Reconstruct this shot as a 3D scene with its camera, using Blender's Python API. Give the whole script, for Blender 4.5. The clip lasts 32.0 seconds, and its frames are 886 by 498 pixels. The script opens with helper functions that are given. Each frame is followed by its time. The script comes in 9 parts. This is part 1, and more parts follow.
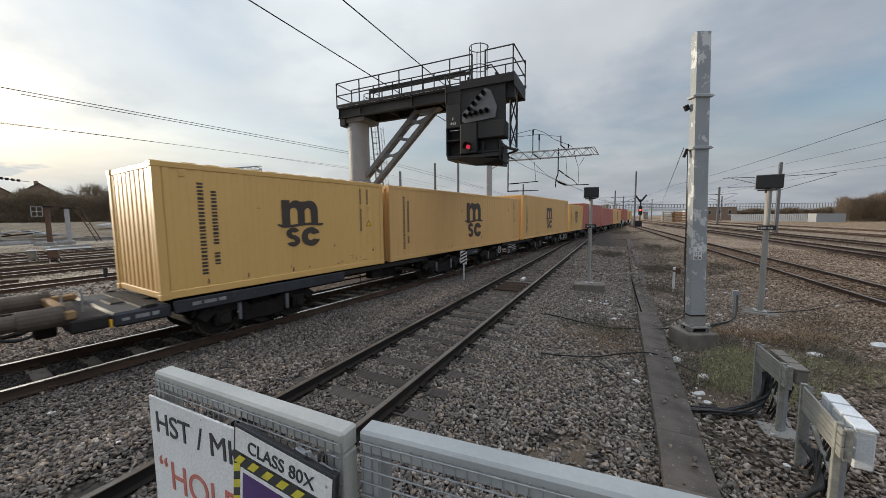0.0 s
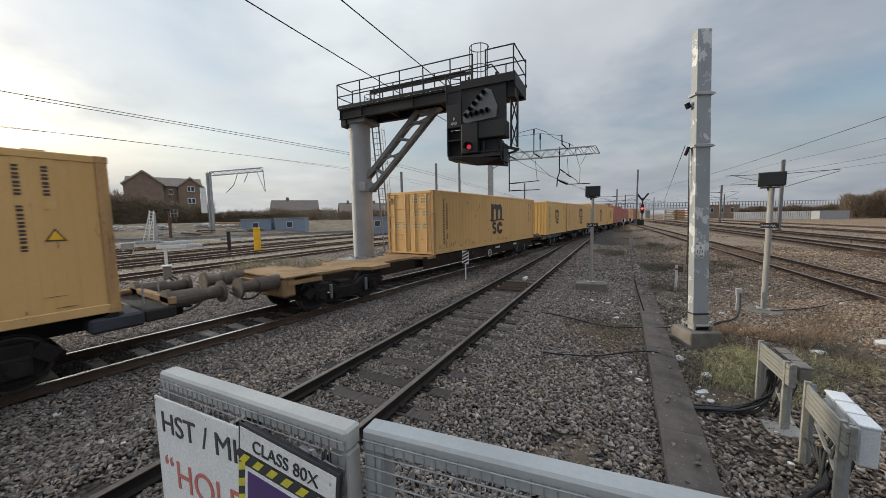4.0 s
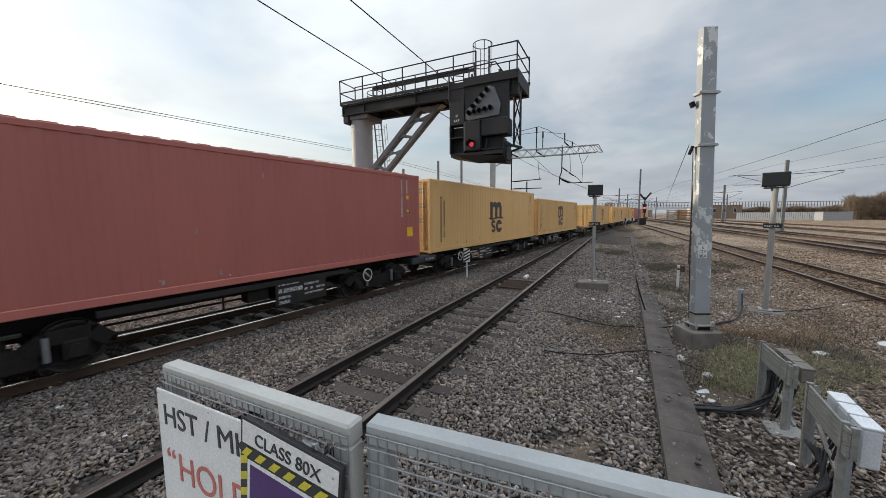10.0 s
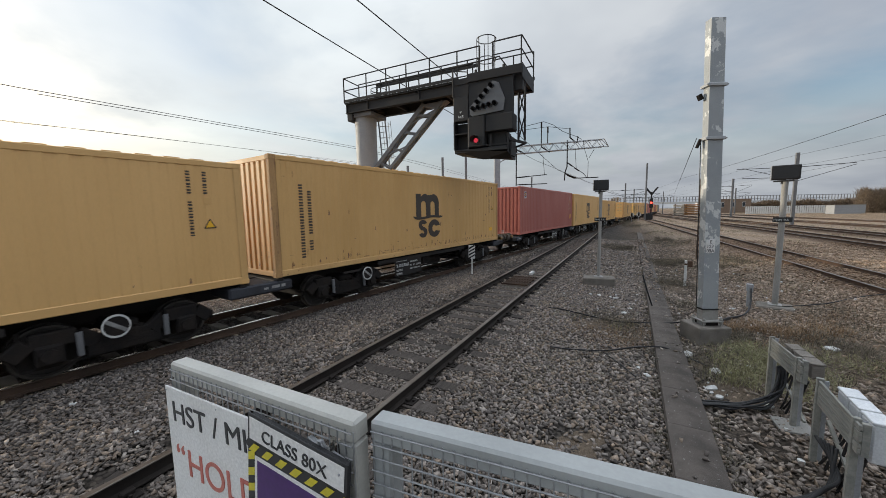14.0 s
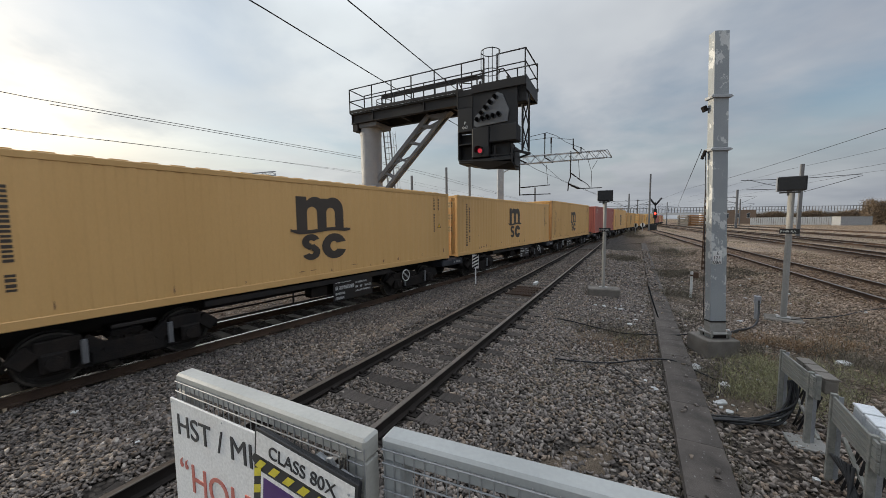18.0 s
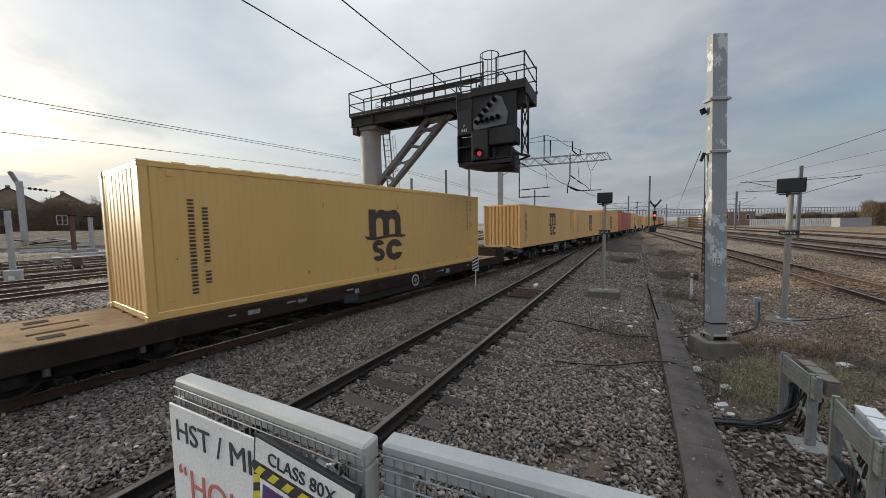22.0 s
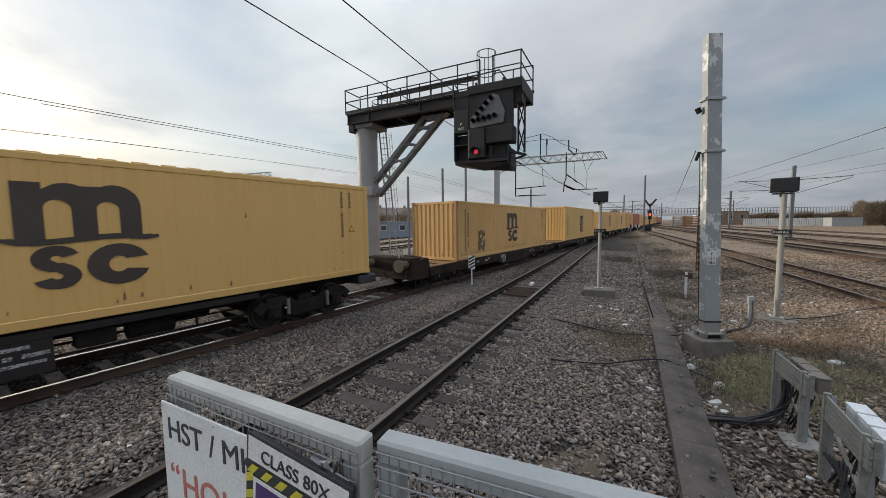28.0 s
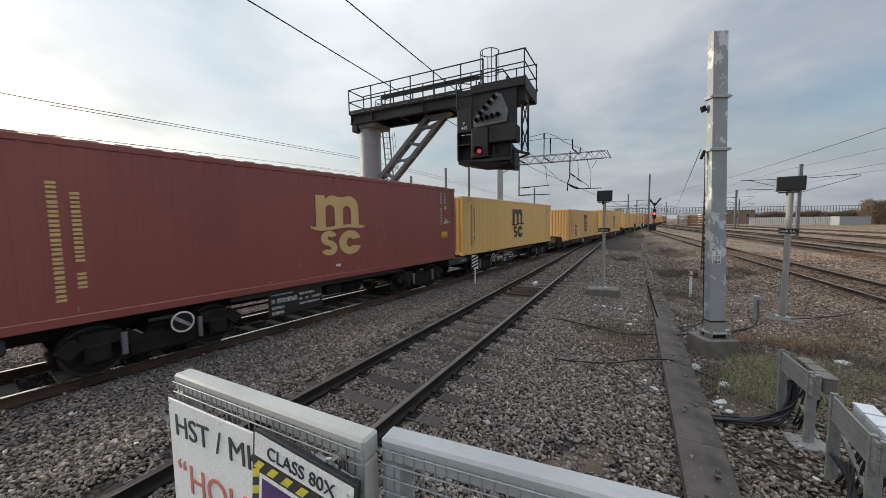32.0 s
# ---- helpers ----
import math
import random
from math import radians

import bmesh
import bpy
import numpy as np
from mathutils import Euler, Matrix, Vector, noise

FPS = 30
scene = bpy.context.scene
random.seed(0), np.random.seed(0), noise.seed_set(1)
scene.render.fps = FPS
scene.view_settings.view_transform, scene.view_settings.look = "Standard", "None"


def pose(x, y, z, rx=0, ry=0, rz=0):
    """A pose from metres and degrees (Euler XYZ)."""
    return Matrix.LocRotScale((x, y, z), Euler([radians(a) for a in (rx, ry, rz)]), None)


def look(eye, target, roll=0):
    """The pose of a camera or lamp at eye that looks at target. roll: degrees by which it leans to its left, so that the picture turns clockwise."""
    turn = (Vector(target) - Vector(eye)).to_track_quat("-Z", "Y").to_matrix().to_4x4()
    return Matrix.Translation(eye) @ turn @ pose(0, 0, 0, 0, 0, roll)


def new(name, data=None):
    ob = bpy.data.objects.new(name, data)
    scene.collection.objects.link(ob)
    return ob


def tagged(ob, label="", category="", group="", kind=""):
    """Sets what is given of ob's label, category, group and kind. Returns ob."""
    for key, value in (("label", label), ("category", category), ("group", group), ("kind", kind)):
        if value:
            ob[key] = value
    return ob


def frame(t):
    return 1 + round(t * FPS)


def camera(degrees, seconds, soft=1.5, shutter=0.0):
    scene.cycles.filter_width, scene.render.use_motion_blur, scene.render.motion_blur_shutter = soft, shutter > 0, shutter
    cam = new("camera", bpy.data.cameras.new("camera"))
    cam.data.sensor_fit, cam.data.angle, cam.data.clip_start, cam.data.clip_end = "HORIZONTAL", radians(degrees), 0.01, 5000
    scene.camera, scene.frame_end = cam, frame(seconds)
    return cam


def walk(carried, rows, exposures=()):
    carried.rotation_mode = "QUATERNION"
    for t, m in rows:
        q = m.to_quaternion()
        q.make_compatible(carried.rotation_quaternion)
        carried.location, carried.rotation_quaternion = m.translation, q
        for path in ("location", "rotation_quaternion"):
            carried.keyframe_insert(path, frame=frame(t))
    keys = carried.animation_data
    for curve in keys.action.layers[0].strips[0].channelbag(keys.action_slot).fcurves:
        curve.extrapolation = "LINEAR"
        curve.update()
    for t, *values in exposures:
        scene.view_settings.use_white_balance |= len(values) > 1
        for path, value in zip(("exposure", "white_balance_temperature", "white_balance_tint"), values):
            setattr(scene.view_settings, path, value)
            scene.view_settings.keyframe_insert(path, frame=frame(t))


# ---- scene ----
# ---- camera ----
EYE = 2.53
PATH = [
    (0, -0.000, -0.000, 2.530, -0.00, -5.26, 0.57),
    (0.5, -0.006, 0.007, 2.528, 0.28, -5.49, 0.63),
    (1, -0.007, 0.011, 2.527, 0.04, -5.67, 0.73),
    (1.5, -0.006, 0.016, 2.526, -0.16, -5.72, 0.97),
    (2, -0.008, 0.017, 2.525, -0.13, -5.68, 0.81),
    (2.5, -0.006, 0.010, 2.528, 0.01, -5.45, 0.98),
    (3, -0.002, 0.001, 2.530, 0.04, -5.25, 1.24),
    (3.5, 0.002, -0.010, 2.531, 0.28, -5.24, 1.16),
    (5.5, -0.003, 0.005, 2.524, -0.18, -5.39, 0.40),
    (6, -0.008, 0.004, 2.524, 0.24, -5.54, 0.14),
    (6.5, -0.007, 0.004, 2.524, 0.16, -5.42, 0.17),
    (7, -0.009, 0.006, 2.524, 0.21, -5.59, 0.24),
    (7.5, -0.004, 0.015, 2.518, -0.58, -5.91, 0.18),
    (8, 0.000, 0.012, 2.518, -0.33, -5.99, 0.55),
    (8.5, -0.004, 0.001, 2.522, 0.63, -5.79, 0.77),
    (9, -0.006, -0.005, 2.525, 0.86, -5.63, 0.56),
    (9.5, -0.005, -0.005, 2.523, 0.51, -5.41, 0.53),
    (10, -0.007, -0.001, 2.522, 0.50, -5.62, 0.48),
    (10.5, -0.004, -0.005, 2.523, 0.38, -5.39, 0.47),
    (11, 0.000, -0.004, 2.521, -0.23, -5.62, 0.34),
    (11.5, 0.002, -0.003, 2.521, -0.34, -5.61, 0.59),
    (12, 0.000, 0.004, 2.519, -0.29, -5.93, 0.95),
    (12.5, -0.000, 0.006, 2.519, -0.20, -5.75, 0.69),
    (13, -0.004, 0.003, 2.522, -0.05, -5.23, 0.54),
    (13.5, 0.000, -0.000, 2.522, -0.02, -5.40, 1.15),
    (14, -0.003, 0.001, 2.523, 1.29, -6.15, 1.00),
    (14.5, -0.010, 0.005, 2.523, 1.33, -5.73, 0.90),
    (16.5, -0.025, 0.012, 2.534, 2.34, -3.98, 1.02),
    (17, -0.031, 0.012, 2.532, 2.63, -3.64, 0.23),
    (17.5, -0.030, 0.014, 2.527, 2.33, -4.37, 0.21),
    (18, -0.028, 0.016, 2.526, 1.82, -4.58, 0.70),
    (18.5, -0.026, 0.010, 2.529, 1.94, -4.31, 0.67),
    (19, -0.027, 0.005, 2.534, 2.23, -4.02, 0.64),
    (19.5, -0.028, 0.007, 2.533, 2.23, -4.01, 0.61),
    (20, -0.027, 0.009, 2.530, 2.04, -4.16, 0.89),
    (20.5, -0.029, 0.015, 2.528, 1.84, -4.28, 0.79),
    (21, -0.031, 0.016, 2.528, 1.76, -4.15, 0.66),
    (21.5, -0.030, 0.016, 2.531, 1.88, -4.03, 0.73),
    (22, -0.028, 0.018, 2.530, 1.78, -4.17, 0.86),
    (22.5, -0.031, 0.020, 2.527, 2.06, -4.39, 0.76),
    (23, -0.033, 0.020, 2.527, 1.96, -4.37, 0.79),
    (23.5, -0.031, 0.021, 2.527, 1.45, -4.25, 0.74),
    (24, -0.028, 0.023, 2.527, 1.19, -4.20, 0.80),
    (24.5, -0.027, 0.023, 2.526, 1.13, -4.46, 0.70),
    (25, -0.026, 0.020, 2.526, 1.08, -4.32, 0.79),
    (25.5, -0.025, 0.015, 2.526, 1.25, -4.56, 0.87),
    (27.5, -0.026, 0.021, 2.523, 1.05, -4.58, 0.81),
    (28, -0.027, 0.025, 2.523, 1.19, -4.42, 0.70),
    (28.5, -0.028, 0.025, 2.525, 1.20, -4.11, 0.49),
    (29, -0.027, 0.025, 2.524, 1.27, -4.31, 0.60),
    (29.5, -0.029, 0.029, 2.523, 1.28, -4.50, 0.49),
    (30, -0.030, 0.030, 2.522, 1.41, -4.56, 0.62),
    (30.5, -0.029, 0.026, 2.523, 1.34, -4.15, 0.67),
    (31, -0.026, 0.015, 2.526, 1.56, -4.07, 0.77),
    (31.5, -0.025, 0.012, 2.527, 1.86, -4.08, 1.00),
    (32, -0.028, 0.020, 2.522, 1.73, -4.50, 0.78),
]
cam = camera(104.05, 32.0, soft=0.6, shutter=0.15)
walk(cam, [(t, pose(x, y, z, 90 + pitch, roll, yaw)) for t, x, y, z, yaw, pitch, roll in PATH],
     exposures=((0.0, -0.08), (3.0, -0.11), (7.0, -0.06), (8.5, 0.04), (9.5, 0.14), (10.3, 0.14), (11.2, 0.04), (12.0, -0.02), (14.0, 0.0), (17.0, -0.1), (18.0, -0.15), (19.0, -0.25), (22.0, -0.2), (24.0, -0.16), (25.5, -0.12), (28.0, -0.12), (29.0, -0.2), (30.5, 0.0), (32.0, 0.0)))

# ---- world and sun ----
SUN_AZ, SUN_EL = radians(-70.0), radians(8.0)      # measured from +y towards +x
SUN_DIR = Vector((math.sin(SUN_AZ) * math.cos(SUN_EL), math.cos(SUN_AZ) * math.cos(SUN_EL), math.sin(SUN_EL)))
world = bpy.data.worlds.new("sky_world")
scene.world = world
world.use_nodes = True
wn, wl = world.node_tree.nodes, world.node_tree.links
wn.clear()


def wnode(kind, **kw):
    nd = wn.new(kind)
    for k, v in kw.items():
        nd.inputs[k].default_value = v
    return nd


w_out = wn.new("ShaderNodeOutputWorld")
w_bg = wnode("ShaderNodeBackground", Strength=0.141)
sky = wn.new("ShaderNodeTexSky")
sky.sky_type, sky.sun_disc = "NISHITA", False
sky.sun_elevation, sky.sun_rotation = SUN_EL, SUN_AZ
sky.air_density, sky.dust_density, sky.ozone_density = 1.0, 2.0, 1.5
w_tc = wn.new("ShaderNodeTexCoord")
w_sep = wn.new("ShaderNodeSeparateXYZ")
wl.new(w_tc.outputs["Generated"], w_sep.inputs[0])
# the cloud deck: the view direction laid on a flat layer
w_zz = wn.new("ShaderNodeMath"); w_zz.operation = "ADD"; w_zz.inputs[1].default_value = 0.16
wl.new(w_sep.outputs["Z"], w_zz.inputs[0])
w_zm = wn.new("ShaderNodeMath"); w_zm.operation = "MAXIMUM"; w_zm.inputs[1].default_value = 0.08
wl.new(w_zz.outputs[0], w_zm.inputs[0])
w_div = wn.new("ShaderNodeVectorMath"); w_div.operation = "DIVIDE"
w_cmb = wn.new("ShaderNodeCombineXYZ")
for i in range(3):
    wl.new(w_zm.outputs[0], w_cmb.inputs[i])
wl.new(w_tc.outputs["Generated"], w_div.inputs[0])
wl.new(w_cmb.outputs[0], w_div.inputs[1])
w_n1 = wnode("ShaderNodeTexNoise", Scale=0.75, Detail=6.0, Roughness=0.55, Distortion=0.2)
w_n2 = wnode("ShaderNodeTexNoise", Scale=1.1, Detail=4.0, Roughness=0.5)
wl.new(w_div.outputs[0], w_n1.inputs["Vector"])
wl.new(w_div.outputs[0], w_n2.inputs["Vector"])
w_cr = wn.new("ShaderNodeValToRGB")
w_cr.color_ramp.elements[0].position, w_cr.color_ramp.elements[1].position = 0.33, 0.61
wl.new(w_n1.outputs["Fac"], w_cr.inputs[0])
w_cloud = wn.new("ShaderNodeValToRGB")
w_cloud.color_ramp.elements[0].position, w_cloud.color_ramp.elements[0].color = 0.30, (2.86, 3.14, 3.62, 1)
w_cloud.color_ramp.elements[1].position, w_cloud.color_ramp.elements[1].color = 0.72, (4.55, 4.80, 5.08, 1)
wl.new(w_n2.outputs["Fac"], w_cloud.inputs[0])
# the veil in front of the sun brightens the clouds round it
w_dot = wn.new("ShaderNodeVectorMath"); w_dot.operation = "DOT_PRODUCT"
w_nrm = wn.new("ShaderNodeVectorMath"); w_nrm.operation = "NORMALIZE"
wl.new(w_tc.outputs["Generated"], w_nrm.inputs[0])
wl.new(w_nrm.outputs[0], w_dot.inputs[0])
w_dot.inputs[1].default_value = SUN_DIR
w_gl = wn.new("ShaderNodeMapRange"); w_gl.interpolation_type = "SMOOTHSTEP"
for k, v in zip((1, 2, 3, 4), (-0.15, 0.95, 0.0, 1.85)):
    w_gl.inputs[k].default_value = v
wl.new(w_dot.outputs["Value"], w_gl.inputs[0])
w_glc = wn.new("ShaderNodeVectorMath"); w_glc.operation = "SCALE"
w_vc = wn.new("ShaderNodeValToRGB")        # warm low down, pale and cool higher up
w_vc.color_ramp.elements[0].position, w_vc.color_ramp.elements[0].color = 0.08, (0.93, 0.89, 0.70, 1)
w_vc.color_ramp.elements[1].position, w_vc.color_ramp.elements[1].color = 0.42, (0.96, 1.06, 1.02, 1)
wl.new(w_sep.outputs["Z"], w_vc.inputs[0])
wl.new(w_vc.outputs[0], w_glc.inputs[0])
w_br = wn.new("ShaderNodeMapRange")        # thicker and thinner cloud in it
for k, v in zip((1, 2, 3, 4), (0.36, 0.66, 0.55, 1.35)):
    w_br.inputs[k].default_value = v
wl.new(w_n1.outputs["Fac"], w_br.inputs[0])
w_gb = wn.new("ShaderNodeMath"); w_gb.operation = "MULTIPLY"
wl.new(w_gl.outputs[0], w_gb.inputs[0])
wl.new(w_br.outputs[0], w_gb.inputs[1])
wl.new(w_gb.outputs[0], w_glc.inputs["Scale"])
# an overcast sky is brightest overhead
w_zen = wn.new("ShaderNodeMapRange"); w_zen.interpolation_type = "SMOOTHSTEP"
for k, v in zip((1, 2, 3, 4), (0.45, 0.95, 1.0, 5.0)):
    w_zen.inputs[k].default_value = v
wl.new(w_sep.outputs["Z"], w_zen.inputs[0])
w_low = wn.new("ShaderNodeMapRange")      # the deck is thicker towards the horizon
for k, v in zip((1, 2, 3, 4), (0.0, 0.32, 0.76, 1.0)):
    w_low.inputs[k].default_value = v
wl.new(w_sep.outputs["Z"], w_low.inputs[0])
w_zl = wn.new("ShaderNodeMath"); w_zl.operation = "MULTIPLY"
wl.new(w_zen.outputs[0], w_zl.inputs[0])
wl.new(w_low.outputs[0], w_zl.inputs[1])
w_cs = wn.new("ShaderNodeVectorMath"); w_cs.operation = "SCALE"
wl.new(w_cloud.outputs[0], w_cs.inputs[0])
wl.new(w_zl.outputs[0], w_cs.inputs["Scale"])
w_add = wn.new("ShaderNodeVectorMath"); w_add.operation = "ADD"
w_mix = wn.new("ShaderNodeMix"); w_mix.data_type = "RGBA"
w_skys = wn.new("ShaderNodeVectorMath"); w_skys.operation = "MULTIPLY"; w_skys.inputs[1].default_value = (1.35, 1.37, 1.45)
wl.new(sky.outputs[0], w_skys.inputs[0])
w_hz = wn.new("ShaderNodeMapRange"); w_hz.interpolation_type = "SMOOTHSTEP"
for k, v in zip((1, 2, 3, 4), (0.04, 0.30, 1.0, 0.0)):
    w_hz.inputs[k].default_value = v
wl.new(w_sep.outputs["Z"], w_hz.inputs[0])
w_mx = wn.new("ShaderNodeMath"); w_mx.operation = "MAXIMUM"
wl.new(w_cr.outputs[0], w_mx.inputs[0])
wl.new(w_hz.outputs[0], w_mx.inputs[1])
wl.new(w_mx.outputs[0], w_mix.inputs[0])
wl.new(w_skys.outputs[0], w_mix.inputs[6])
wl.new(w_cs.outputs[0], w_mix.inputs[7])
wl.new(w_mix.outputs[2], w_add.inputs[0])
wl.new(w_glc.outputs[0], w_add.inputs[1])
wl.new(w_add.outputs[0], w_bg.inputs[0])
wl.new(w_bg.outputs[0], w_out.inputs[0])

sun_data = bpy.data.lights.new("sun", "SUN")
sun_data.energy, sun_data.angle, sun_data.color = 3.3, radians(2.5), (1.0, 0.88, 0.69)
sun = new("sun", sun_data)
sun.matrix_world = look((0, 0, 60), Vector((0, 0, 60)) - SUN_DIR)


# ---- materials ----
def mat(name, base, rough=0.6, metal=0.0, alt=None, scale=2.0, bump=0.15, fine=60.0, rnd=0.0, island=0.0,
        spots=None, spot_at=(0.62, 0.70), spot_scale=6.0, stretch=(1, 1, 1), emit=None, zones=(), grain=0.14, cells=0.0, palette=()):
    """Base colour that drifts to alt at a large scale, a fine grain in colour and relief, and sharp-edged spots."""
    m = bpy.data.materials.new(name)
    m.use_nodes = True
    nt = m.node_tree
    N, L = nt.nodes, nt.links
    p = N["Principled BSDF"]
    p.inputs["Roughness"].default_value, p.inputs["Metallic"].default_value = rough, metal
    tc = N.new("ShaderNodeTexCoord")
    mp = N.new("ShaderNodeMapping")
    mp.inputs["Scale"].default_value = stretch
    L.new(tc.outputs["Object"], mp.inputs[0])
    alt = alt or tuple(c * 0.72 for c in base)
    n1 = N.new("ShaderNodeTexNoise")
    n1.inputs["Scale"].default_value, n1.inputs["Detail"].default_value, n1.inputs["Roughness"].default_value = scale, 6, 0.62
    L.new(mp.outputs[0], n1.inputs["Vector"])
    mr = N.new("ShaderNodeMapRange")
    for k, v in zip((1, 2, 3, 4), (0.36, 0.66, 0.0, 1.0)):
        mr.inputs[k].default_value = v
    L.new(n1.outputs["Fac"], mr.inputs[0])
    mx = N.new("ShaderNodeMix"); mx.data_type = "RGBA"
    L.new(mr.outputs[0], mx.inputs[0])
    mx.inputs[6].default_value, mx.inputs[7].default_value = (*base, 1), (*alt, 1)
    col = mx.outputs[2]
    n2 = N.new("ShaderNodeTexNoise")
    n2.inputs["Scale"].default_value, n2.inputs["Detail"].default_value = fine, 3
    L.new(mp.outputs[0], n2.inputs["Vector"])
    if spots:
        n3 = N.new("ShaderNodeTexNoise")
        n3.inputs["Scale"].default_value, n3.inputs["Detail"].default_value, n3.inputs["Roughness"].default_value = spot_scale, 7, 0.68
        L.new(mp.outputs[0], n3.inputs["Vector"])
        sr = N.new("ShaderNodeMapRange")
        sr.inputs[1].default_value, sr.inputs[2].default_value = spot_at
        L.new(n3.outputs["Fac"], sr.inputs[0])
        ms = N.new("ShaderNodeMix"); ms.data_type = "RGBA"
        L.new(sr.outputs[0], ms.inputs[0])
        L.new(col, ms.inputs[6])
        ms.inputs[7].default_value = (*spots, 1)
        col = ms.outputs[2]
    if palette:
        # loose pieces of several kinds of rock, one shade to each piece
        pg = N.new("ShaderNodeNewGeometry")
        pm = N.new("ShaderNodeMath"); pm.operation = "MULTIPLY"; pm.inputs[1].default_value = 17.3
        pf = N.new("ShaderNodeMath"); pf.operation = "FRACT"
        L.new(pg.outputs["Random Per Island"], pm.inputs[0])
        L.new(pm.outputs[0], pf.inputs[0])
        pr = N.new("ShaderNodeValToRGB")
        pr.color_ramp.interpolation = "CONSTANT"
        while len(pr.color_ramp.elements) < len(palette):
            pr.color_ramp.elements.new(0.5)
        for el, (at, shade) in zip(pr.color_ramp.elements, palette):
            el.position, el.color = at, (*shade, 1)
        L.new(pf.outputs[0], pr.inputs[0])
        px = N.new("ShaderNodeMix"); px.data_type = "RGBA"
        px.inputs[0].default_value = 0.7
        L.new(col, px.inputs[6]); L.new(pr.outputs[0], px.inputs[7])
        col = px.outputs[2]
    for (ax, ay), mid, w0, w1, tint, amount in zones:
        # a strip of another colour along a line on the ground: dirt, painted shade, sun tint
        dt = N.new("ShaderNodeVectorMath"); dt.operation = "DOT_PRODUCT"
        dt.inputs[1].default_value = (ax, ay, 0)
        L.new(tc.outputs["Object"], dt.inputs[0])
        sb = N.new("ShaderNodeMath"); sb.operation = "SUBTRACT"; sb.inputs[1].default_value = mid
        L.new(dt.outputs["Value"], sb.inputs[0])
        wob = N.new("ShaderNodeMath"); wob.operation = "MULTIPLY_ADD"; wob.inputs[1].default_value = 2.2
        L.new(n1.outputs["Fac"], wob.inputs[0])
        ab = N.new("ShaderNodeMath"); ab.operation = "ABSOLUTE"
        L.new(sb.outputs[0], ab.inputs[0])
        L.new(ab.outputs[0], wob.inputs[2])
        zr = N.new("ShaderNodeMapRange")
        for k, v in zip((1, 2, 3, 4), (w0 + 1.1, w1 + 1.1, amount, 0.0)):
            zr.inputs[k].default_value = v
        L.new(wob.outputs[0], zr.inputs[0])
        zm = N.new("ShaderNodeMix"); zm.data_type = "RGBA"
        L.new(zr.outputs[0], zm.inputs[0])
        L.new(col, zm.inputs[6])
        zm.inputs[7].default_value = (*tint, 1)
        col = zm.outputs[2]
    if cells:
        # packed small stones: each cell a tone of its own, shade in the gaps painted dark
        vo = N.new("ShaderNodeTexVoronoi"); vo.inputs["Scale"].default_value = cells
        L.new(tc.outputs["Object"], vo.inputs["Vector"])
        sx = N.new("ShaderNodeSeparateColor")
        L.new(vo.outputs["Color"], sx.inputs[0])
        c1 = N.new("ShaderNodeMapRange")
        for k, v in zip((1, 2, 3, 4), (0.0, 1.0, 0.62, 1.42)):
            c1.inputs[k].default_value = v
        L.new(sx.outputs[0], c1.inputs[0])
        c2 = N.new("ShaderNodeMapRange")
        for k, v in zip((1, 2, 3, 4), (0.42, 0.72, 1.0, 0.35)):
            c2.inputs[k].default_value = v
        L.new(vo.outputs["Distance"], c2.inputs[0])
        cm = N.new("ShaderNodeMath"); cm.operation = "MULTIPLY"
        L.new(c1.outputs[0], cm.inputs[0]); L.new(c2.outputs[0], cm.inputs[1])
        cv = N.new("ShaderNodeMix"); cv.data_type = "RGBA"; cv.blend_type = "MULTIPLY"
        cv.inputs[0].default_value = 1.0
        L.new(col, cv.inputs[6]); L.new(cm.outputs[0], cv.inputs[7])
        col = cv.outputs[2]
    hv = N.new("ShaderNodeHueSaturation")
    L.new(col, hv.inputs["Color"])
    gr = N.new("ShaderNodeMapRange")
    for k, v in zip((1, 2, 3, 4), (0.25, 0.75, 1 - grain, 1 + grain)):
        gr.inputs[k].default_value = v
    L.new(n2.outputs["Fac"], gr.inputs[0])
    val = gr.outputs[0]
    for amount, kind, out in ((rnd, "ShaderNodeObjectInfo", "Random"), (island, "ShaderNodeNewGeometry", "Random Per Island")):
        if amount:
            oi = N.new(kind)
            orr = N.new("ShaderNodeMapRange")
            orr.inputs[3].default_value, orr.inputs[4].default_value = 1 - amount, 1 + amount
            L.new(oi.outputs[out], orr.inputs[0])
            mu = N.new("ShaderNodeMath"); mu.operation = "MULTIPLY"
            L.new(val, mu.inputs[0]); L.new(orr.outputs[0], mu.inputs[1])
            val = mu.outputs[0]
    L.new(val, hv.inputs["Value"])
    L.new(hv.outputs[0], p.inputs["Base Color"])
    rr = N.new("ShaderNodeMapRange")
    rr.inputs[3].default_value, rr.inputs[4].default_value = max(0.02, rough - 0.12), min(1, rough + 0.12)
    L.new(n1.outputs["Fac"], rr.inputs[0])
    L.new(rr.outputs[0], p.inputs["Roughness"])
    if bump:
        b = N.new("ShaderNodeBump")
        b.inputs["Strength"].default_value, b.inputs["Distance"].default_value = bump, 0.02
        L.new(n2.outputs["Fac"], b.inputs["Height"])
        L.new(b.outputs[0], p.inputs["Normal"])
    if emit:
        p.inputs["Emission Color"].default_value, p.inputs["Emission Strength"].default_value = (*emit[0], 1), emit[1]
    return m


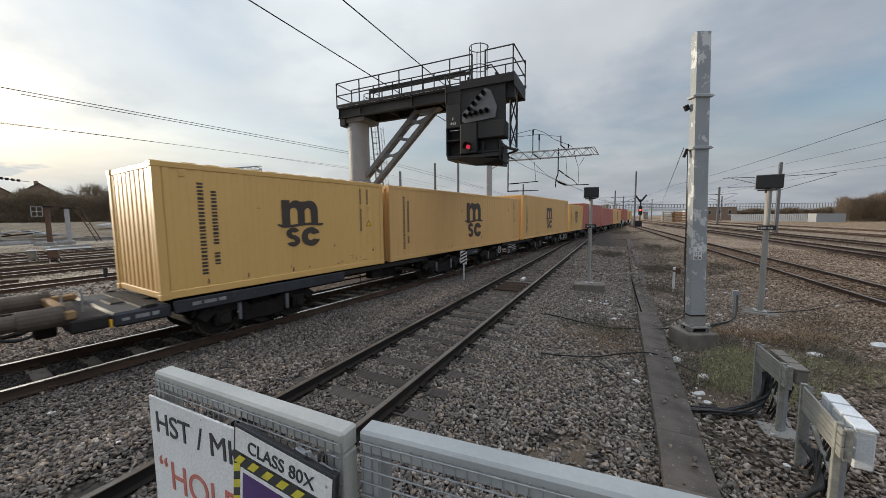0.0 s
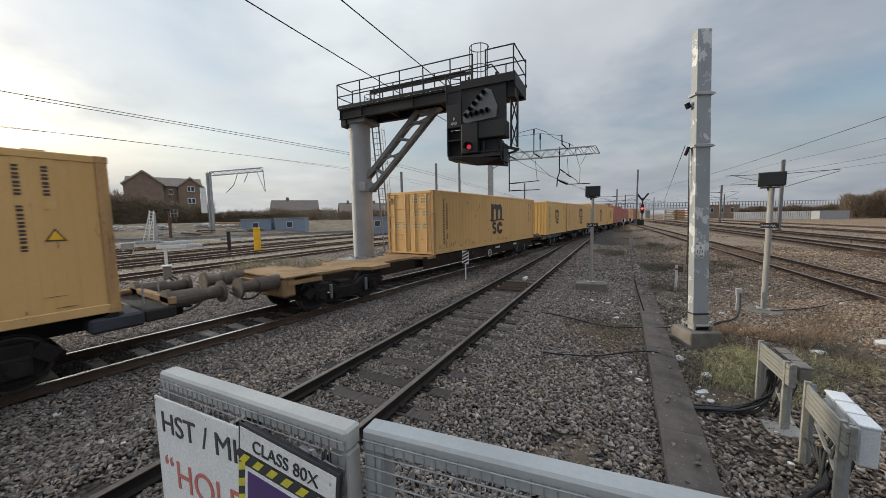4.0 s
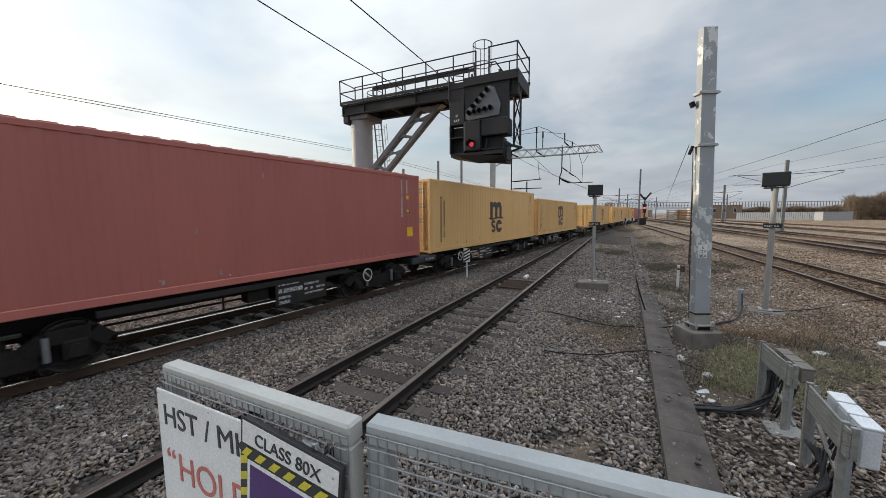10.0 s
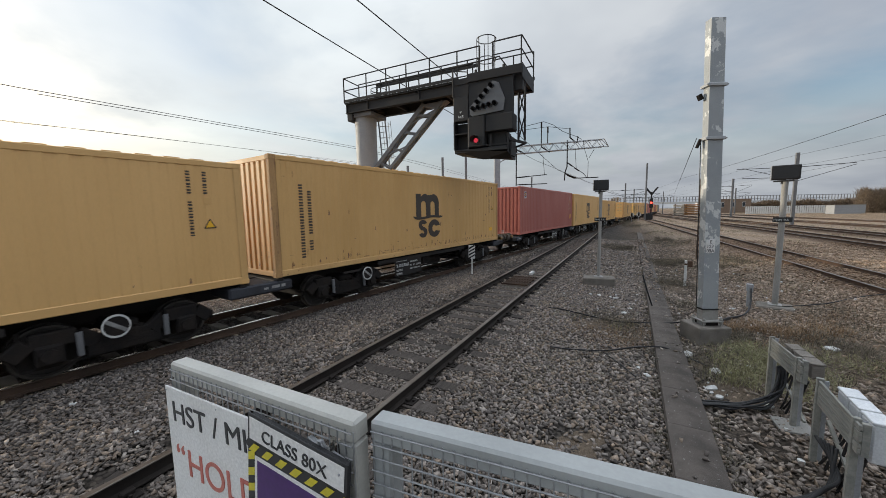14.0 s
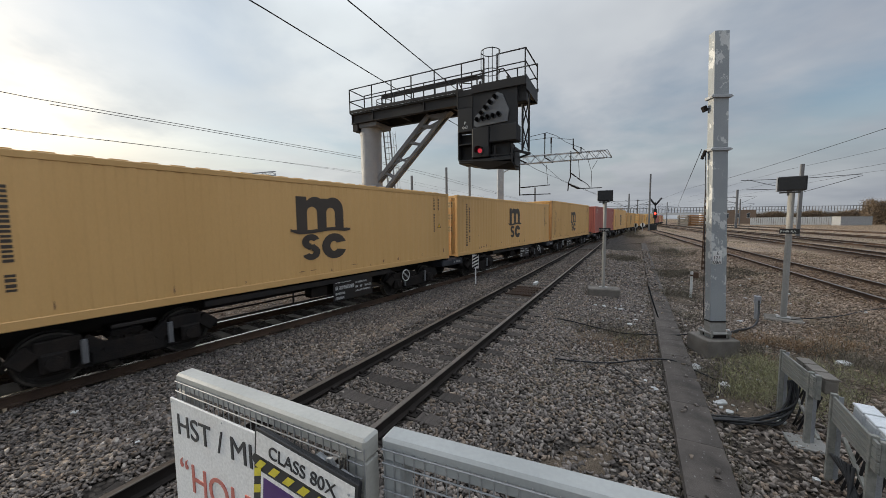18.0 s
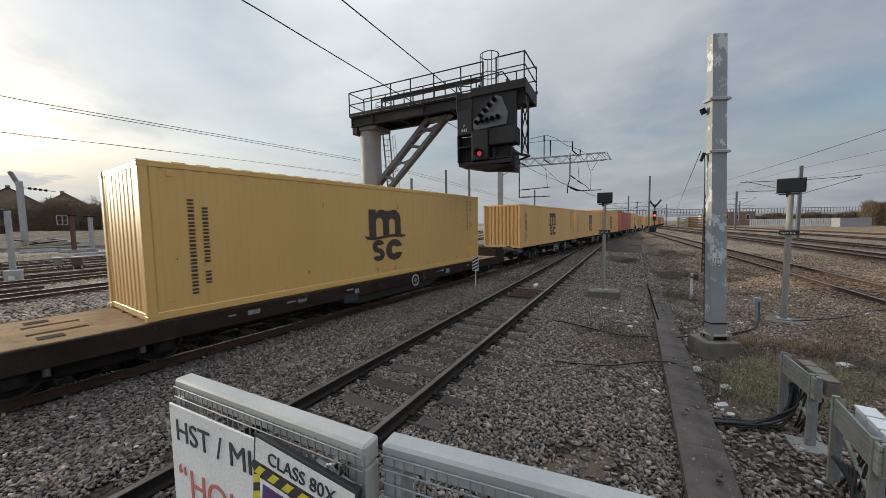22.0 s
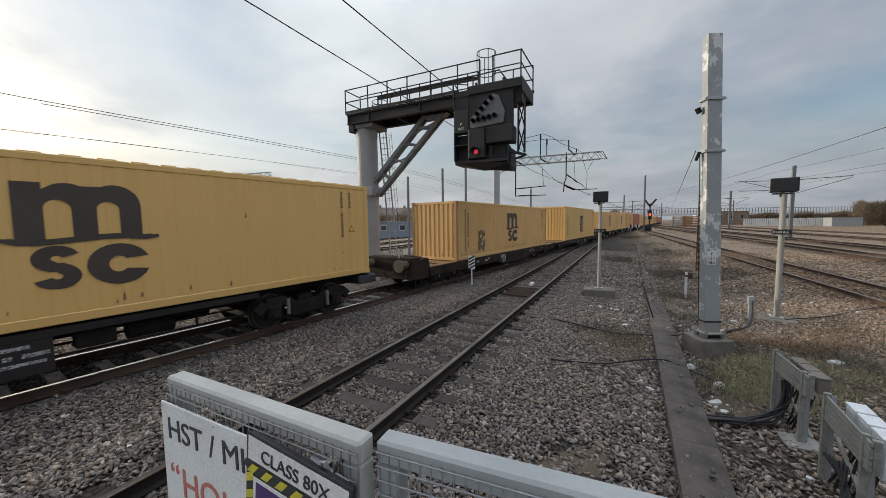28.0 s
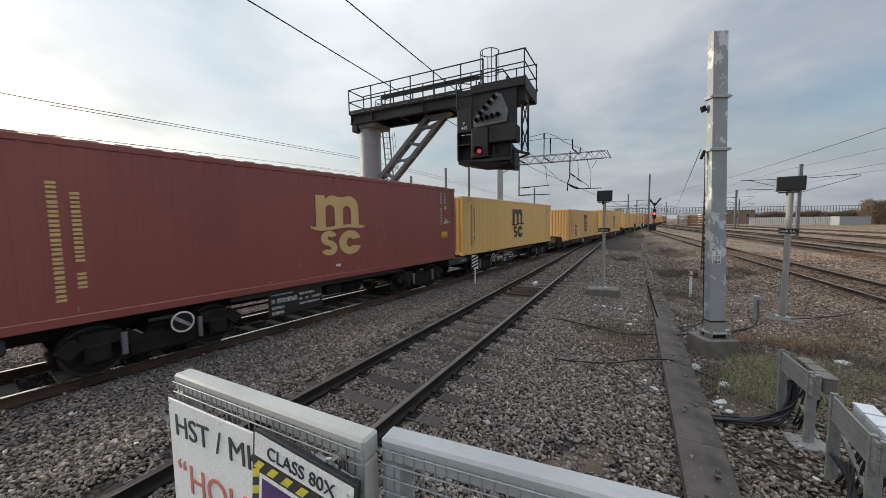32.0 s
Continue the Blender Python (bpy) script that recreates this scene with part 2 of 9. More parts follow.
# oily strip under the running line, sandy rust-coloured dirt on the open side
ACROSS = ((0.914, -0.407), (0.841, -0.541), (0.893, -0.449), (0.906, -0.423))      # unit vectors across the right, running, mid and yard tracks
RUSTY = (0.15, 0.092, 0.058)
# first strip, bed only: shade between the near stones painted as a dark ground
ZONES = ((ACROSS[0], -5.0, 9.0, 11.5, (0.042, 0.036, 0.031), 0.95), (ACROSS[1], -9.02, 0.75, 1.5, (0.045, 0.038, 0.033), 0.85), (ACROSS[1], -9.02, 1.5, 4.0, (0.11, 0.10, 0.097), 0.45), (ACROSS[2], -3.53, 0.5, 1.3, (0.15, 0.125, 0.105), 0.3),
         # the wide open-side and yard tints also carry the sunlight on that ground
         (ACROSS[0], 70.0, 62.0, 69.0, (0.385, 0.265, 0.172), 0.62), (ACROSS[0], 7.76, 1.0, 1.7, RUSTY, 0.6), (ACROSS[0], 14.6, 1.2, 2.0, RUSTY, 0.75),
         (ACROSS[0], 19.2, 1.2, 2.0, RUSTY, 0.75), (ACROSS[0], 27.5, 1.4, 2.4, RUSTY, 0.75), (ACROSS[0], 36.0, 1.6, 2.8, RUSTY, 0.75), (ACROSS[0], 60.0, 18.0, 22.0, (0.26, 0.175, 0.10), 0.7),
         (ACROSS[3], -70.0, 48.0, 52.0, (0.50, 0.415, 0.31), 0.75))
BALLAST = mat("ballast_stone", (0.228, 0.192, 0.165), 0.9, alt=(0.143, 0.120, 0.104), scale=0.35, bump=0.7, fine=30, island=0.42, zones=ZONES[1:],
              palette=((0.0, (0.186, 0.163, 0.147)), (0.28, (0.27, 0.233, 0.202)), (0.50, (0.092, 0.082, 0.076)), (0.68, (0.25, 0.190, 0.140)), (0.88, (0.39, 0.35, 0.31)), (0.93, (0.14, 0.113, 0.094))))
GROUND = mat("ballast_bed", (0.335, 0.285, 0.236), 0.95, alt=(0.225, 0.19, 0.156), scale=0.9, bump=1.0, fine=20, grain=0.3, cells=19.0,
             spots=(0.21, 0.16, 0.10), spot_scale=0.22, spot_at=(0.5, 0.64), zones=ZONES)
EARTH = mat("pale_bank_earth", (0.27, 0.222, 0.162), 0.95, alt=(0.18, 0.142, 0.10), scale=0.5, spots=(0.15, 0.115, 0.075), spot_scale=1.1, spot_at=(0.54, 0.66), bump=0.8, fine=9, grain=0.3)
RAIL = mat("rusted_rail", (0.095, 0.06, 0.042), 0.8, 0.0, alt=(0.055, 0.038, 0.03), scale=1.2, fine=80)
# darker copy for the mid track: shade of the rail sides put into the colour
RAILDARK = mat("dark_shaded_rail", (0.030, 0.024, 0.021), 0.85, 0.0, alt=(0.02, 0.017, 0.015), scale=1.2, fine=80)
RAILTOP = mat("polished_rail_head", (0.66, 0.63, 0.58), 0.26, 1.0, alt=(0.52, 0.49, 0.45), scale=0.6, bump=0.02)
RAILDULL = mat("dull_rail_head", (0.27, 0.245, 0.22), 0.4, 0.85, alt=(0.14, 0.115, 0.095), scale=0.9, bump=0.05)
TIMBER = mat("sleeper_timber", (0.088, 0.075, 0.065), 0.9, alt=(0.055, 0.047, 0.042), scale=2.5, stretch=(1, 6, 6), fine=40, rnd=0.25, bump=0.5)
CONC = mat("concrete", (0.33, 0.315, 0.29), 0.9, alt=(0.22, 0.21, 0.19), scale=1.6, spots=(0.12, 0.115, 0.105), spot_scale=5, fine=90, bump=0.3)
TROUGH = mat("trough_lid_concrete", (0.118, 0.101, 0.088), 0.9, alt=(0.066, 0.057, 0.051), scale=2.3, spots=(0.34, 0.335, 0.32),
             spot_scale=26, spot_at=(0.635, 0.665), fine=90, rnd=0.10, bump=0.4)
YEL = mat("yellow_container_paint", (0.655, 0.395, 0.153), 0.5, alt=(0.60, 0.355, 0.13), scale=0.5, stretch=(1, 1, 0.25),
          spots=(0.40, 0.24, 0.07), spot_scale=2.2, spot_at=(0.68, 0.80), fine=50, rnd=0.08, bump=0.03, grain=0.035)
YEL2 = mat("bright_yellow_container_paint", (0.675, 0.418, 0.142), 0.45, alt=(0.63, 0.385, 0.126), scale=0.5, stretch=(1, 1, 0.25), fine=50, rnd=0.05, bump=0.03, grain=0.035)
YELW = mat("weathered_yellow_paint", (0.65, 0.388, 0.146), 0.6, alt=(0.57, 0.333, 0.117), scale=0.7, stretch=(1, 1, 0.3),
           spots=(0.24, 0.115, 0.045), spot_scale=3.6, spot_at=(0.645, 0.70), fine=50, bump=0.06, grain=0.035)
RED = mat("oxide_red_container_paint", (0.40, 0.122, 0.094), 0.5, alt=(0.35, 0.103, 0.082), scale=0.5, stretch=(1, 1, 0.25),
          spots=(0.38, 0.13, 0.10), spot_scale=2.0, spot_at=(0.68, 0.8), fine=50, rnd=0.1, bump=0.03, grain=0.035)
MAROON = mat("maroon_container_paint", (0.245, 0.068, 0.054), 0.4, alt=(0.21, 0.057, 0.046), scale=0.5, stretch=(1, 1, 0.25), fine=50, bump=0.03, grain=0.035)
RAILRUST = mat("rust_streaked_yellow_rail", (0.63, 0.388, 0.155), 0.65, alt=(0.55, 0.33, 0.13), scale=1.2, spots=(0.24, 0.12, 0.05), spot_scale=5.5, spot_at=(0.62, 0.70), fine=50, bump=0.1)
RUST = mat("rust_streaked_corner_steel", (0.48, 0.28, 0.11), 0.75, alt=(0.30, 0.165, 0.075), scale=2.5, stretch=(1, 1, 0.3), spots=(0.17, 0.085, 0.045), spot_scale=7, spot_at=(0.55, 0.64), fine=60)
STAIN = mat("rust_stain", (0.25, 0.145, 0.08), 0.8, alt=(0.15, 0.08, 0.048), scale=2.5, stretch=(1, 1, 0.3), fine=60)
INK = mat("dark_decal", (0.046, 0.034, 0.028), 0.55, alt=(0.062, 0.047, 0.036), scale=1.5, bump=0, spots=(0.13, 0.085, 0.045), spot_scale=7, spot_at=(0.68, 0.78))
SMEAR = mat("brown_smeared_paint", (0.115, 0.085, 0.052), 0.7, alt=(0.17, 0.125, 0.07), scale=6, spots=(0.30, 0.20, 0.09), spot_scale=14, spot_at=(0.56, 0.66), bump=0.05)
CREAM = mat("straw_decal", (0.60, 0.40, 0.17), 0.5, alt=(0.54, 0.35, 0.145), scale=1.5, bump=0)
PALE = mat("white_marking", (0.62, 0.62, 0.60), 0.6, alt=(0.45, 0.45, 0.44), scale=4, bump=0)
PLACARD = mat("faded_door_placard", (0.60, 0.46, 0.22), 0.6, alt=(0.52, 0.38, 0.17), scale=3, bump=0)
DIRTINK = mat("faded_grey_print", (0.20, 0.16, 0.09), 0.6, alt=(0.30, 0.23, 0.12), scale=6, bump=0)
PRINTW = mat("worn_white_print", (0.46, 0.46, 0.45), 0.7, alt=(0.27, 0.265, 0.26), scale=9, bump=0, spots=(0.05, 0.048, 0.046), spot_scale=38, spot_at=(0.50, 0.56))
DIRTYW = mat("dirty_white_marking", (0.30, 0.30, 0.29), 0.7, alt=(0.16, 0.155, 0.15), scale=5, bump=0)
LABELY = mat("yellow_label", (0.85, 0.47, 0.02), 0.5, bump=0)
LABELB = mat("blue_label", (0.03, 0.05, 0.16), 0.5, bump=0)
LABELG = mat("green_label", (0.10, 0.42, 0.30), 0.5, bump=0)
WAGON = mat("wagon_steel", (0.02, 0.02, 0.021), 0.75, 0.0, alt=(0.032, 0.026, 0.022), scale=1.2, spots=(0.06, 0.05, 0.04), spot_scale=3, spot_at=(0.64, 0.8), fine=40)
WAGONG = mat("wagon_grey_paint", (0.05, 0.053, 0.062), 0.65, alt=(0.034, 0.034, 0.038), scale=1.2, spots=(0.11, 0.095, 0.08), spot_scale=2.4, spot_at=(0.6, 0.78), fine=40)
BOGIE = mat("bogie_grime", (0.014, 0.013, 0.013), 0.9, alt=(0.026, 0.021, 0.018), scale=3, fine=40, bump=0.4)
WHEEL = mat("worn_wheel_steel", (0.022, 0.02, 0.019), 0.75, 0.1, alt=(0.03, 0.025, 0.021), scale=3)
WHEELRIM = mat("worn_tyre_steel", (0.12, 0.11, 0.10), 0.5, 0.7, alt=(0.05, 0.045, 0.04), scale=3, bump=0.02)
BUFFER = mat("dusty_brown_buffer", (0.105, 0.082, 0.062), 0.85, alt=(0.062, 0.048, 0.038), scale=2.5, spots=(0.17, 0.13, 0.09), spot_scale=4, spot_at=(0.58, 0.72), fine=50, bump=0.3)
# rusty brown with the sunlight on the deck mixed into it
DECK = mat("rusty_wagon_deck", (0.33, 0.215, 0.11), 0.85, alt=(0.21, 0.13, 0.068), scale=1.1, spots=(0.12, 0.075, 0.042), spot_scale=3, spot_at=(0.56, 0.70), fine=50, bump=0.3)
CONCD = mat("dirty_concrete", (0.215, 0.193, 0.168), 0.92, alt=(0.135, 0.12, 0.104), scale=2.2, spots=(0.08, 0.074, 0.066), spot_scale=5, fine=80, bump=0.4)
SOIL = mat("bare_brown_soil", (0.145, 0.112, 0.082), 0.95, alt=(0.098, 0.078, 0.06), scale=3.0, spots=(0.17, 0.125, 0.08), spot_scale=5, fine=70, bump=1.0, grain=0.35)
# oily brown steel, also the dark copy for bearers in shade
DARKRUST = mat("oily_shaded_brown_steel", (0.038, 0.026, 0.02), 0.9, 0.0, alt=(0.024, 0.018, 0.014), scale=1.5, spots=(0.15, 0.115, 0.09), spot_scale=2.2, spot_at=(0.60, 0.74), fine=50, bump=0.3)
GALV = mat("galvanised_steel", (0.40, 0.41, 0.42), 0.5, 0.35, alt=(0.31, 0.32, 0.335), scale=3.0, fine=70, bump=0.06)
POSTG = mat("weathered_grey_post", (0.33, 0.318, 0.295), 0.7, 0.0, alt=(0.24, 0.232, 0.215), scale=2.0, stretch=(1, 1, 0.3), fine=70, bump=0.06)
GALVP = mat("patched_galvanised_mast", (0.34, 0.36, 0.37), 0.55, 0.15, alt=(0.29, 0.31, 0.325), scale=2.0, spots=(0.60, 0.61, 0.60),
            spot_scale=3.6, spot_at=(0.555, 0.575), fine=70, bump=0.06, stretch=(1, 1, 0.75))
FENCEW = mat("yellowed_fence_galvanising", (0.42, 0.412, 0.378), 0.6, 0.0, alt=(0.34, 0.336, 0.312), scale=3.5, spots=(0.27, 0.265, 0.25), spot_scale=18, spot_at=(0.64, 0.76), fine=120, bump=0.02, grain=0.06)
FENCE = mat("weathered_fence_galvanising", (0.335, 0.347, 0.342), 0.6, 0.0, alt=(0.27, 0.282, 0.28), scale=3.5, spots=(0.44, 0.445, 0.43), spot_scale=22, spot_at=(0.66, 0.76), fine=120, bump=0.02, grain=0.05)
WIRE = mat("mesh_wire", (0.34, 0.345, 0.35), 0.5, 0.5, bump=0)
BLACKST = mat("dark_gantry_steel", (0.026, 0.025, 0.025), 0.65, 0.0, alt=(0.034, 0.032, 0.032), scale=2, fine=60, bump=0.05)
GANTG = mat("grey_gantry_steel", (0.17, 0.172, 0.178), 0.55, 0.1, alt=(0.13, 0.132, 0.138), scale=2, fine=60, bump=0.05)
COLUMN = mat("pale_grey_column_paint", (0.315, 0.323, 0.335), 0.6, alt=(0.265, 0.272, 0.285), scale=1.5, fine=60, bump=0.05)
SIGBOX = mat("signal_black_paint", (0.015, 0.015, 0.016), 0.7, alt=(0.021, 0.021, 0.022), scale=2, bump=0.03)
SIGPANEL = mat("signal_backboard_grey", (0.15, 0.155, 0.165), 0.5, alt=(0.12, 0.125, 0.13), scale=2, bump=0.03)
LENS = mat("dark_lens_glass", (0.01, 0.01, 0.011), 0.15, bump=0)
REDLAMP = mat("lit_red_aspect", (0.35, 0.02, 0.03), 0.3, bump=0, emit=((1.0, 0.05, 0.09), 0.5))
REDFAR = mat("lit_red_aspect_far", (0.5, 0.02, 0.02), 0.3, bump=0, emit=((1.0, 0.05, 0.03), 5.0))
SIGNW = mat("white_sign_face", (0.77, 0.765, 0.75), 0.45, alt=(0.68, 0.665, 0.64), scale=4, spots=(0.42, 0.36, 0.27), spot_scale=9, spot_at=(0.68, 0.84), fine=120, bump=0.02)
SIGNP = mat("purple_sign_face", (0.062, 0.012, 0.135), 0.4, alt=(0.055, 0.012, 0.12), scale=3, bump=0)
SIGNY = mat("yellow_stripe", (0.62, 0.53, 0.02), 0.4, alt=(0.55, 0.47, 0.03), scale=6, bump=0)
SIGNK = mat("black_sign_print", (0.018, 0.018, 0.02), 0.4, bump=0)
SIGNR = mat("faded_red_print", (0.52, 0.13, 0.10), 0.5, alt=(0.48, 0.17, 0.13), scale=8, bump=0)
CABLE = mat("black_cable", (0.014, 0.014, 0.015), 0.6, bump=0)
WOODW = mat("weathered_cream_wood", (0.29, 0.283, 0.25), 0.85, alt=(0.19, 0.19, 0.172), scale=2, stretch=(1, 8, 8), fine=60, bump=0.3, spots=(0.17, 0.16, 0.12), spot_scale=5, spot_at=(0.62, 0.74))
BOXW = mat("white_cabinet_paint", (0.66, 0.67, 0.68), 0.5, alt=(0.56, 0.57, 0.58), scale=3, bump=0.03)
BRICK = mat("brick_wall", (0.25, 0.178, 0.13), 0.9, alt=(0.20, 0.142, 0.105), scale=1.2, fine=8, bump=0.2)
ROOF = mat("roof_tiles", (0.20, 0.165, 0.14), 0.9, alt=(0.16, 0.132, 0.112), scale=0.8, fine=6, bump=0.4, rnd=0.2)
GLASS = mat("window_glass", (0.05, 0.06, 0.07), 0.1, bump=0)
WHITE = mat("white_frame_paint_and_haze", (0.72, 0.72, 0.70), 0.5, alt=(0.62, 0.62, 0.6), scale=3, bump=0)
RENDERW = mat("pale_render", (0.42, 0.37, 0.30), 0.85, scale=1)
CABINB = mat("blue_grey_cabin", (0.20, 0.25, 0.33), 0.5, alt=(0.17, 0.21, 0.28), scale=1, bump=0.03)
TWIG = mat("bare_twigs", (0.22, 0.168, 0.11), 0.9, alt=(0.165, 0.128, 0.085), scale=0.6, island=0.3)
SCRUB = mat("brown_scrub", (0.17, 0.125, 0.085), 0.95, alt=(0.12, 0.09, 0.065), scale=0.4, island=0.35)
GRASSY = mat("dry_grass", (0.33, 0.275, 0.175), 0.95, alt=(0.24, 0.20, 0.125), scale=0.8, island=0.35)
BRACKEN = mat("dead_bracken", (0.27, 0.168, 0.09), 0.95, alt=(0.19, 0.125, 0.075), scale=1.0, island=0.35)
OLIVE = mat("olive_weeds", (0.25, 0.245, 0.125), 0.95, alt=(0.29, 0.26, 0.16), scale=0.8, island=0.35)
WEED = mat("dead_weeds", (0.135, 0.115, 0.08), 0.95, alt=(0.10, 0.085, 0.062), scale=0.8, island=0.4)
LITTER = mat("pale_litter", (0.60, 0.60, 0.58), 0.7, alt=(0.42, 0.42, 0.41), scale=5, rnd=0.2)
ORANGE = mat("orange_plant_paint", (0.36, 0.17, 0.06), 0.5, scale=2)
RUSTPOST = mat("rusted_post", (0.12, 0.07, 0.045), 0.85, scale=5)
for m_, v_ in ((RAILDARK, 0.15), (RAIL, 0.2), (DARKRUST, 0.12), (WAGON, 0.2), (WAGONG, 0.2), (BOGIE, 0.15), (DECK, 0.2), (BALLAST, 0.2), (GROUND, 0.15), (SOIL, 0.1), (EARTH, 0.1), (TROUGH, 0.2), (CONCD, 0.2), (TIMBER, 0.2), (BLACKST, 0.3)):
    m_.node_tree.nodes["Principled BSDF"].inputs["Specular IOR Level"].default_value = v_

# ---- mesh helpers ----
class MB:
    """Collects vertices and faces for one mesh."""

    def __init__(self):
        self.v, self.f = [], []

    def add(self, verts, faces):
        o = len(self.v)
        self.v += [tuple(p) for p in verts]
        self.f += [tuple(i + o for i in fc) for fc in faces]
        return self

    def box(self, a, b, ch=0.0, m=None):
        """An upright box between corners a and b, with chamfered edges if ch > 0, moved by m."""
        lo = [min(p, q) for p, q in zip(a, b)]
        hi = [max(p, q) for p, q in zip(a, b)]
        c = Vector([(p + q) / 2 for p, q in zip(lo, hi)])
        h = Vector([(q - p) / 2 for p, q in zip(lo, hi)])
        ch = min(ch, 0.45 * min(h))
        if ch <= 0:
            vs = [c + Vector((h.x * sx, h.y * sy, h.z * sz)) for sx in (-1, 1) for sy in (-1, 1) for sz in (-1, 1)]
            fs = [(0, 1, 3, 2), (4, 6, 7, 5), (0, 4, 5, 1), (2, 3, 7, 6), (0, 2, 6, 4), (1, 5, 7, 3)]
        else:
            vs, key = [], {}
            for s in [(sx, sy, sz) for sx in (-1, 1) for sy in (-1, 1) for sz in (-1, 1)]:
                for k in range(3):
                    key[(s, k)] = len(vs)
                    vs.append(c + Vector([s[i] * (h[i] if i == k else h[i] - ch) for i in range(3)]))
            fs = []
            for k in range(3):
                i, j = (k + 1) % 3, (k + 2) % 3
                for sg in (-1, 1):
                    def corner(p, q):
                        s = [0, 0, 0]
                        s[k], s[i], s[j] = sg, p, q
                        return tuple(s)
                    ring = [key[(corner(p, q), k)] for p, q in ((-1, -1), (1, -1), (1, 1), (-1, 1))]
                    fs.append(tuple(ring if sg > 0 else ring[::-1]))
            for k in range(3):
                i, j = (k + 1) % 3, (k + 2) % 3
                for p in (-1, 1):
                    for q in (-1, 1):
                        s0, s1 = [0, 0, 0], [0, 0, 0]
                        s0[i] = s1[i] = p
                        s0[j] = s1[j] = q
                        s0[k], s1[k] = -1, 1
                        ring = [key[(tuple(s0), i)], key[(tuple(s1), i)], key[(tuple(s1), j)], key[(tuple(s0), j)]]
                        fs.append(tuple(ring if p * q < 0 else ring[::-1]))
            for s in [(sx, sy, sz) for sx in (-1, 1) for sy in (-1, 1) for sz in (-1, 1)]:
                ring = [key[(s, k)] for k in range(3)]
                fs.append(tuple(ring if s[0] * s[1] * s[2] > 0 else ring[::-1]))
        if m is not None:
            vs = [m @ p for p in vs]
        return self.add(vs, fs)

    def tube(self, p, q, r, n=8, r2=None, caps=True):
        p, q = Vector(p), Vector(q)
        r2 = r if r2 is None else r2
        z = (q - p).normalized()
        x = z.orthogonal().normalized()
        y = z.cross(x)
        vs = []
        for c, rr in ((p, r), (q, r2)):
            for i in range(n):
                a = 2 * math.pi * i / n
                vs.append(c + x * (rr * math.cos(a)) + y * (rr * math.sin(a)))
        fs = [(i, (i + 1) % n, n + (i + 1) % n, n + i) for i in range(n)]
        if caps:
            fs += [tuple(range(n))[::-1], tuple(range(n, 2 * n))]
        return self.add(vs, fs)

    def line(self, pts, r, n=6):
        """One tube swept along the points."""
        P = [Vector(p) for p in pts]
        k = len(P)
        side = (P[1] - P[0]).orthogonal().normalized()
        vs = []
        for i, c in enumerate(P):
            z = (P[min(i + 1, k - 1)] - P[max(i - 1, 0)]).normalized()
            side = (side - z * side.dot(z)).normalized()
            y = z.cross(side)
            vs += [c + side * (r * math.cos(2 * math.pi * j / n)) + y * (r * math.sin(2 * math.pi * j / n)) for j in range(n)]
        fs = [(i * n + j, i * n + (j + 1) % n, (i + 1) * n + (j + 1) % n, (i + 1) * n + j) for i in range(k - 1) for j in range(n)]
        fs += [tuple(range(n))[::-1], tuple(range((k - 1) * n, k * n))]
        return self.add(vs, fs)

    def beam(self, p, q, w, h, up=(0, 0, 1), ch=0.0):
        """A rectangular bar from p to q, w across and h high."""
        p, q = Vector(p), Vector(q)
        x = (q - p).normalized()
        y = Vector(up).cross(x)
        y = y.normalized() if y.length > 1e-6 else x.orthogonal().normalized()
        z = x.cross(y)
        m = Matrix((x, y, z)).transposed().to_4x4()
        m.translation = p
        return self.box((0, -w / 2, -h / 2), ((q - p).length, w / 2, h / 2), ch, m)

    def prism(self, poly, t0, t1, m=None):
        """A polygon (x, y) given anticlockwise, pulled from z = t0 to t1, then moved by m."""
        n = len(poly)
        vs = [Vector((x, y, t0)) for x, y in poly] + [Vector((x, y, t1)) for x, y in poly]
        if m is not None:
            vs = [m @ p for p in vs]
        fs = [tuple(range(n))[::-1], tuple(range(n, 2 * n))] + [(i, (i + 1) % n, n + (i + 1) % n, n + i) for i in range(n)]
        return self.add(vs, fs)

    def strip(self, outer, inner, t0, t1, m=None):
        """A band between two open outlines of equal length, t0 to t1 thick."""
        n = len(outer)
        vs = [Vector((x, y, t)) for t in (t0, t1) for x, y in (*outer, *inner)]
        if m is not None:
            vs = [m @ p for p in vs]
        fs = []
        k = 2 * n
        for i in range(n - 1):
            a, b, c, e = i, i + 1, n + i + 1, n + i
            fs += [(a, e, c, b), (k + a, k + b, k + c, k + e), (a, b, k + b, k + a), (e, k + e, k + c, c)]
        fs += [(0, k, k + n, n), (n - 1, 2 * n - 1, k + 2 * n - 1, k + n - 1)]
        return self.add(vs, fs)

    def mesh(self, name, material, smooth=False):
        me = bpy.data.meshes.new(name)
        me.from_pydata(self.v, [], self.f)
        me.materials.append(material)
        if smooth:
            me.polygons.foreach_set("use_smooth", [True] * len(me.polygons))
        me.update()
        return me


def part(name, mb, material, parent, label="", m=None, smooth=False):
    me = mb if isinstance(mb, bpy.types.Mesh) else mb.mesh(name, material, smooth)
    ob = new(name, me)
    ob.parent = parent
    if m is not None:
        ob.matrix_basis = m
    if label:
        ob["label"] = label
    return ob


def thing(name, label, category, group="", kind="", m=None):
    ob = tagged(new(name), label, category, group, kind)
    if m is not None:
        ob.matrix_basis = m
    return ob


def solid(name, mb, material, label, category, group="", kind="", m=None, smooth=False):
    ob = tagged(new(name, mb.mesh(name, material, smooth)), label, category, group, kind)
    if m is not None:
        ob.matrix_basis = m
    return ob


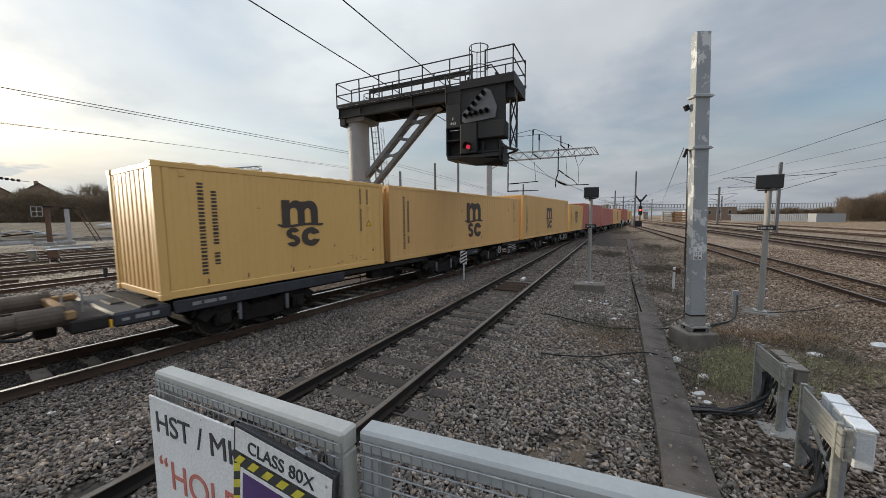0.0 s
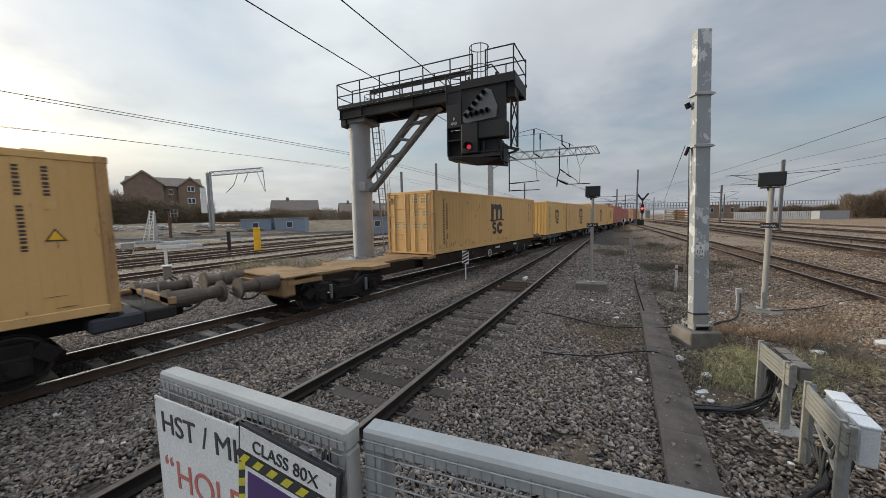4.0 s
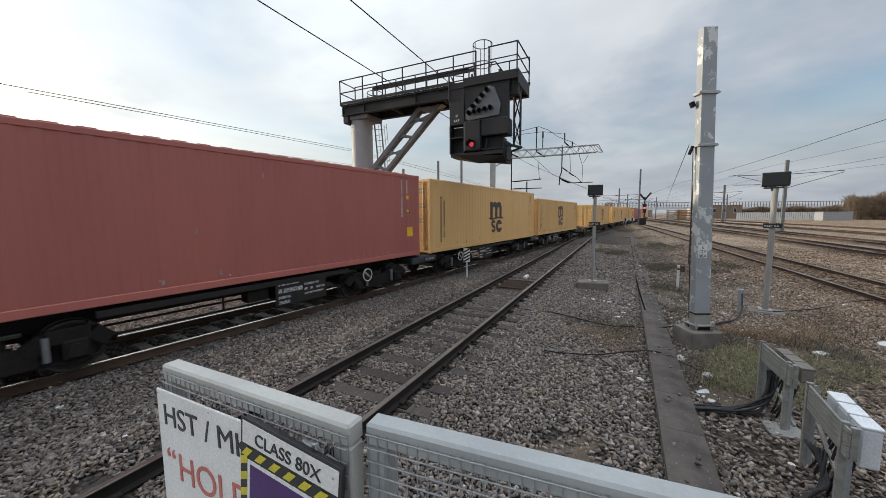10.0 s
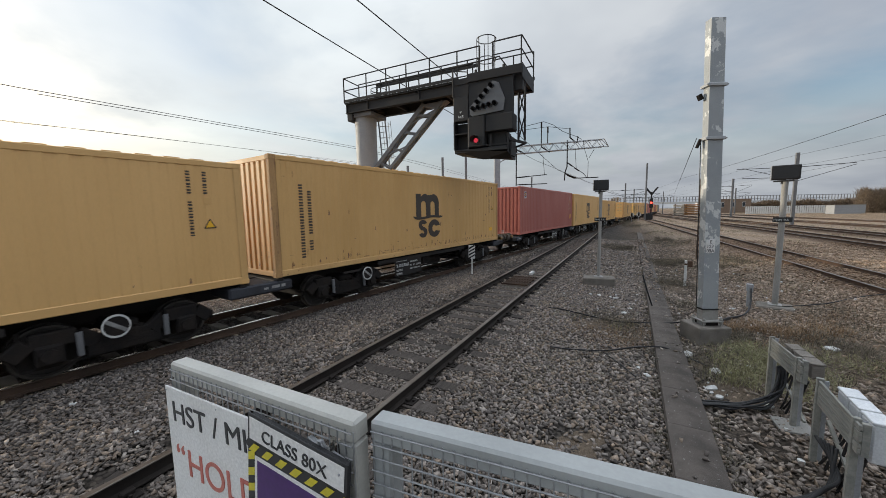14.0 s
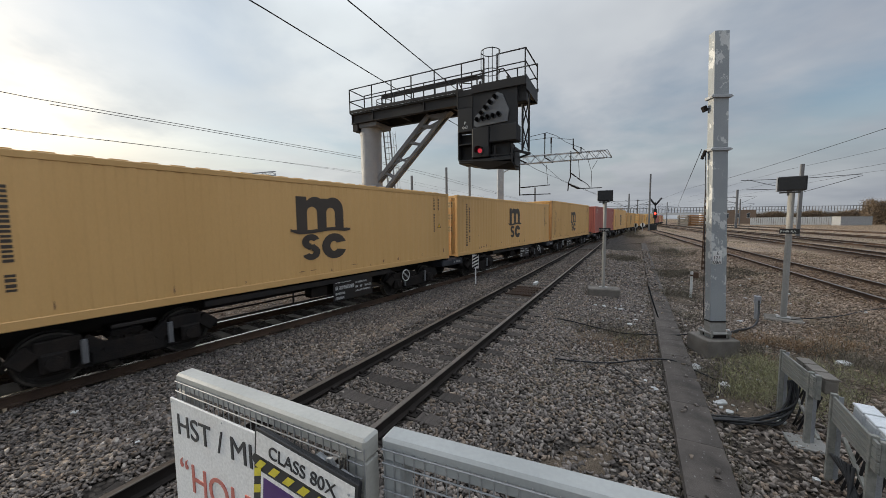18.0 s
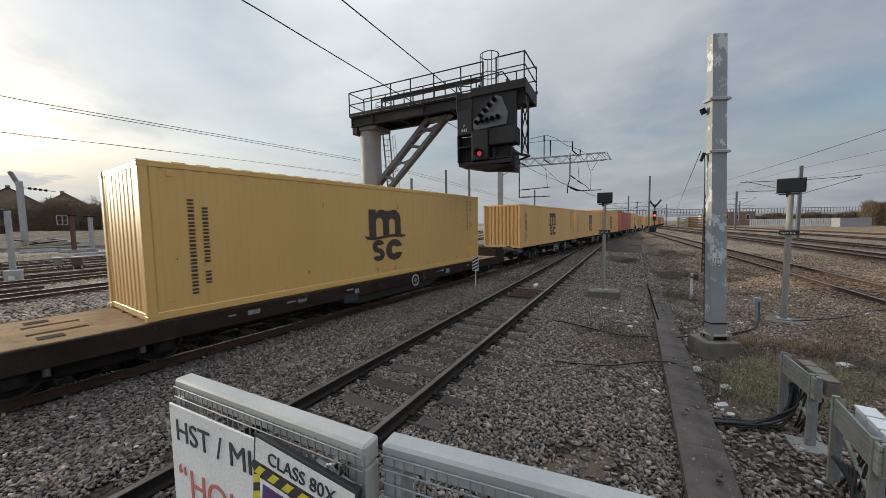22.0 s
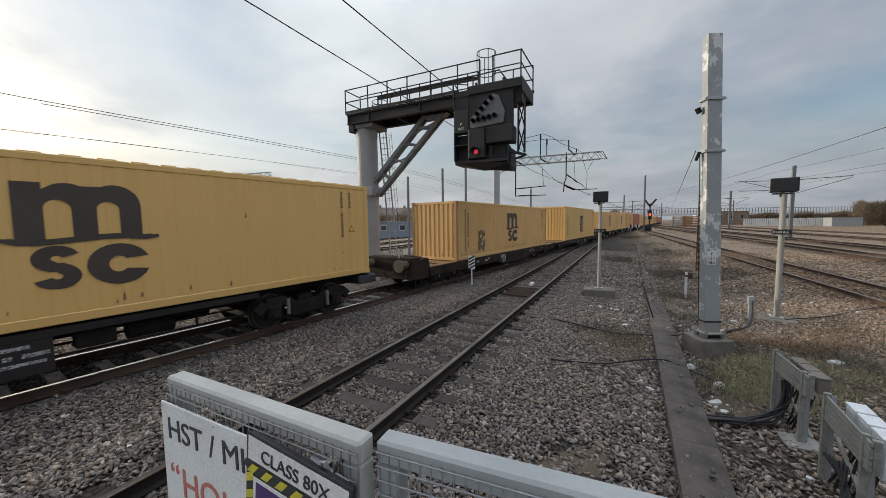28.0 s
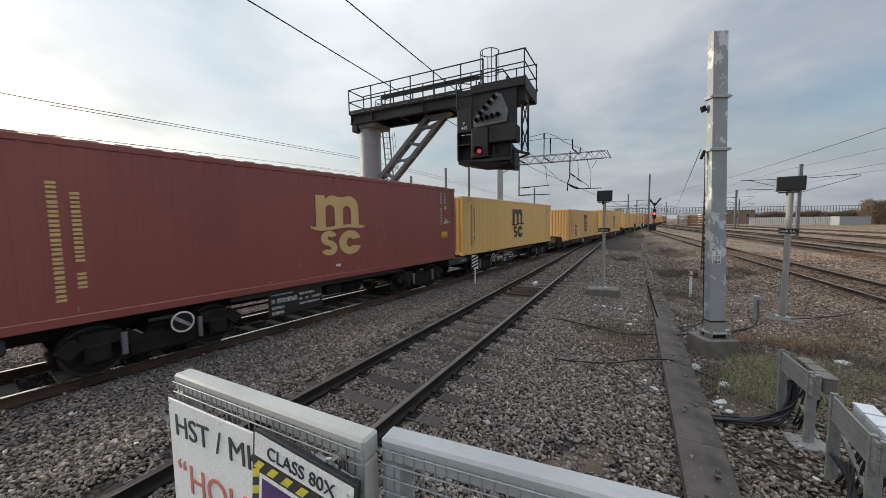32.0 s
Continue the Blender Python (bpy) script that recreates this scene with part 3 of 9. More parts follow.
def lettering(name, text, size, material, parent, m, label=""):
    cu = bpy.data.curves.new(name, "FONT")
    cu.body, cu.size, cu.extrude = text, size, 0.0015
    cu.align_x, cu.align_y = "LEFT", "BOTTOM_BASELINE"
    tmp = new(name + "_tmp", cu)
    dg = bpy.context.evaluated_depsgraph_get()
    me = bpy.data.meshes.new_from_object(tmp.evaluated_get(dg))
    bpy.data.objects.remove(tmp)
    me.materials.clear()
    me.materials.append(material)
    ob = new(name, me)
    ob.parent = parent
    ob.matrix_basis = m
    if label:
        ob["label"] = label
    return ob


def line_dir(deg):
    return Vector((math.cos(radians(deg)), math.sin(radians(deg)), 0)), Vector((math.sin(radians(deg)), -math.cos(radians(deg)), 0))


def track_pose(deg, off, u, z=0.0):
    """The pose of a thing u metres along a straight track whose centre line passes off metres right of the eye."""
    d, n = line_dir(deg)
    p = n * off + d * u
    return pose(p.x, p.y, z, 0, 0, deg)


# ---- ground ----
TRAIN_DEG, TRAIN_OFF = 57.25, -9.02
MID_DEG, MID_OFF = 63.3, -3.53
RIGHT_DEG = 66.0
YARD_DEG = 65.0
RIGHTS = [(7.76, 0.18, 66.0), (14.6, 0.25, 66.0), (19.2, 0.25, 66.0), (27.5, 0.2, 66.5), (36.0, 0.2, 67.0)]
YARDS = [(-21.0, 0.0), (-26.3, 0.0), (-33.5, 0.0), (-41.0, 0.0)]
GRAVEL_Z = -0.2


def smooth(a, b, x):
    t = np.clip((x - a) / (b - a), 0, 1)
    return t * t * (3 - 2 * t)


def ground_z(x, y):
    """Height of the ground: the ballast shoulders, the slow swell of the cess, the rise to the tracks on the right."""
    n = line_dir(TRAIN_DEG)[1]
    o1 = x * n.x + y * n.y
    n2 = line_dir(MID_DEG)[1]
    o2 = x * n2.x + y * n2.y
    nr = line_dir(RIGHT_DEG)[1]
    o3 = x * nr.x + y * nr.y
    z = np.full_like(x, GRAVEL_Z) + 0.02 * np.sin(0.9 * x + 0.4 * y) * np.cos(0.7 * y)
    for o, c, a in ((o1, TRAIN_OFF, 0.88), (o2, MID_OFF, 1.25)):
        z += 0.05 * smooth(a, a + 0.2, np.abs(o - c)) * (1 - smooth(1.6, 2.4, np.abs(o - c)))
    z += 0.22 * smooth(4.2, 6.4, o3)
    z -= 0.05 * smooth(-1.6, 1.5, o3) * (1 - smooth(2.5, 5, o3))
    return z


def make_ground():
    k = np.linspace(-1, 1, 261)
    a = np.sinh(k * 7.2) / np.sinh(7.2) * 2600
    xs, ys = a + 2.0, a + 8.0
    X, Y = np.meshgrid(xs, ys)
    Z = ground_z(X, Y)
    n = len(xs)
    v = np.stack([X.ravel(), Y.ravel(), Z.ravel()], 1)
    i = np.arange(n * n).reshape(n, n)
    f = np.stack([i[:-1, :-1], i[:-1, 1:], i[1:, 1:], i[1:, :-1]], -1).reshape(-1, 4)
    me = bpy.data.meshes.new("ground")
    me.from_pydata(v.tolist(), [], f.tolist())
    me.materials.append(GROUND)
    me.polygons.foreach_set("use_smooth", [True] * len(me.polygons))
    tagged(new("ground", me), "grey-brown ballast and dirt railway ground", "ground", kind="structure")


make_ground()


# ---- tracks ----
RAIL_PROFILE = [(-0.07, 0), (0.07, 0), (0.07, 0.012), (0.012, 0.03), (0.010, 0.115), (0.034, 0.128), (0.035, 0.150), (0.028, 0.157),
                (-0.028, 0.157), (-0.035, 0.150), (-0.034, 0.128), (-0.010, 0.115), (-0.012, 0.03), (-0.07, 0.012)]


def rail_mesh(u0, u1):
    m = Matrix(((0, 0, 1, 0), (1, 0, 0, 0), (0, 1, 0, 0), (0, 0, 0, 1)))
    return MB().prism(RAIL_PROFILE, u0, u1, m)


def sleeper_mesh(timber=True):
    b = MB()
    if timber:
        b.box((-0.125, -1.3, -0.13), (0.125, 1.3, 0.0), 0.012)
    else:
        b.box((-0.13, -1.25, -0.15), (0.13, 1.25, 0.0), 0.03)
    return b.mesh("sleeper", TIMBER if timber else CONCD)


def chair_mesh(steel):
    b = MB()
    b.box((-0.09, -0.19, 0.0), (0.09, 0.19, 0.022), 0.006)
    for s in (-1, 1):
        b.box((-0.06, s * 0.045, 0.02), (0.06, s * 0.115, 0.072), 0.012)
        b.tube((0, s * 0.155, 0.02), (0, s * 0.155, 0.05), 0.018, 6)
    return b.mesh("rail_chair", steel)


def make_track(deg, off, z, u0, u1, top, label, near=None, timber=True, spacing=0.66, sunk=0.0, steel=None):
    """Two rails on sleepers; the sleepers between near[0] and near[1] are pieces of their own, those past it one mesh."""
    tr = thing("railway_track", label, "railway track", "tracks", "structure", track_pose(deg, off, 0, z))
    for s in (-1, 1):
        r = part("rail", rail_mesh(u0, u1), steel or RAIL, tr, m=Matrix.Translation((0, s * 0.7525, -0.157)))
        part("rail_head", MB().box((u0, -0.037, 0.146), (u1, 0.037, 0.1615), 0.006), top, r, "worn steel running surface")
    me, ch = sleeper_mesh(timber), chair_mesh(steel or RAIL)
    rest = MB()
    u = u0
    rng = random.Random(int(abs(off) * 10) + 3)
    while u < u1:
        if near and near[0] <= u <= near[1]:
            sl = part("sleeper", me, None, tr, m=pose(u + rng.uniform(-.02, .02), rng.uniform(-.03, .03), -0.179 - sunk + rng.uniform(-.006, .004), 0, 0, rng.uniform(-.8, .8)))
            for s in (-1, 1):
                part("rail_chair", ch, None, sl, m=Matrix.Translation((0, s * 0.7525, 0)))
        else:
            rest.box((u - 0.125, -1.28, -0.3 - sunk), (u + 0.125, 1.28, -0.181 - sunk))
        u += spacing
    if rest.v:
        tagged(part("far_sleepers", rest, TIMBER if timber else CONCD, tr), kind="stuff")
    return tr


make_track(TRAIN_DEG, TRAIN_OFF, 0.0, -22, 200, RAILTOP, "running track with polished rails on dirty concrete sleepers", (-3.0, 34), False)
make_track(MID_DEG, MID_OFF, 0.0, -6, 52, RAILDULL, "dull rusty track on timber sleepers in ballast", (-2, 36), True, 0.66, 0.0, RAILDARK)
for off, z, deg in RIGHTS:
    make_track(deg, off, z, -6, 190, RAILDULL, "rusty running track crossing open ballast", (2, 26) if off < 9 else None, False, 0.66, 0.02 if off < 9 else 0.06)
for off, z in YARDS:
    make_track(YARD_DEG, off, z, -10, 150, RAILTOP, "yard track with worn rails and dark sleepers", None, True)

# ---- the platform, unseen below the camera, and its end fence ----
solid("platform", MB().box((-6, -14, -0.4), (3.2, -0.05, 0.93), 0.03), CONC, "grey concrete station platform end", "platform", kind="structure",
      m=pose(0.05, 0.62, 0, 0, 0, -19.5))

FZ = EYE - 0.45


def fence_panel(x0, y0, x1, y1, steel, label):
    """A galvanised frame from (x0, y0) to (x1, y1) with welded mesh; local x runs along it, y away from the camera."""
    a = math.degrees(math.atan2(y1 - y0, x1 - x0))
    L = math.hypot(x1 - x0, y1 - y0)
    ob = thing("fence_panel", label, "fence", "platform end fence", "", pose(x0, y0, 0, 0, 0, a))
    zb = 0.93
    part("top_rail", MB().box((0, 0, FZ - 0.05), (L, 0.05, FZ), 0.006), steel, ob)
    part("bottom_rail", MB().box((0.05, 0, zb + 0.08), (L - 0.05, 0.05, zb + 0.13), 0.006), steel, ob)
    for x in (0, L - 0.05):
        part("post", MB().box((x, 0.001, zb), (x + 0.05, 0.049, FZ - 0.0505), 0.006), steel, ob)
    w = MB()
    z = FZ - 0.012 - 0.010
    while z > zb + 0.1:
        w.tube((0.004, -0.004, z), (L - 0.004, -0.004, z), 0.0019, 6)
        z -= 0.0295
    part("mesh_line_wire", w, WIRE, ob)["kind"] = "stuff"
    w = MB()
    x = 0.008
    while x < L:
        w.tube((x, -0.001, zb + 0.1), (x, -0.001, FZ - 0.018), 0.0016, 6)
        x += 0.0232
    part("mesh_cross_wire", w, WIRE, ob)["kind"] = "stuff"
    return ob, a, L


left_panel, la, ll = fence_panel(-0.872, 0.998, -0.2155, 0.683, FENCEW, "galvanised mesh fence panel with notice boards hung on it")
right_panel, ra, rl = fence_panel(-0.1845, 0.6968, 0.95, 0.262, FENCE, "galvanised steel mesh fence panel with square top rail")

# notice boards
board = thing("notice_board", "white stop board with black and faded red lettering", "sign", "", "", left_panel.matrix_basis @ pose(0, 0, 0))
part("plate", MB().box((-0.004, -0.016, 1.42), (0.46, -0.010, 2.012), 0.003), SIGNW, board)
lettering("print", "HST / MK", 0.0905, SIGNK, board, pose(0.026, -0.0165, 1.909, 90, 0, 0.0) @ pose(0, 0, 0, 0, 0, 0.8) @ Matrix.Diagonal((1.09, 1.0, 1.0, 1.0)), "black lettering")
lettering("print", "\u201c", 0.12, SIGNR, board, pose(0.026, -0.0165, 1.754, 90), "faded red lettering")
lettering("print", "HOLD", 0.122, SIGNR, board, pose(0.083, -0.0165, 1.748, 90), "faded red lettering")
for x, z in ((0.004, 2.0), (0.256, 2.0)):
    part("fixing", MB().tube((x, -0.0175, z), (x, -0.012, z), 0.0022, 8), GALV, board)

small = thing("class_sign", "purple and white sign with a black and yellow hazard border", "sign", "", "",
              left_panel.matrix_basis @ pose(0.424, 0, 2.047, 0, 6.2, 0))
SX, SZ = 0.318, 0.44
part("plate", MB().box((0, -0.034, -SZ), (SX, -0.030, 0), 0.001), SIGNK, small, "black sign plate")
part("title_panel", MB().box((0.008, -0.0352, -0.066), (SX - 0.008, -0.0342, -0.008), 0), SIGNW, small, "white title panel")
lettering("title", "CLASS 80X", 0.044, SIGNK, small, pose(0.053, -0.0357, -0.055, 90), "black lettering")
hz = MB()
w = 0.0225
k = 0
x = 0.004
while x < SX - 0.02:
    hz.add([(x, -0.0354, -0.098), (x + w, -0.0354, -0.098), (x + w + 0.02, -0.0354, -0.074), (x + 0.02, -0.0354, -0.074)], [(0, 1, 2, 3)])
    x += 0.048
zz = -0.105
while zz > -SZ:
    for x in (0.003, SX - 0.028):
        hz.add([(x, -0.0354, zz - 0.022), (x + 0.024, -0.0354, zz - 0.010), (x + 0.024, -0.0354, zz + 0.012), (x, -0.0354, zz)], [(0, 1, 2, 3)])
    zz -= 0.044
part("hazard_stripes", hz, SIGNY, small, "yellow hazard stripes")
part("white_border", MB().box((0.028, -0.0356, -SZ), (SX - 0.028, -0.0345, -0.104), 0), SIGNW, small)
part("purple_panel", MB().box((0.038, -0.0364, -SZ), (SX - 0.038, -0.0354, -0.114), 0), SIGNP, small, "purple panel")
part("back_frame", MB().box((0.004, -0.0295, -SZ), (SX - 0.004, -0.016, -0.004), 0.003), SIGNK, small)
part("fixing", MB().tube((SX - 0.022, -0.0365, -0.03), (SX - 0.022, -0.034, -0.03), 0.0028, 8), GALV, small)
catch = thing("gate_latch", "worn chrome latch bar on the fence panel", "latch", "", "", left_panel.matrix_basis)
part("bar", MB().beam((0.60, -0.006, 2.018), (0.712, -0.018, 2.004), 0.012, 0.006, ch=0.002), GALV, catch)
part("pin", MB().tube((0.672, -0.01, 2.004), (0.678, -0.01, 2.04), 0.006, 10), RAILTOP, catch)
part("staple", MB().line([(0.64, -0.012, 2.0), (0.644, -0.02, 2.03), (0.656, -0.02, 2.034), (0.662, -0.012, 2.005)], 0.003, 6), GALV, catch)


# ---- the train ----
def arc(cx, cy, r, a0, a1, n=12, sy=1.0):
    return [(cx + r * math.cos(radians(a0 + (a1 - a0) * i / n)), cy + sy * r * math.sin(radians(a0 + (a1 - a0) * i / n))) for i in range(n + 1)]


MESH = {}


def cached(key, make):
    if key not in MESH:
        MESH[key] = make()
    return MESH[key]


def corrugated(x0, x1, z0, z1, pitch, depth, material, name, flank=0.12, crest=0.38):
    """A sheet with trapezoidal ribs along x from x0 to x1, ribs upright; outer face at y = 0, hollows at y = depth."""
    b = MB()
    n = max(1, round((x1 - x0) / pitch))
    p = (x1 - x0) / n
    xs = []
    for i in range(n):
        o = x0 + i * p
        xs += [(o, 0), (o + crest * p, 0), (o + (crest + flank) * p, depth), (o + (1 - flank) * p, depth)]
    xs.append((x1, 0))
    k = len(xs)
    vs = [(x, y, z) for z in (z0, z1) for x, y in xs] + [(x, depth + 0.012, z) for z in (z0, z1) for x in (x0, x1)]
    fs = [(i, i + 1, k + i + 1, k + i) for i in range(k - 1)]
    fs.append((2 * k + 1, 2 * k, 2 * k + 2, 2 * k + 3))
    b.add(vs, fs)
    return b.mesh(name, material)


def emblem(scale):
    """An arcade of two arches over a wavy bar, with two slotted rings below: plain shapes, x to the right, y up."""
    s = scale
    arch = MB()
    out = [(-0.76, 0.04), (-0.46, 0.04)] + [(-0.46, 0.42)] + arc(-0.31, 0.50, 0.15, 190, 0, 10)[1:] + [(-0.16, 0.04), (0.13, 0.04)] + arc(0.27, 0.50, 0.14, 180, 0, 10) \
        + [(0.41, 0.04), (0.70, 0.04)] + arc(0.36, 0.58, 0.34, 0, 118, 9) + arc(-0.20, 0.58, 0.33, 62, 118, 6) + [(-0.46, 0.80), (-0.46, 0.90), (-0.76, 0.90)]
    arch.prism([(x * s, y * s) for x, y in out], 0, 0.003)
    wave = MB()
    up, dn = [], []
    for i in range(29):
        x = -0.93 + 1.86 * i / 28
        y = -0.015 + 0.035 * math.sin(x * 3.4 + 0.4) + (0.06 * max(0, abs(x) - 0.75) / 0.2)
        th = 0.09 if abs(x) < 0.8 else 0.06
        up.append((x * s, (y + th) * s))
        dn.append((x * s, y * s))
    wave.strip(up, dn, 0, 0.0072)
    ra = MB()
    for cy, a0, a1 in ((-0.26, 20, 270), (-0.535, 90, -160)):
        ra.strip([(x * s, y * s) for x, y in arc(-0.37, cy, 0.265, a0, a1, 14, 0.76)] if a1 > a0 else [(x * s, y * s) for x, y in arc(-0.37, cy, 0.265, a0, a1, 14, 0.76)],
                 [(x * s, y * s) for x, y in arc(-0.37, cy, 0.06, a0, a1, 14, 0.76)], 0, 0.003)
    ra.prism([(-0.47 * s, -0.46 * s), (-0.27 * s, -0.46 * s), (-0.27 * s, -0.33 * s), (-0.47 * s, -0.33 * s)], 0, 0.0072)
    rb = MB()
    rb.strip([(x * s, y * s) for x, y in arc(0.37, -0.41, 0.41, 20, 340, 24, 0.85)], [(x * s, y * s) for x, y in arc(0.35, -0.41, 0.125, 38, 322, 24, 1.1)], 0, 0.003)
    return arch, wave, ra, rb


def glyph_bars(n, w, h, gap, skip=()):
    """A column of plain bars downwards from 0, two for each character of a name."""
    b = MB()
    y = 0
    for i in range(n):
        if i not in skip:
            k = (0.40, 0.34, 0.46, 0.37)[i % 4]
            b.box((-w / 2, y - h * k, 0), (w / 2, y, 0.003))
            b.box((-w / 2, y - h, 0), (w / 2, y - h * (k + 0.22), 0.003))
        y -= h + gap
    return b


FACE = Matrix(((1, 0, 0, 0), (0, 0, -1, 0), (0, 1, 0, 0), (0, 0, 0, 1)))     # print laid on the side that faces the platform


def roof_sheet(L, W):
    """The roof plate with its cross ribs, whose ends show as a row of low bumps along the top rail."""
    b = MB().box((0.08, -W + 0.05, -0.03), (L - 0.08, W - 0.05, 0.0))
    n = int((L - 0.8) / 0.418)
    for i in range(n):
        x = 0.5 + i * (L - 1.0) / n
        b.box((x, -W + 0.02, -0.001), (x + 0.24, W - 0.02, 0.030), 0.012)
    return b


def container(u, L, H, zb, paint, label, rear="ribs", mark="dark", codes=True, sign="", rusty=False):
    """A freight container; local x runs along the train from its rear end, y points away from the platform."""
    ob = thing("freight_container", label, "container", "containers on the train", "", track_pose(TRAIN_DEG, TRAIN_OFF, u, zb))
    key = paint.name
    W = 1.219
    ink = {"dark": INK, "straw": CREAM}.get(mark)
    foot, head = 0.16, 0.11
    for s in (-1, 1):
        me = cached(("side", L, H, key), lambda: corrugated(0.17, L - 0.17, foot, H - head, 0.278, 0.011, paint, "side_panel"))
        part("side_panel", me, None, ob, m=Matrix.Translation((0, -W + 0.012, 0)) if s < 0 else pose(L, W - 0.012, 0, 0, 0, 180))
        me = cached(("top", L, H, key), lambda: MB().box((0.10, 0, H - head - 0.004), (L - 0.10, 0.06, H), 0.012).mesh("top_rail", paint))
        part("top_rail", me, None, ob, m=Matrix.Translation((0, -W + 0.004 if s < 0 else W - 0.064, 0)))
        me = cached(("bot", L, key, rusty), lambda: MB().box((0.10, 0, 0.012), (L - 0.10, 0.07, foot + 0.004), 0.012).mesh("bottom_rail", RAILRUST if rusty else paint))
        part("bottom_rail", me, None, ob, m=Matrix.Translation((0, -W + 0.002 if s < 0 else W - 0.072, 0)))
    me = cached(("roof", L, key), lambda: roof_sheet(L, W).mesh("roof_panel", paint))
    part("roof_panel", me, None, ob, m=Matrix.Translation((0, 0, H - 0.012)))
    me = cached(("floor", L, key), lambda: MB().box((0.08, -W + 0.06, 0.05), (L - 0.08, W - 0.06, 0.13)).mesh("floor_frame", WAGON))
    part("floor_frame", me, None, ob)
    post = cached(("post", H, key, rusty), lambda: MB().box((0.006, 0, 0.05), (0.166, 0.14, H - 0.05), 0.018).mesh("corner_post", RUST if rusty else paint))
    cast = cached(("cast", key), lambda: MB().box((0, 0, 0), (0.178, 0.162, 0.118), 0.014).mesh("corner_casting", RUST if rusty else paint))
    for x in (0, L - 0.172):
        for y in (-W + 0.001, W - 0.141):
            part("corner_post", post, None, ob, m=Matrix.Translation((x, y, 0)))
        for z in (0, H - 0.112):
            for y in (-W - 0.003, W - 0.159):
                part("corner_casting", cast, None, ob, m=Matrix.Translation((x - (0.004 if x == 0 else 0.002), y, z)))
    for x in (0.02, L - 0.10):
        part("end_sill", cached(("esill", key), lambda: MB().box((0, -W + 0.13, 0.02), (0.08, W - 0.13, 0.15), 0.015).mesh("end_sill", paint)), None, ob, m=Matrix.Translation((x, 0, 0)))
        part("end_header", cached(("ehead", key), lambda: MB().box((0, -W + 0.13, -0.12), (0.08, W - 0.13, 0), 0.015).mesh("end_header", paint)), None, ob, m=Matrix.Translation((x, 0, H - 0.006)))
    wall = cached(("endwall", H, key), lambda: corrugated(-W + 0.13, W - 0.13, 0.14, H - 0.11, 0.25, 0.045, paint, "end_wall", 0.14, 0.52))
    part("end_wall", wall, None, ob, m=pose(L - 0.03, 0, 0, 0, 0, 90))
    if rear == "ribs":
        part("end_wall", wall, None, ob, m=pose(0.03, 0, 0, 0, 0, -90))
    else:
        def leaf():
            b = MB()
            b.box((0.03, 0.012, 0.15), (0.07, 1.06, H - 0.13), 0.006)
            return b.mesh("door", paint)
        rod = cached(("rod", H, key), lambda: MB().tube((0.005, 0, 0.10), (0.005, 0, H - 0.09), 0.02, 8).mesh("lock_rod", paint))
        bar = cached(("handle", key), lambda: MB().box((-0.014, 0, 0), (0.002, 0.42, 0.03), 0.004).mesh("handle", paint))
        keep = cached(("keeper", key), lambda: MB().box((-0.02, -0.05, 0), (0.03, 0.05, 0.07), 0.008).mesh("rod_keeper", paint))
        hinge = cached(("hinge", key), lambda: MB().box((0.0, 0, 0), (0.04, 0.09, 0.09), 0.01).mesh("hinge", paint))
        for s in (-1, 1):
            d = part("door", cached(("leaf", H, key), leaf), None, ob, m=Matrix.Translation((0, 0, 0)) if s > 0 else Matrix.Translation((0, -1.072, 0)))
            for y in (0.20, 0.80):
                r = part("lock_rod", rod, None, d, m=Matrix.Translation((0, y, 0)))
                part("rod_keeper", keep, None, d, m=Matrix.Translation((0, y, 0.16)))
                part("rod_keeper", keep, None, d, m=Matrix.Translation((0, y, H - 0.22)))
                part("handle", bar, None, d, m=Matrix.Translation((0, y - (0.36 if y > 0.5 else 0.0), 0.62 if y > 0.5 else 0.50)))
            rows = [0.17, H * 0.33, H * 0.53, H * 0.74, H - 0.15]
            for z0, z1 in zip(rows, rows[1:]):
                part("door_rib", cached(("drib", H, z1, key), lambda: MB().box((0.012, 0.03, z1 - 0.045), (0.0295, 1.04, z1 + 0.005), 0.006).mesh("door_rib", paint)), None, d)
                part("door_panel", cached(("dpan", H, z0, key), lambda: MB().box((0.024, 0.06, z0 + 0.06), (0.0295, 1.0, z1 - 0.10), 0.004).mesh("door_panel", paint)), None, d)
            for z0, y0, n in ((H * 0.80, 0.62, 4), (H * 0.80, 0.10, 5), (H * 0.60, 0.62, 3), (H * 0.60, 0.10, 4), (H * 0.40, 0.58, 4), (H * 0.40, 0.12, 4)) if s < 0 else ((H * 0.40, 0.55, 4), (H * 0.40, 0.12, 3)):
                pc = part("placard", cached(("plac", n, s), lambda: MB().box((0.018, 0, 0), (0.0235, 0.34, 0.26)).mesh("placard", PLACARD)), None, d, m=Matrix.Translation((0, y0, z0)))
                pb = MB()
                for i in range(n):
                    for k in range(2):
                        pb.box((0.0155, 0.03 + i * 0.07, 0.04 + 0.12 * k), (0.0175, 0.08 + i * 0.07, 0.11 + 0.12 * k))
                tagged(part("placard_print", pb, DIRTINK, pc), kind="stuff")
            if s > 0 and ink:
                for shape in range(4):
                    part("small_emblem", cached(("semb", ink.name, shape), lambda: emblem(0.15)[shape].mesh("small_emblem", ink)), None, d, m=Matrix(((0, 0, -1, 0.0215), (-1, 0, 0, 0.925), (0, 1, 0, H * 0.85), (0, 0, 0, 1))))
            for z in (0.35, 0.95, 1.6, H - 0.35):
                part("hinge", hinge, None, d, m=Matrix.Translation((0.0, 1.0 if s > 0 else 0.0, z)))
    off = Matrix.Translation((0, -W + 0.009, 0)) @ FACE
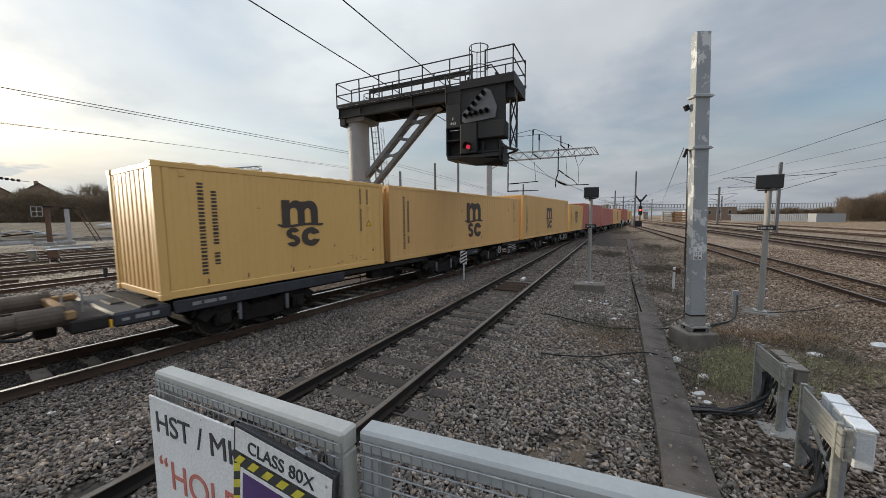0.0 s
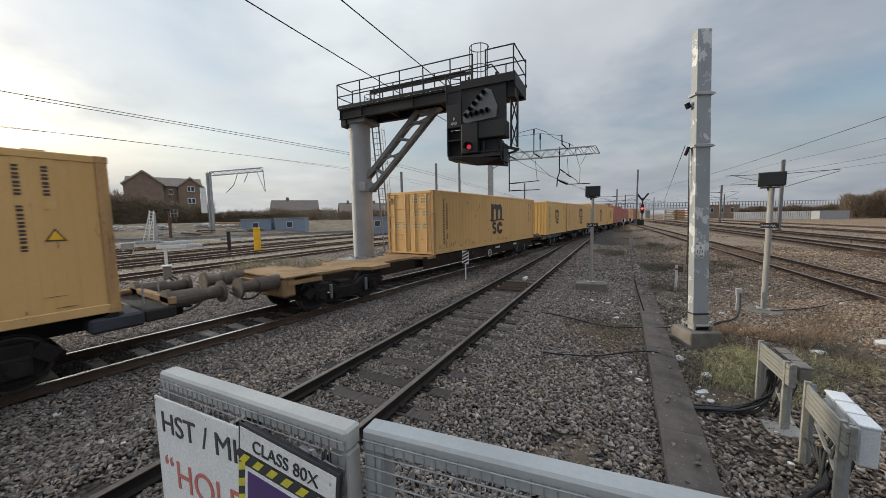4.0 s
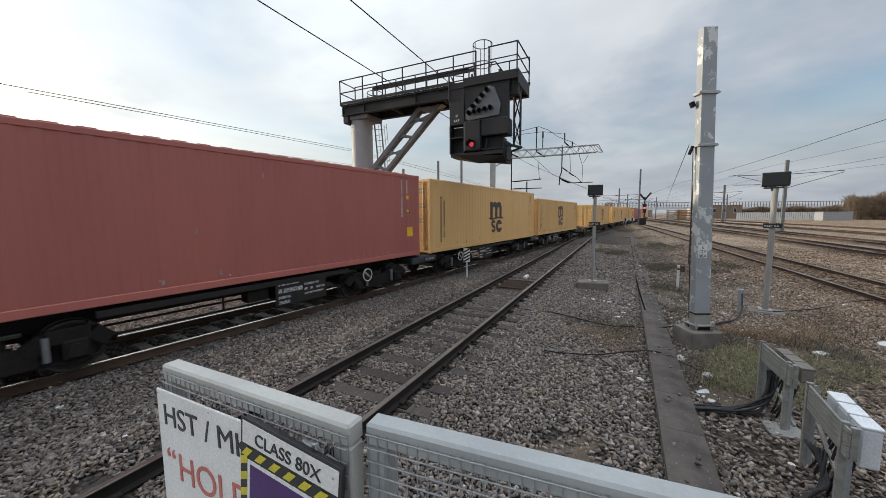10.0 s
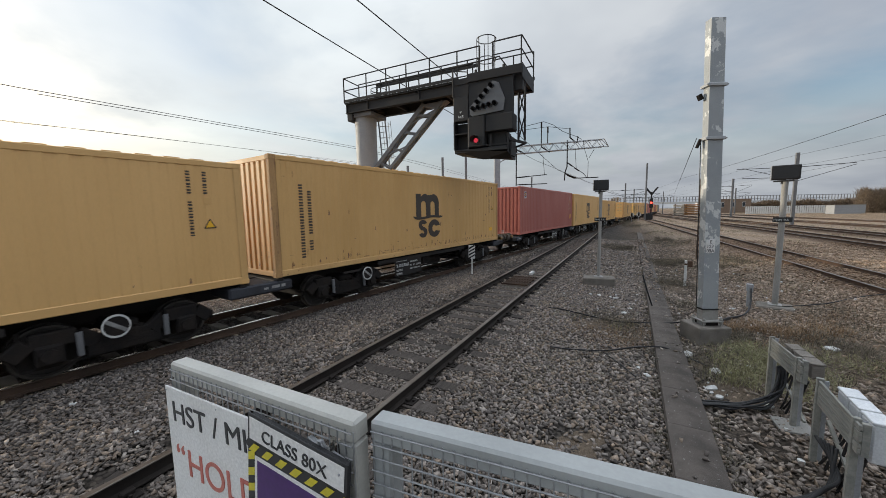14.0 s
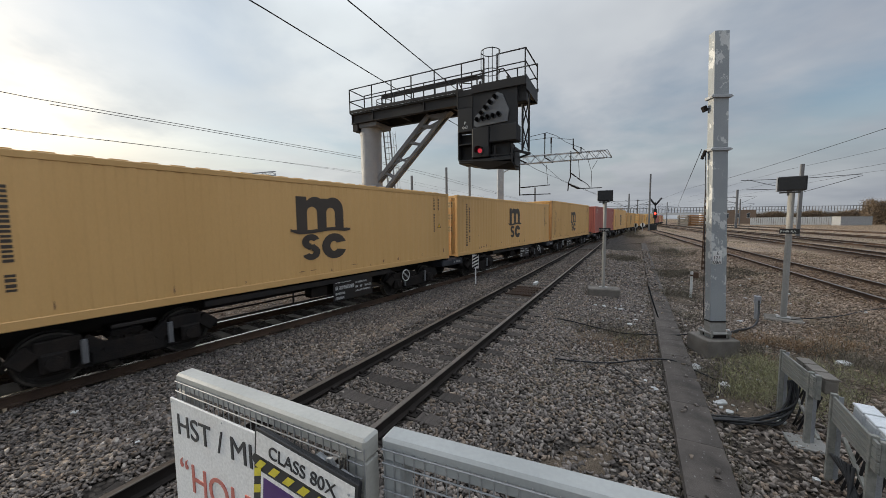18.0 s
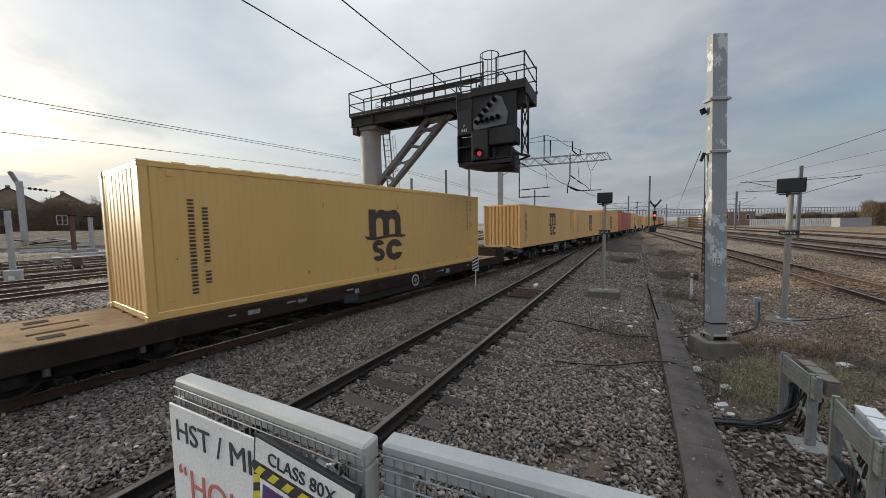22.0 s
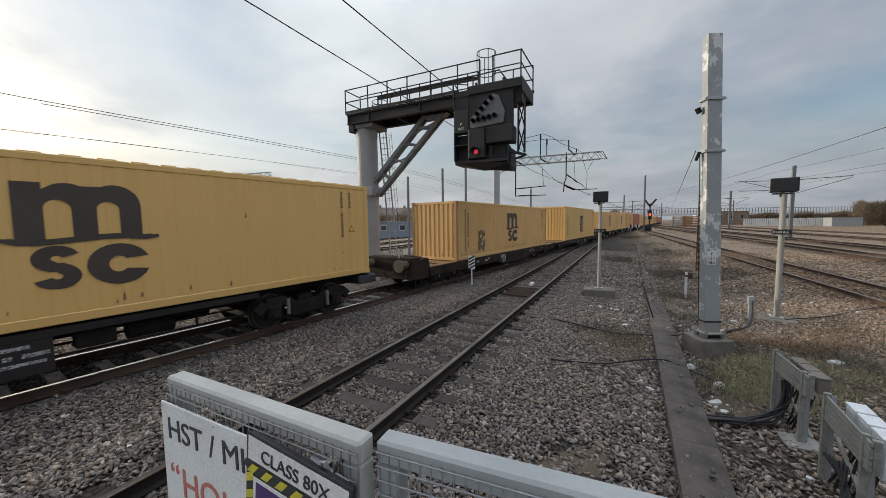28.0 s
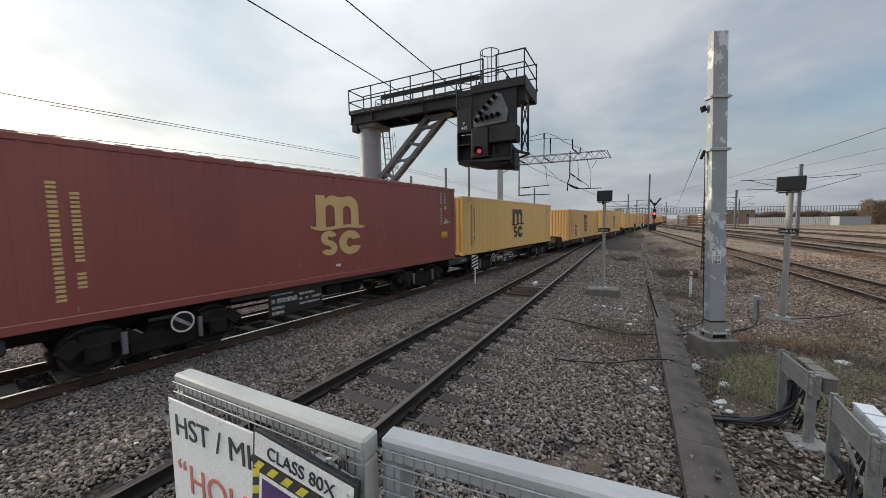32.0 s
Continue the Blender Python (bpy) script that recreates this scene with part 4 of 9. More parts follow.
    # stains and scrapes in the paint: drips above the bottom rail, short scratches, dents rubbed bare
    rng = random.Random(int(abs(u) * 10))
    st = MB()
    for _ in range(90 if rusty else (16 if paint is not MAROON else 6)):
        x = rng.uniform(0.3, L - 0.4)
        z = 0.19 + (rng.random() ** 3 * (H - 0.5) if rng.random() < 0.45 else rng.uniform(0, 0.10))
        w, h = rng.uniform(0.012, 0.06), rng.uniform(0.03, 0.16)
        if rng.random() < 0.25:
            w, h = rng.uniform(0.08, 0.28), rng.uniform(0.008, 0.02)
        st.prism([(x, z), (x + w * 0.6, z - h * 0.08), (x + w, z + h * 0.2), (x + w * 0.8, z + h * 0.7), (x + w * 0.45, z + h), (x + w * 0.15, z + h * 0.55)], 0, 0.0015)
    part("stains", st, STAIN if paint in (YEL, YEL2, YELW) else DIRTYW, ob, "rust stains and scratches", m=off)["kind"] = "stuff"
    lug = cached(("lug", key), lambda: MB().box((0, -0.004, 0), (0.09, 0.012, 0.11), 0.008).mesh("tally_plate", paint))
    part("tally_plate", lug, None, ob, m=Matrix.Translation((0.42, -W + 0.004, H - 0.26)))
    if ink:
        k = 0.98 if L > 8 else 0.70
        cx, cz = (6.12, 1.28) if L > 8 else (3.03, 1.33)
        for nm, shape in zip(("emblem_arch", "emblem_wave", "emblem_ring", "emblem_ring"), range(4)):
            me = cached(("emblem", k, ink.name, shape), lambda: emblem(k)[shape].mesh(nm, ink))
            part(nm, me, None, ob, m=off @ Matrix.Translation((cx + (0.16 if mark == "straw" else 0.09 if u == -101.21 else 0.0), cz + (0.13 if mark == "straw" else 0.0), 0)))
        dx = 0.22 if mark == "straw" else 0.0
        if mark == "straw":
            part("label_remnant", MB().prism([(-0.08, -0.03), (0.08, -0.045), (0.075, 0.03), (0.0, 0.04), (-0.085, 0.025)], 0, 0.003), PALE, ob, "torn white label", m=off @ Matrix.Translation((cx + 0.07, cz - 0.88, 0)))
            sc = MB()
            for sx, sz, sh in ((1.55, 0.14, 0.12), (1.86, 0.10, 0.05), (1.90, -0.30, 0.16), (2.75, 0.16, 0.10), (2.95, 0.15, 0.07), (1.62, -0.5, 0.2)):
                sc.prism([(sx, sz), (sx + 0.012, sz + 0.01), (sx + 0.008, sz + sh), (sx + 0.002, sz + sh * 0.9)], 0, 0.002)
            part("scratches", sc, DIRTYW, ob, "pale scratches", m=off @ Matrix.Translation((cx, cz, 0)))["kind"] = "stuff"
        h = 0.108
        part("name_print", cached(("nb13", ink.name), lambda: glyph_bars(13, 0.11, h, 0.036).mesh("name_print", ink)), None, ob, m=off @ Matrix.Translation((0.77 + dx, 2.24, 0)))["kind"] = "stuff"
        part("name_print", cached(("nb11", ink.name), lambda: glyph_bars(11, 0.105, h, 0.032, (8,)).mesh("name_print", ink)), None, ob, m=off @ Matrix.Translation((1.01 + dx, 2.09, 0)))["kind"] = "stuff"
    if codes:
        ci = PALE if paint in (RED, MAROON) else INK
        ex = L - 12.192
        part("code_print", cached(("code", ci.name), lambda: glyph_bars(11, 0.07, 0.085, 0.032, (4,)).mesh("code_print", ci)), None, ob, m=off @ Matrix.Translation((11.2 + ex, H - 0.22, 0)))["kind"] = "stuff"
        part("code_print", cached(("code4", ci.name), lambda: glyph_bars(4, 0.07, 0.085, 0.032).mesh("code_print", ci)), None, ob, m=off @ Matrix.Translation((11.48 + ex, H - 0.22, 0)))["kind"] = "stuff"
        part("small_label", cached(("lab", ci.name), lambda: MB().box((0, 0, 0), (0.13, 0.13, 0.002)).mesh("small_label", LABELY if ci is PALE else YELW)), None, ob, m=off @ Matrix.Translation((11.44 + ex, H - 0.86, 0)))
        tri = cached(("tri",), lambda: MB().prism([(-0.12, 0), (0.12, 0), (0, 0.2)], 0, 0.002).mesh("warning_triangle", INK))
        t = part("warning_triangle", tri, None, ob, m=off @ Matrix.Translation((11.52 + ex, H - 1.34, 0)))
        part("triangle_field", cached(("tri2",), lambda: MB().prism([(-0.085, 0.02), (0.085, 0.02), (0, 0.165)], 0.002, 0.004).mesh("triangle_field", LABELY)), None, t)
    if sign == "caution":
        c = part("caution_label", MB().box((0, 0, 0), (0.40, 0.23, 0.002)), LABELY, ob, "yellow caution label", m=off @ Matrix.Translation((11.22, 0.93, 0)))
        lettering("caution_print", "CAUTION", 0.082, INK, c, pose(0.02, 0.12, 0.0021))
        part("print_bar", MB().box((0.06, 0.035, 0.002), (0.34, 0.075, 0.0032)), INK, c)
        for i, mm in enumerate((PALE, PALE, LABELG)):
            part("small_label", MB().box((0, 0, 0), (0.11, 0.11, 0.002)), mm, ob, m=off @ Matrix.Translation((11.40 + 0.16 * i, 1.47 + 0.02 * (i % 2), 0)))
    elif sign == "yellow":
        part("caution_label", MB().box((0, 0, 0), (0.33, 0.16, 0.002)), LABELY, ob, "yellow caution label", m=off @ Matrix.Translation((11.2, 0.52, 0)))
    elif sign == "badge":
        b = part("badge", MB().box((0, 0, 0), (0.36, 0.42, 0.002)), PALE, ob, "white and blue emblem label", m=off @ Matrix.Translation((0.69, 2.2, 0)))
        part("badge_field", MB().box((0.03, 0.07, 0.002), (0.33, 0.39, 0.0035)), LABELB, b)
        s = MB()
        for y0 in (0.12, 0.22):
            up = [(0.07 + 0.024 * i, y0 + 0.055 + 0.06 * math.sin(i / 9 * 2.6)) for i in range(10)]
            dn = [(x, y - 0.05) for x, y in up]
            s.strip(up, dn, 0.0035, 0.005)
        part("badge_stroke", s, LABELY, b)
        part("caution_label", MB().box((0, 0, 0), (0.31, 0.33, 0.002)), LABELY, ob, "yellow caution label", m=off @ Matrix.Translation((11.46, 0.72, 0)))
    elif sign == "patch":
        rng = random.Random(5)
        b = MB()
        for i in range(48):
            cx, cy, r = 2.32 + rng.uniform(-.30, .30), 0.82 + rng.uniform(-.42, .42), rng.uniform(0.08, 0.14)
            b.prism([(cx + r * rng.uniform(.6, 1.1) * math.cos(a), cy + 1.2 * r * rng.uniform(.6, 1.1) * math.sin(a)) for a in (k * 0.698 for k in range(9))], 0, 0.002 + 0.0001 * i)
        p = part("painted_out_patch", b, SMEAR, ob, "dark brown brushed-out patch", m=off)
        p["kind"] = "stuff"
        for cx, cy in ((2.22, 1.0), (2.36, 0.62), (2.46, 0.85)):
            part("label_remnant", MB().prism([(cx - 0.11, cy), (cx, cy - 0.12), (cx + 0.10, cy + 0.01), (cx + 0.02, cy + 0.13)], 0.008, 0.0095), YELW, p)
    return ob


def wheelset(parent, x, r=0.42):
    ws = part("wheelset", cached(("axle", r), lambda: MB().tube((0, -0.78, 0), (0, 0.78, 0), 0.085, 10).mesh("wheelset", BOGIE)), None, parent, m=Matrix.Translation((x, 0, r)))

    def disc(s):
        b = MB()
        prof = [(0.02, 0.06), (0.18, 0.075), (r * 0.62, 0.045), (r * 0.82, 0.04), (r * 0.84, 0.068), (r, 0.066), (r, -0.03), (r + 0.028, -0.042), (r + 0.026, -0.068), (r * 0.84, -0.066), (r * 0.8, -0.02), (0.16, -0.05)]
        n = 28
        vs = [(p * math.cos(2 * math.pi * i / n), s * q, p * math.sin(2 * math.pi * i / n)) for i in range(n) for p, q in prof]
        k = len(prof)
        fs = [(i * k + j, i * k + j + 1, ((i + 1) % n) * k + j + 1, ((i + 1) % n) * k + j) for i in range(n) for j in range(k - 1)]
        fs = [f if s < 0 else f[::-1] for f in fs]
        return b.add(vs, fs).mesh("wheel", WHEEL)
    for s in (-1, 1):
        wh = part("wheel", cached(("wheel", r, s), lambda: disc(s)), None, ws, m=Matrix.Translation((0, s * 0.75, 0)))
        part("tyre_rim", cached(("rim", r, s), lambda: MB().strip([((r + 0.002) * math.cos(2 * math.pi * i / 28), (r + 0.002) * math.sin(2 * math.pi * i / 28)) for i in range(29)],
             [((r - 0.03) * math.cos(2 * math.pi * i / 28), (r - 0.03) * math.sin(2 * math.pi * i / 28)) for i in range(29)], -0.09, 0.003, Matrix.Translation((0, s * 0.069, 0)) @ (FACE if s < 0 else FACE @ pose(0, 0, 0, 180))).mesh("tyre_rim", WHEELRIM)), None, wh, "bright worn tyre rim")
    return ws


SPIN = []


def bogie(parent, x, base=1.8, r=0.42):
    """A side-framed freight bogie: two wheelsets, two arched side frames, axle boxes, dampers and springs."""
    def frame_mesh():
        b = MB()
        h = base / 2
        for s in (-1, 1):
            pts = [(-h - 0.42, 0.46), (-h - 0.2, 0.66), (-h + 0.32, 0.66), (-0.35, 0.46), (0.35, 0.46), (h - 0.32, 0.66), (h + 0.2, 0.66), (h + 0.42, 0.46)]
            for (xa, za), (xb, zb) in zip(pts, pts[1:]):
                b.beam((xa, s * 1.03, za), (xb, s * 1.03, zb), 0.15, 0.24, ch=0.02)
            b.box((-0.5, s * 0.94, 0.24), (0.5, s * 1.10, 0.46), 0.02)
            for q in (-0.2, 0, 0.2):
                b.tube((q, s * 1.02, 0.28), (q, s * 1.02, 0.62), 0.075, 8)
            b.beam((-h - 0.3, s * 1.04, 0.24), (h + 0.3, s * 1.04, 0.24), 0.03, 0.04)
        b.box((-0.22, -1.0, 0.5), (0.22, 1.0, 0.72), 0.03)
        for q in (-1, 1):
            b.box((q * (h + 0.5) - 0.04, -0.95, 0.38), (q * (h + 0.5) + 0.04, 0.95, 0.5), 0.02)
        return b.mesh("bogie_frame", BOGIE)
    fr = part("bogie_frame", cached(("bframe", base), frame_mesh), None, parent, "grimy dark bogie side frame", m=Matrix.Translation((x, 0, 0)))
    box = cached(("abox",), lambda: MB().box((-0.16, -0.09, -0.15), (0.16, 0.09, 0.17), 0.03).tube((0, -0.14, 0), (0, 0, 0), 0.11, 12).mesh("axle_box", BOGIE))
    damp = cached(("damper",), lambda: MB().tube((0, 0, -0.18), (0, 0, 0.2), 0.045, 8).mesh("damper", GANTG))
    for q in (-1, 1):
        SPIN.append((wheelset(parent, x + q * base / 2, r), x + q * base / 2, r))
        for s in (-1, 1):
            part("axle_box", box, None, fr, m=Matrix.Translation((q * base / 2, s * 1.06, r)) if s < 0 else pose(q * base / 2, s * 1.06, r, 0, 0, 180))
        part("damper", damp, None, fr, m=Matrix.Translation((q * (base / 2 - 0.33), -1.13, 0.50)))
    return fr


def bars_panel(parent, x0, x1, z0, z1, y):
    """The dark data panel of a wagon with its rows of small unread print."""
    p = part("data_panel", MB().box((x0, y - 0.012, z0), (x1, y, z1), 0.004), WAGON, parent, "dark data panel with white print")
    b = MB()
    w, h = x1 - x0, z1 - z0
    for fx, fz, fw, fh in ((0.05, 0.80, 0.38, 0.13), (0.52, 0.86, 0.25, 0.09), (0.14, 0.50, 0.36, 0.17), (0.05, 0.50, 0.06, 0.17), (0.54, 0.66, 0.30, 0.09),
                           (0.54, 0.45, 0.06, 0.10), (0.66, 0.45, 0.06, 0.10), (0.78, 0.45, 0.19, 0.10), (0.05, 0.28, 0.22, 0.10), (0.54, 0.27, 0.40, 0.08), (0.05, 0.07, 0.20, 0.12)):
        b.box((x0 + fx * w, y - 0.0145, z0 + fz * h), (x0 + (fx + fw) * w, y - 0.0125, z0 + (fz + fh) * h))
    part("data_print", b, PRINTW, p, "white print")["kind"] = "stuff"
    return p


def brake_disc(parent, x, z, y, spokes=0):
    n = 24
    r = part("brake_wheel", MB().strip([(0.19 * math.cos(2 * math.pi * i / n), 0.20 * math.sin(2 * math.pi * i / n)) for i in range(n + 1)],
                                       [(0.168 * math.cos(2 * math.pi * i / n), 0.168 * math.sin(2 * math.pi * i / n)) for i in range(n + 1)], 0, 0.02), PALE, parent, "white-rimmed hand brake wheel",
             m=Matrix.Translation((x, y, z)) @ FACE)
    if spokes:
        b = MB()
        for i in range(spokes):
            a = math.pi * i / spokes + 0.3
            b.beam((-0.175 * math.cos(a), -0.175 * math.sin(a), 0.01), (0.175 * math.cos(a), 0.175 * math.sin(a), 0.01), 0.025, 0.015)
        part("spokes", b, DIRTYW, r)
    else:
        part("wheel_plate", MB().tube((0, 0, 0.001), (0, 0, 0.012), 0.167, 24), BOGIE, r)
        part("pointer", MB().beam((-0.125, 0.10, 0.016), (0.125, -0.10, 0.016), 0.06, 0.006), DIRTYW, r, "pale grip bar")
    return r


def hose(parent, pts, r=0.025):
    c = []
    for i in range(13):
        t = i / 12
        p = Vector(pts[0]) * (1 - t) ** 2 + Vector(pts[1]) * 2 * t * (1 - t) + Vector(pts[2]) * t * t
        c.append(p)
    part("brake_hose", MB().line(c, r, 6), CABLE, parent)


def platform_wagon(u, rear_gear=False, front_gear=False, wheel_at=2.87, panel_at=4.2, sill=False):
    """A low forty-foot platform of a permanently coupled set: end sills, centre spine, two bogies, data panel, brake wheel."""
    L = 12.192
    ob = thing("container_wagon", "dark grey low container flat wagon with white data panel", "wagon", "wagons of the train", "", track_pose(TRAIN_DEG, TRAIN_OFF, u))
    sp = MB()
    sp.box((-0.25, -0.34, 0.62), (L + 0.25, 0.34, 0.98), 0.03)
    for x in (0.1, 3.9, 6.1, 8.2, L - 0.1):
        sp.box((x - 0.14, -1.16, 0.84), (x + 0.14, 1.16, 0.985), 0.02)
    part("underframe", sp, WAGON, ob)
    for x0, x1 in ((-0.42, 0.42), (L - 0.42, L + 0.30)):
        part("end_sill", MB().box((x0, -1.2, 0.70), (x1, 1.2, 0.955), 0.04), WAGONG, ob, "grey end sill")
    for s in (-1, 1):
        part("side_sill", MB().box((3.4, s * 1.10, 0.86), (8.8, s * 1.18, 0.985), 0.01), WAGON, ob)
    for x in (0.12, L - 0.12):
        for y in (-1.13, 1.13):
            part("twistlock", cached(("twist",), lambda: MB().box((-0.08, -0.06, 0.94), (0.08, 0.06, 1.005), 0.01).mesh("twistlock", WAGON)), None, ob, m=Matrix.Translation((x, y, 0)))
    bogie(ob, 2.25)
    bogie(ob, L - 2.1)
    part("brake_cylinder", MB().tube((6.6, -0.7, 0.62), (7.3, -0.7, 0.62), 0.16, 12), BOGIE, ob)
    part("air_reservoir", MB().tube((7.2, 0.35, 0.55), (8.3, 0.35, 0.55), 0.2, 14), BOGIE, ob)
    part("equipment_box", MB().box((5.9, -1.05, 0.55), (6.4, -0.75, 0.82), 0.02), BOGIE, ob)
    if sill:
        part("side_sill", MB().box((0.45, -1.23, 0.74), (4.6, -1.17, 0.985), 0.02), WAGONG, ob, "blue-grey side sill")
        part("sill_tip", MB().box((-0.455, -1.2, 0.72), (-0.425, -1.02, 0.86), 0.01), LABELY, ob, "yellow sill end")
        pr = MB()
        for x, w in ((0.75, 0.16), (0.95, 0.24), (1.23, 0.14)):
            pr.box((x, -1.2325, 0.84), (x + w, -1.2305, 0.91))
        part("sill_print", pr, DIRTYW, ob, "white print")["kind"] = "stuff"
    else:
        bars_panel(ob, panel_at, panel_at + 1.45, 0.34, 0.96, -1.16)
        brake_disc(ob, wheel_at, 0.70, -1.24)
    rodding = MB()
    for z, y in ((0.50, -0.98), (0.58, -0.55)):
        rodding.tube((3.6, y, z), (8.6, y, z), 0.025, 6)
    for x in (3.3, 5.4, 7.6, 8.9):
        rodding.beam((x, -1.02, 0.84), (x, -1.02, 0.50), 0.06, 0.03)
    part("brake_rodding", rodding, BOGIE, ob)
    part("foot_bracket", MB().box((2.0, -1.22, 0.80), (2.6, -1.16, 0.86), 0.01), WAGON, ob)
    pr = MB()
    for x, w, h in ((-0.30, 0.10, 0.05), (-0.12, 0.20, 0.07), (0.12, 0.10, 0.07)):
        pr.box((x, -1.2025, 0.80), (x + w, -1.2005, 0.80 + h))
    part("sill_print", pr, DIRTYW, ob, "white print")["kind"] = "stuff"
    for flag, sg, x0 in ((rear_gear, -1, -0.42), (front_gear, 1, L + 0.30)):
        if flag:
            part("deck_extension", MB().box((x0, -1.15, 0.72), (x0 + sg * 0.5, 1.15, 0.94), 0.03), WAGON, ob, "dark end platform")
            for y in (-0.85, 0.85):
                part("buffer", MB().tube((x0 + sg * 0.45, y, 1.0), (x0 + sg * 1.0, y, 1.0), 0.17, 16).tube((x0 + sg * 1.0, y, 1.0), (x0 + sg * 1.42, y, 1.0), 0.13, 16)
                     .tube((x0 + sg * 1.40, y, 1.0), (x0 + sg * 1.46, y, 1.0), 0.235, 18).tube((x0 + sg * 0.40, y, 1.0), (x0 + sg * 0.5, y, 1.0), 0.22, 16), BUFFER, ob, "large round dusty side buffer", smooth=False)
            # the sun on the end beam is put into its yellow-brown colour
            part("end_beam", MB().box((x0 + sg * 0.40, -1.12, 0.955), (x0 + sg * 0.52, 1.12, 1.10), 0.02).box((x0 + sg * 0.02, 0.9, 0.955), (x0 + sg * 0.40, 1.1, 1.06), 0.02), DECK, ob, "rusty end beam in sunlit yellow-brown")
            part("coupling_gear", MB().box((x0 + sg * 0.55, -0.62, 0.62), (x0 + sg * 0.8, -0.36, 0.90), 0.03).box((x0 + sg * 0.55, 0.36, 0.62), (x0 + sg * 0.75, 0.6, 0.92), 0.03).tube((x0 + sg * 0.5, -0.15, 0.78), (x0 + sg * 1.1, -0.15, 0.66), 0.035, 6), BOGIE, ob)
            part("handrail", MB().line([(x0 + sg * 0.2, -0.45, 0.9), (x0 + sg * 0.2, -0.45, 1.35), (x0 + sg * 0.45, -0.45, 1.35), (x0 + sg * 0.45, -0.45, 0.9)], 0.018, 6), GALV, ob, "grey grab rail")
            part("drawhook", MB().box((x0 + sg * 0.4, -0.06, 0.9), (x0 + sg * 1.2, 0.06, 1.02), 0.02), BOGIE, ob)
            hose(ob, [(x0 + sg * 0.5, -0.3, 0.9), (x0 + sg * 0.9, -0.32, 0.35), (x0 + sg * 1.35, -0.3, 0.85)])
            hose(ob, [(x0 + sg * 0.5, 0.3, 0.9), (x0 + sg * 0.9, 0.32, 0.25), (x0 + sg * 1.35, 0.3, 0.85)])
        else:
            part("drawbar", MB().box((x0, -0.09, 0.72), (x0 + sg * 0.36, 0.09, 0.86), 0.02), BOGIE, ob)
            hose(ob, [(x0, -0.6, 0.85), (x0 + sg * 0.2, -0.62, 0.4), (x0 + sg * 0.33, -0.6, 0.85)])
    return ob


def spine_wagon(u, x0, x1):
    """A sixty-foot skeletal wagon, its rusty deck bare behind the container."""
    ob = thing("skeletal_wagon", "rusty brown skeletal container wagon with a bare deck", "wagon", "wagons of the train", "", track_pose(TRAIN_DEG, TRAIN_OFF, u))
    d = MB()
    d.box((x0 + 0.5, -0.62, 0.92), (x1, 0.62, 1.0), 0.01)
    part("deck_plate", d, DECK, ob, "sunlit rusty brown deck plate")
    for x, w in ((x0 + 0.55, 1.0), (-3.05, 0.9), (-0.1, 0.5), (3.0, 0.4), (6.1, 0.6), (9.2, 0.4), (12.3, 0.5)):
        # bearers below the container are darker: its shade is put into their colour
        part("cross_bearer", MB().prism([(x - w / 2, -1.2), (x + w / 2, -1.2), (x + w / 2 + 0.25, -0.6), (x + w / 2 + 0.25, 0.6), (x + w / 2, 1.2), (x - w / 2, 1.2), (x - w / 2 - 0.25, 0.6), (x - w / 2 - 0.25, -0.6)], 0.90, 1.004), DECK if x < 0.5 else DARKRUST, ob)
    for s in (-1, 1):
        part("solebar", MB().box((x0 + 0.3, s * 0.52, 0.52), (x1, s * 0.64, 0.918), 0.02), DARKRUST, ob)
    part("side_web", MB().box((-0.6, -1.14, 0.52), (x1 - 1.0, -1.08, 0.99), 0.02), DARKRUST, ob)
    part("headstock", MB().box((x0 - 0.05, -1.15, 0.60), (x0 + 0.3, 1.15, 1.08), 0.05), DECK, ob, "rusty headstock")
    part("end_platform", MB().prism([(x0 - 0.05, -1.2), (x0 + 1.1, -1.2), (x0 + 1.25, -0.7), (x0 + 1.25, 0.7), (x0 + 1.1, 1.2), (x0 - 0.05, 1.2)], 1.085, 1.12), DECK, ob, "rusty brown end deck")
    for y in (-0.85, 0.85):
        part("buffer", MB().tube((x0, y, 1.0), (x0 - 0.55, y, 1.0), 0.18, 16).tube((x0 - 0.55, y, 1.0), (x0 - 0.95, y, 1.0), 0.13, 16).tube((x0 - 0.93, y, 1.0), (x0 - 0.99, y, 1.0), 0.235, 18), BUFFER, ob)
    hose(ob, [(x0, -0.3, 0.9), (x0 - 0.4, -0.32, 0.3), (x0 - 0.9, -0.3, 0.85)])
    bogie(ob, -4.35, 2.0, 0.46)
    bogie(ob, x1 - 3.0, 2.0, 0.46)
    brake_disc(ob, 5.18, 0.62, -1.2, 3)
    part("data_panel", MB().box((6.0, -1.17, 0.80), (6.55, -1.15, 0.93)), PALE, ob, "pale data plate")
    part("data_panel", MB().box((8.6, -1.17, 0.80), (9.1, -1.15, 0.90)), PALE, ob, "pale data plate")
    return ob


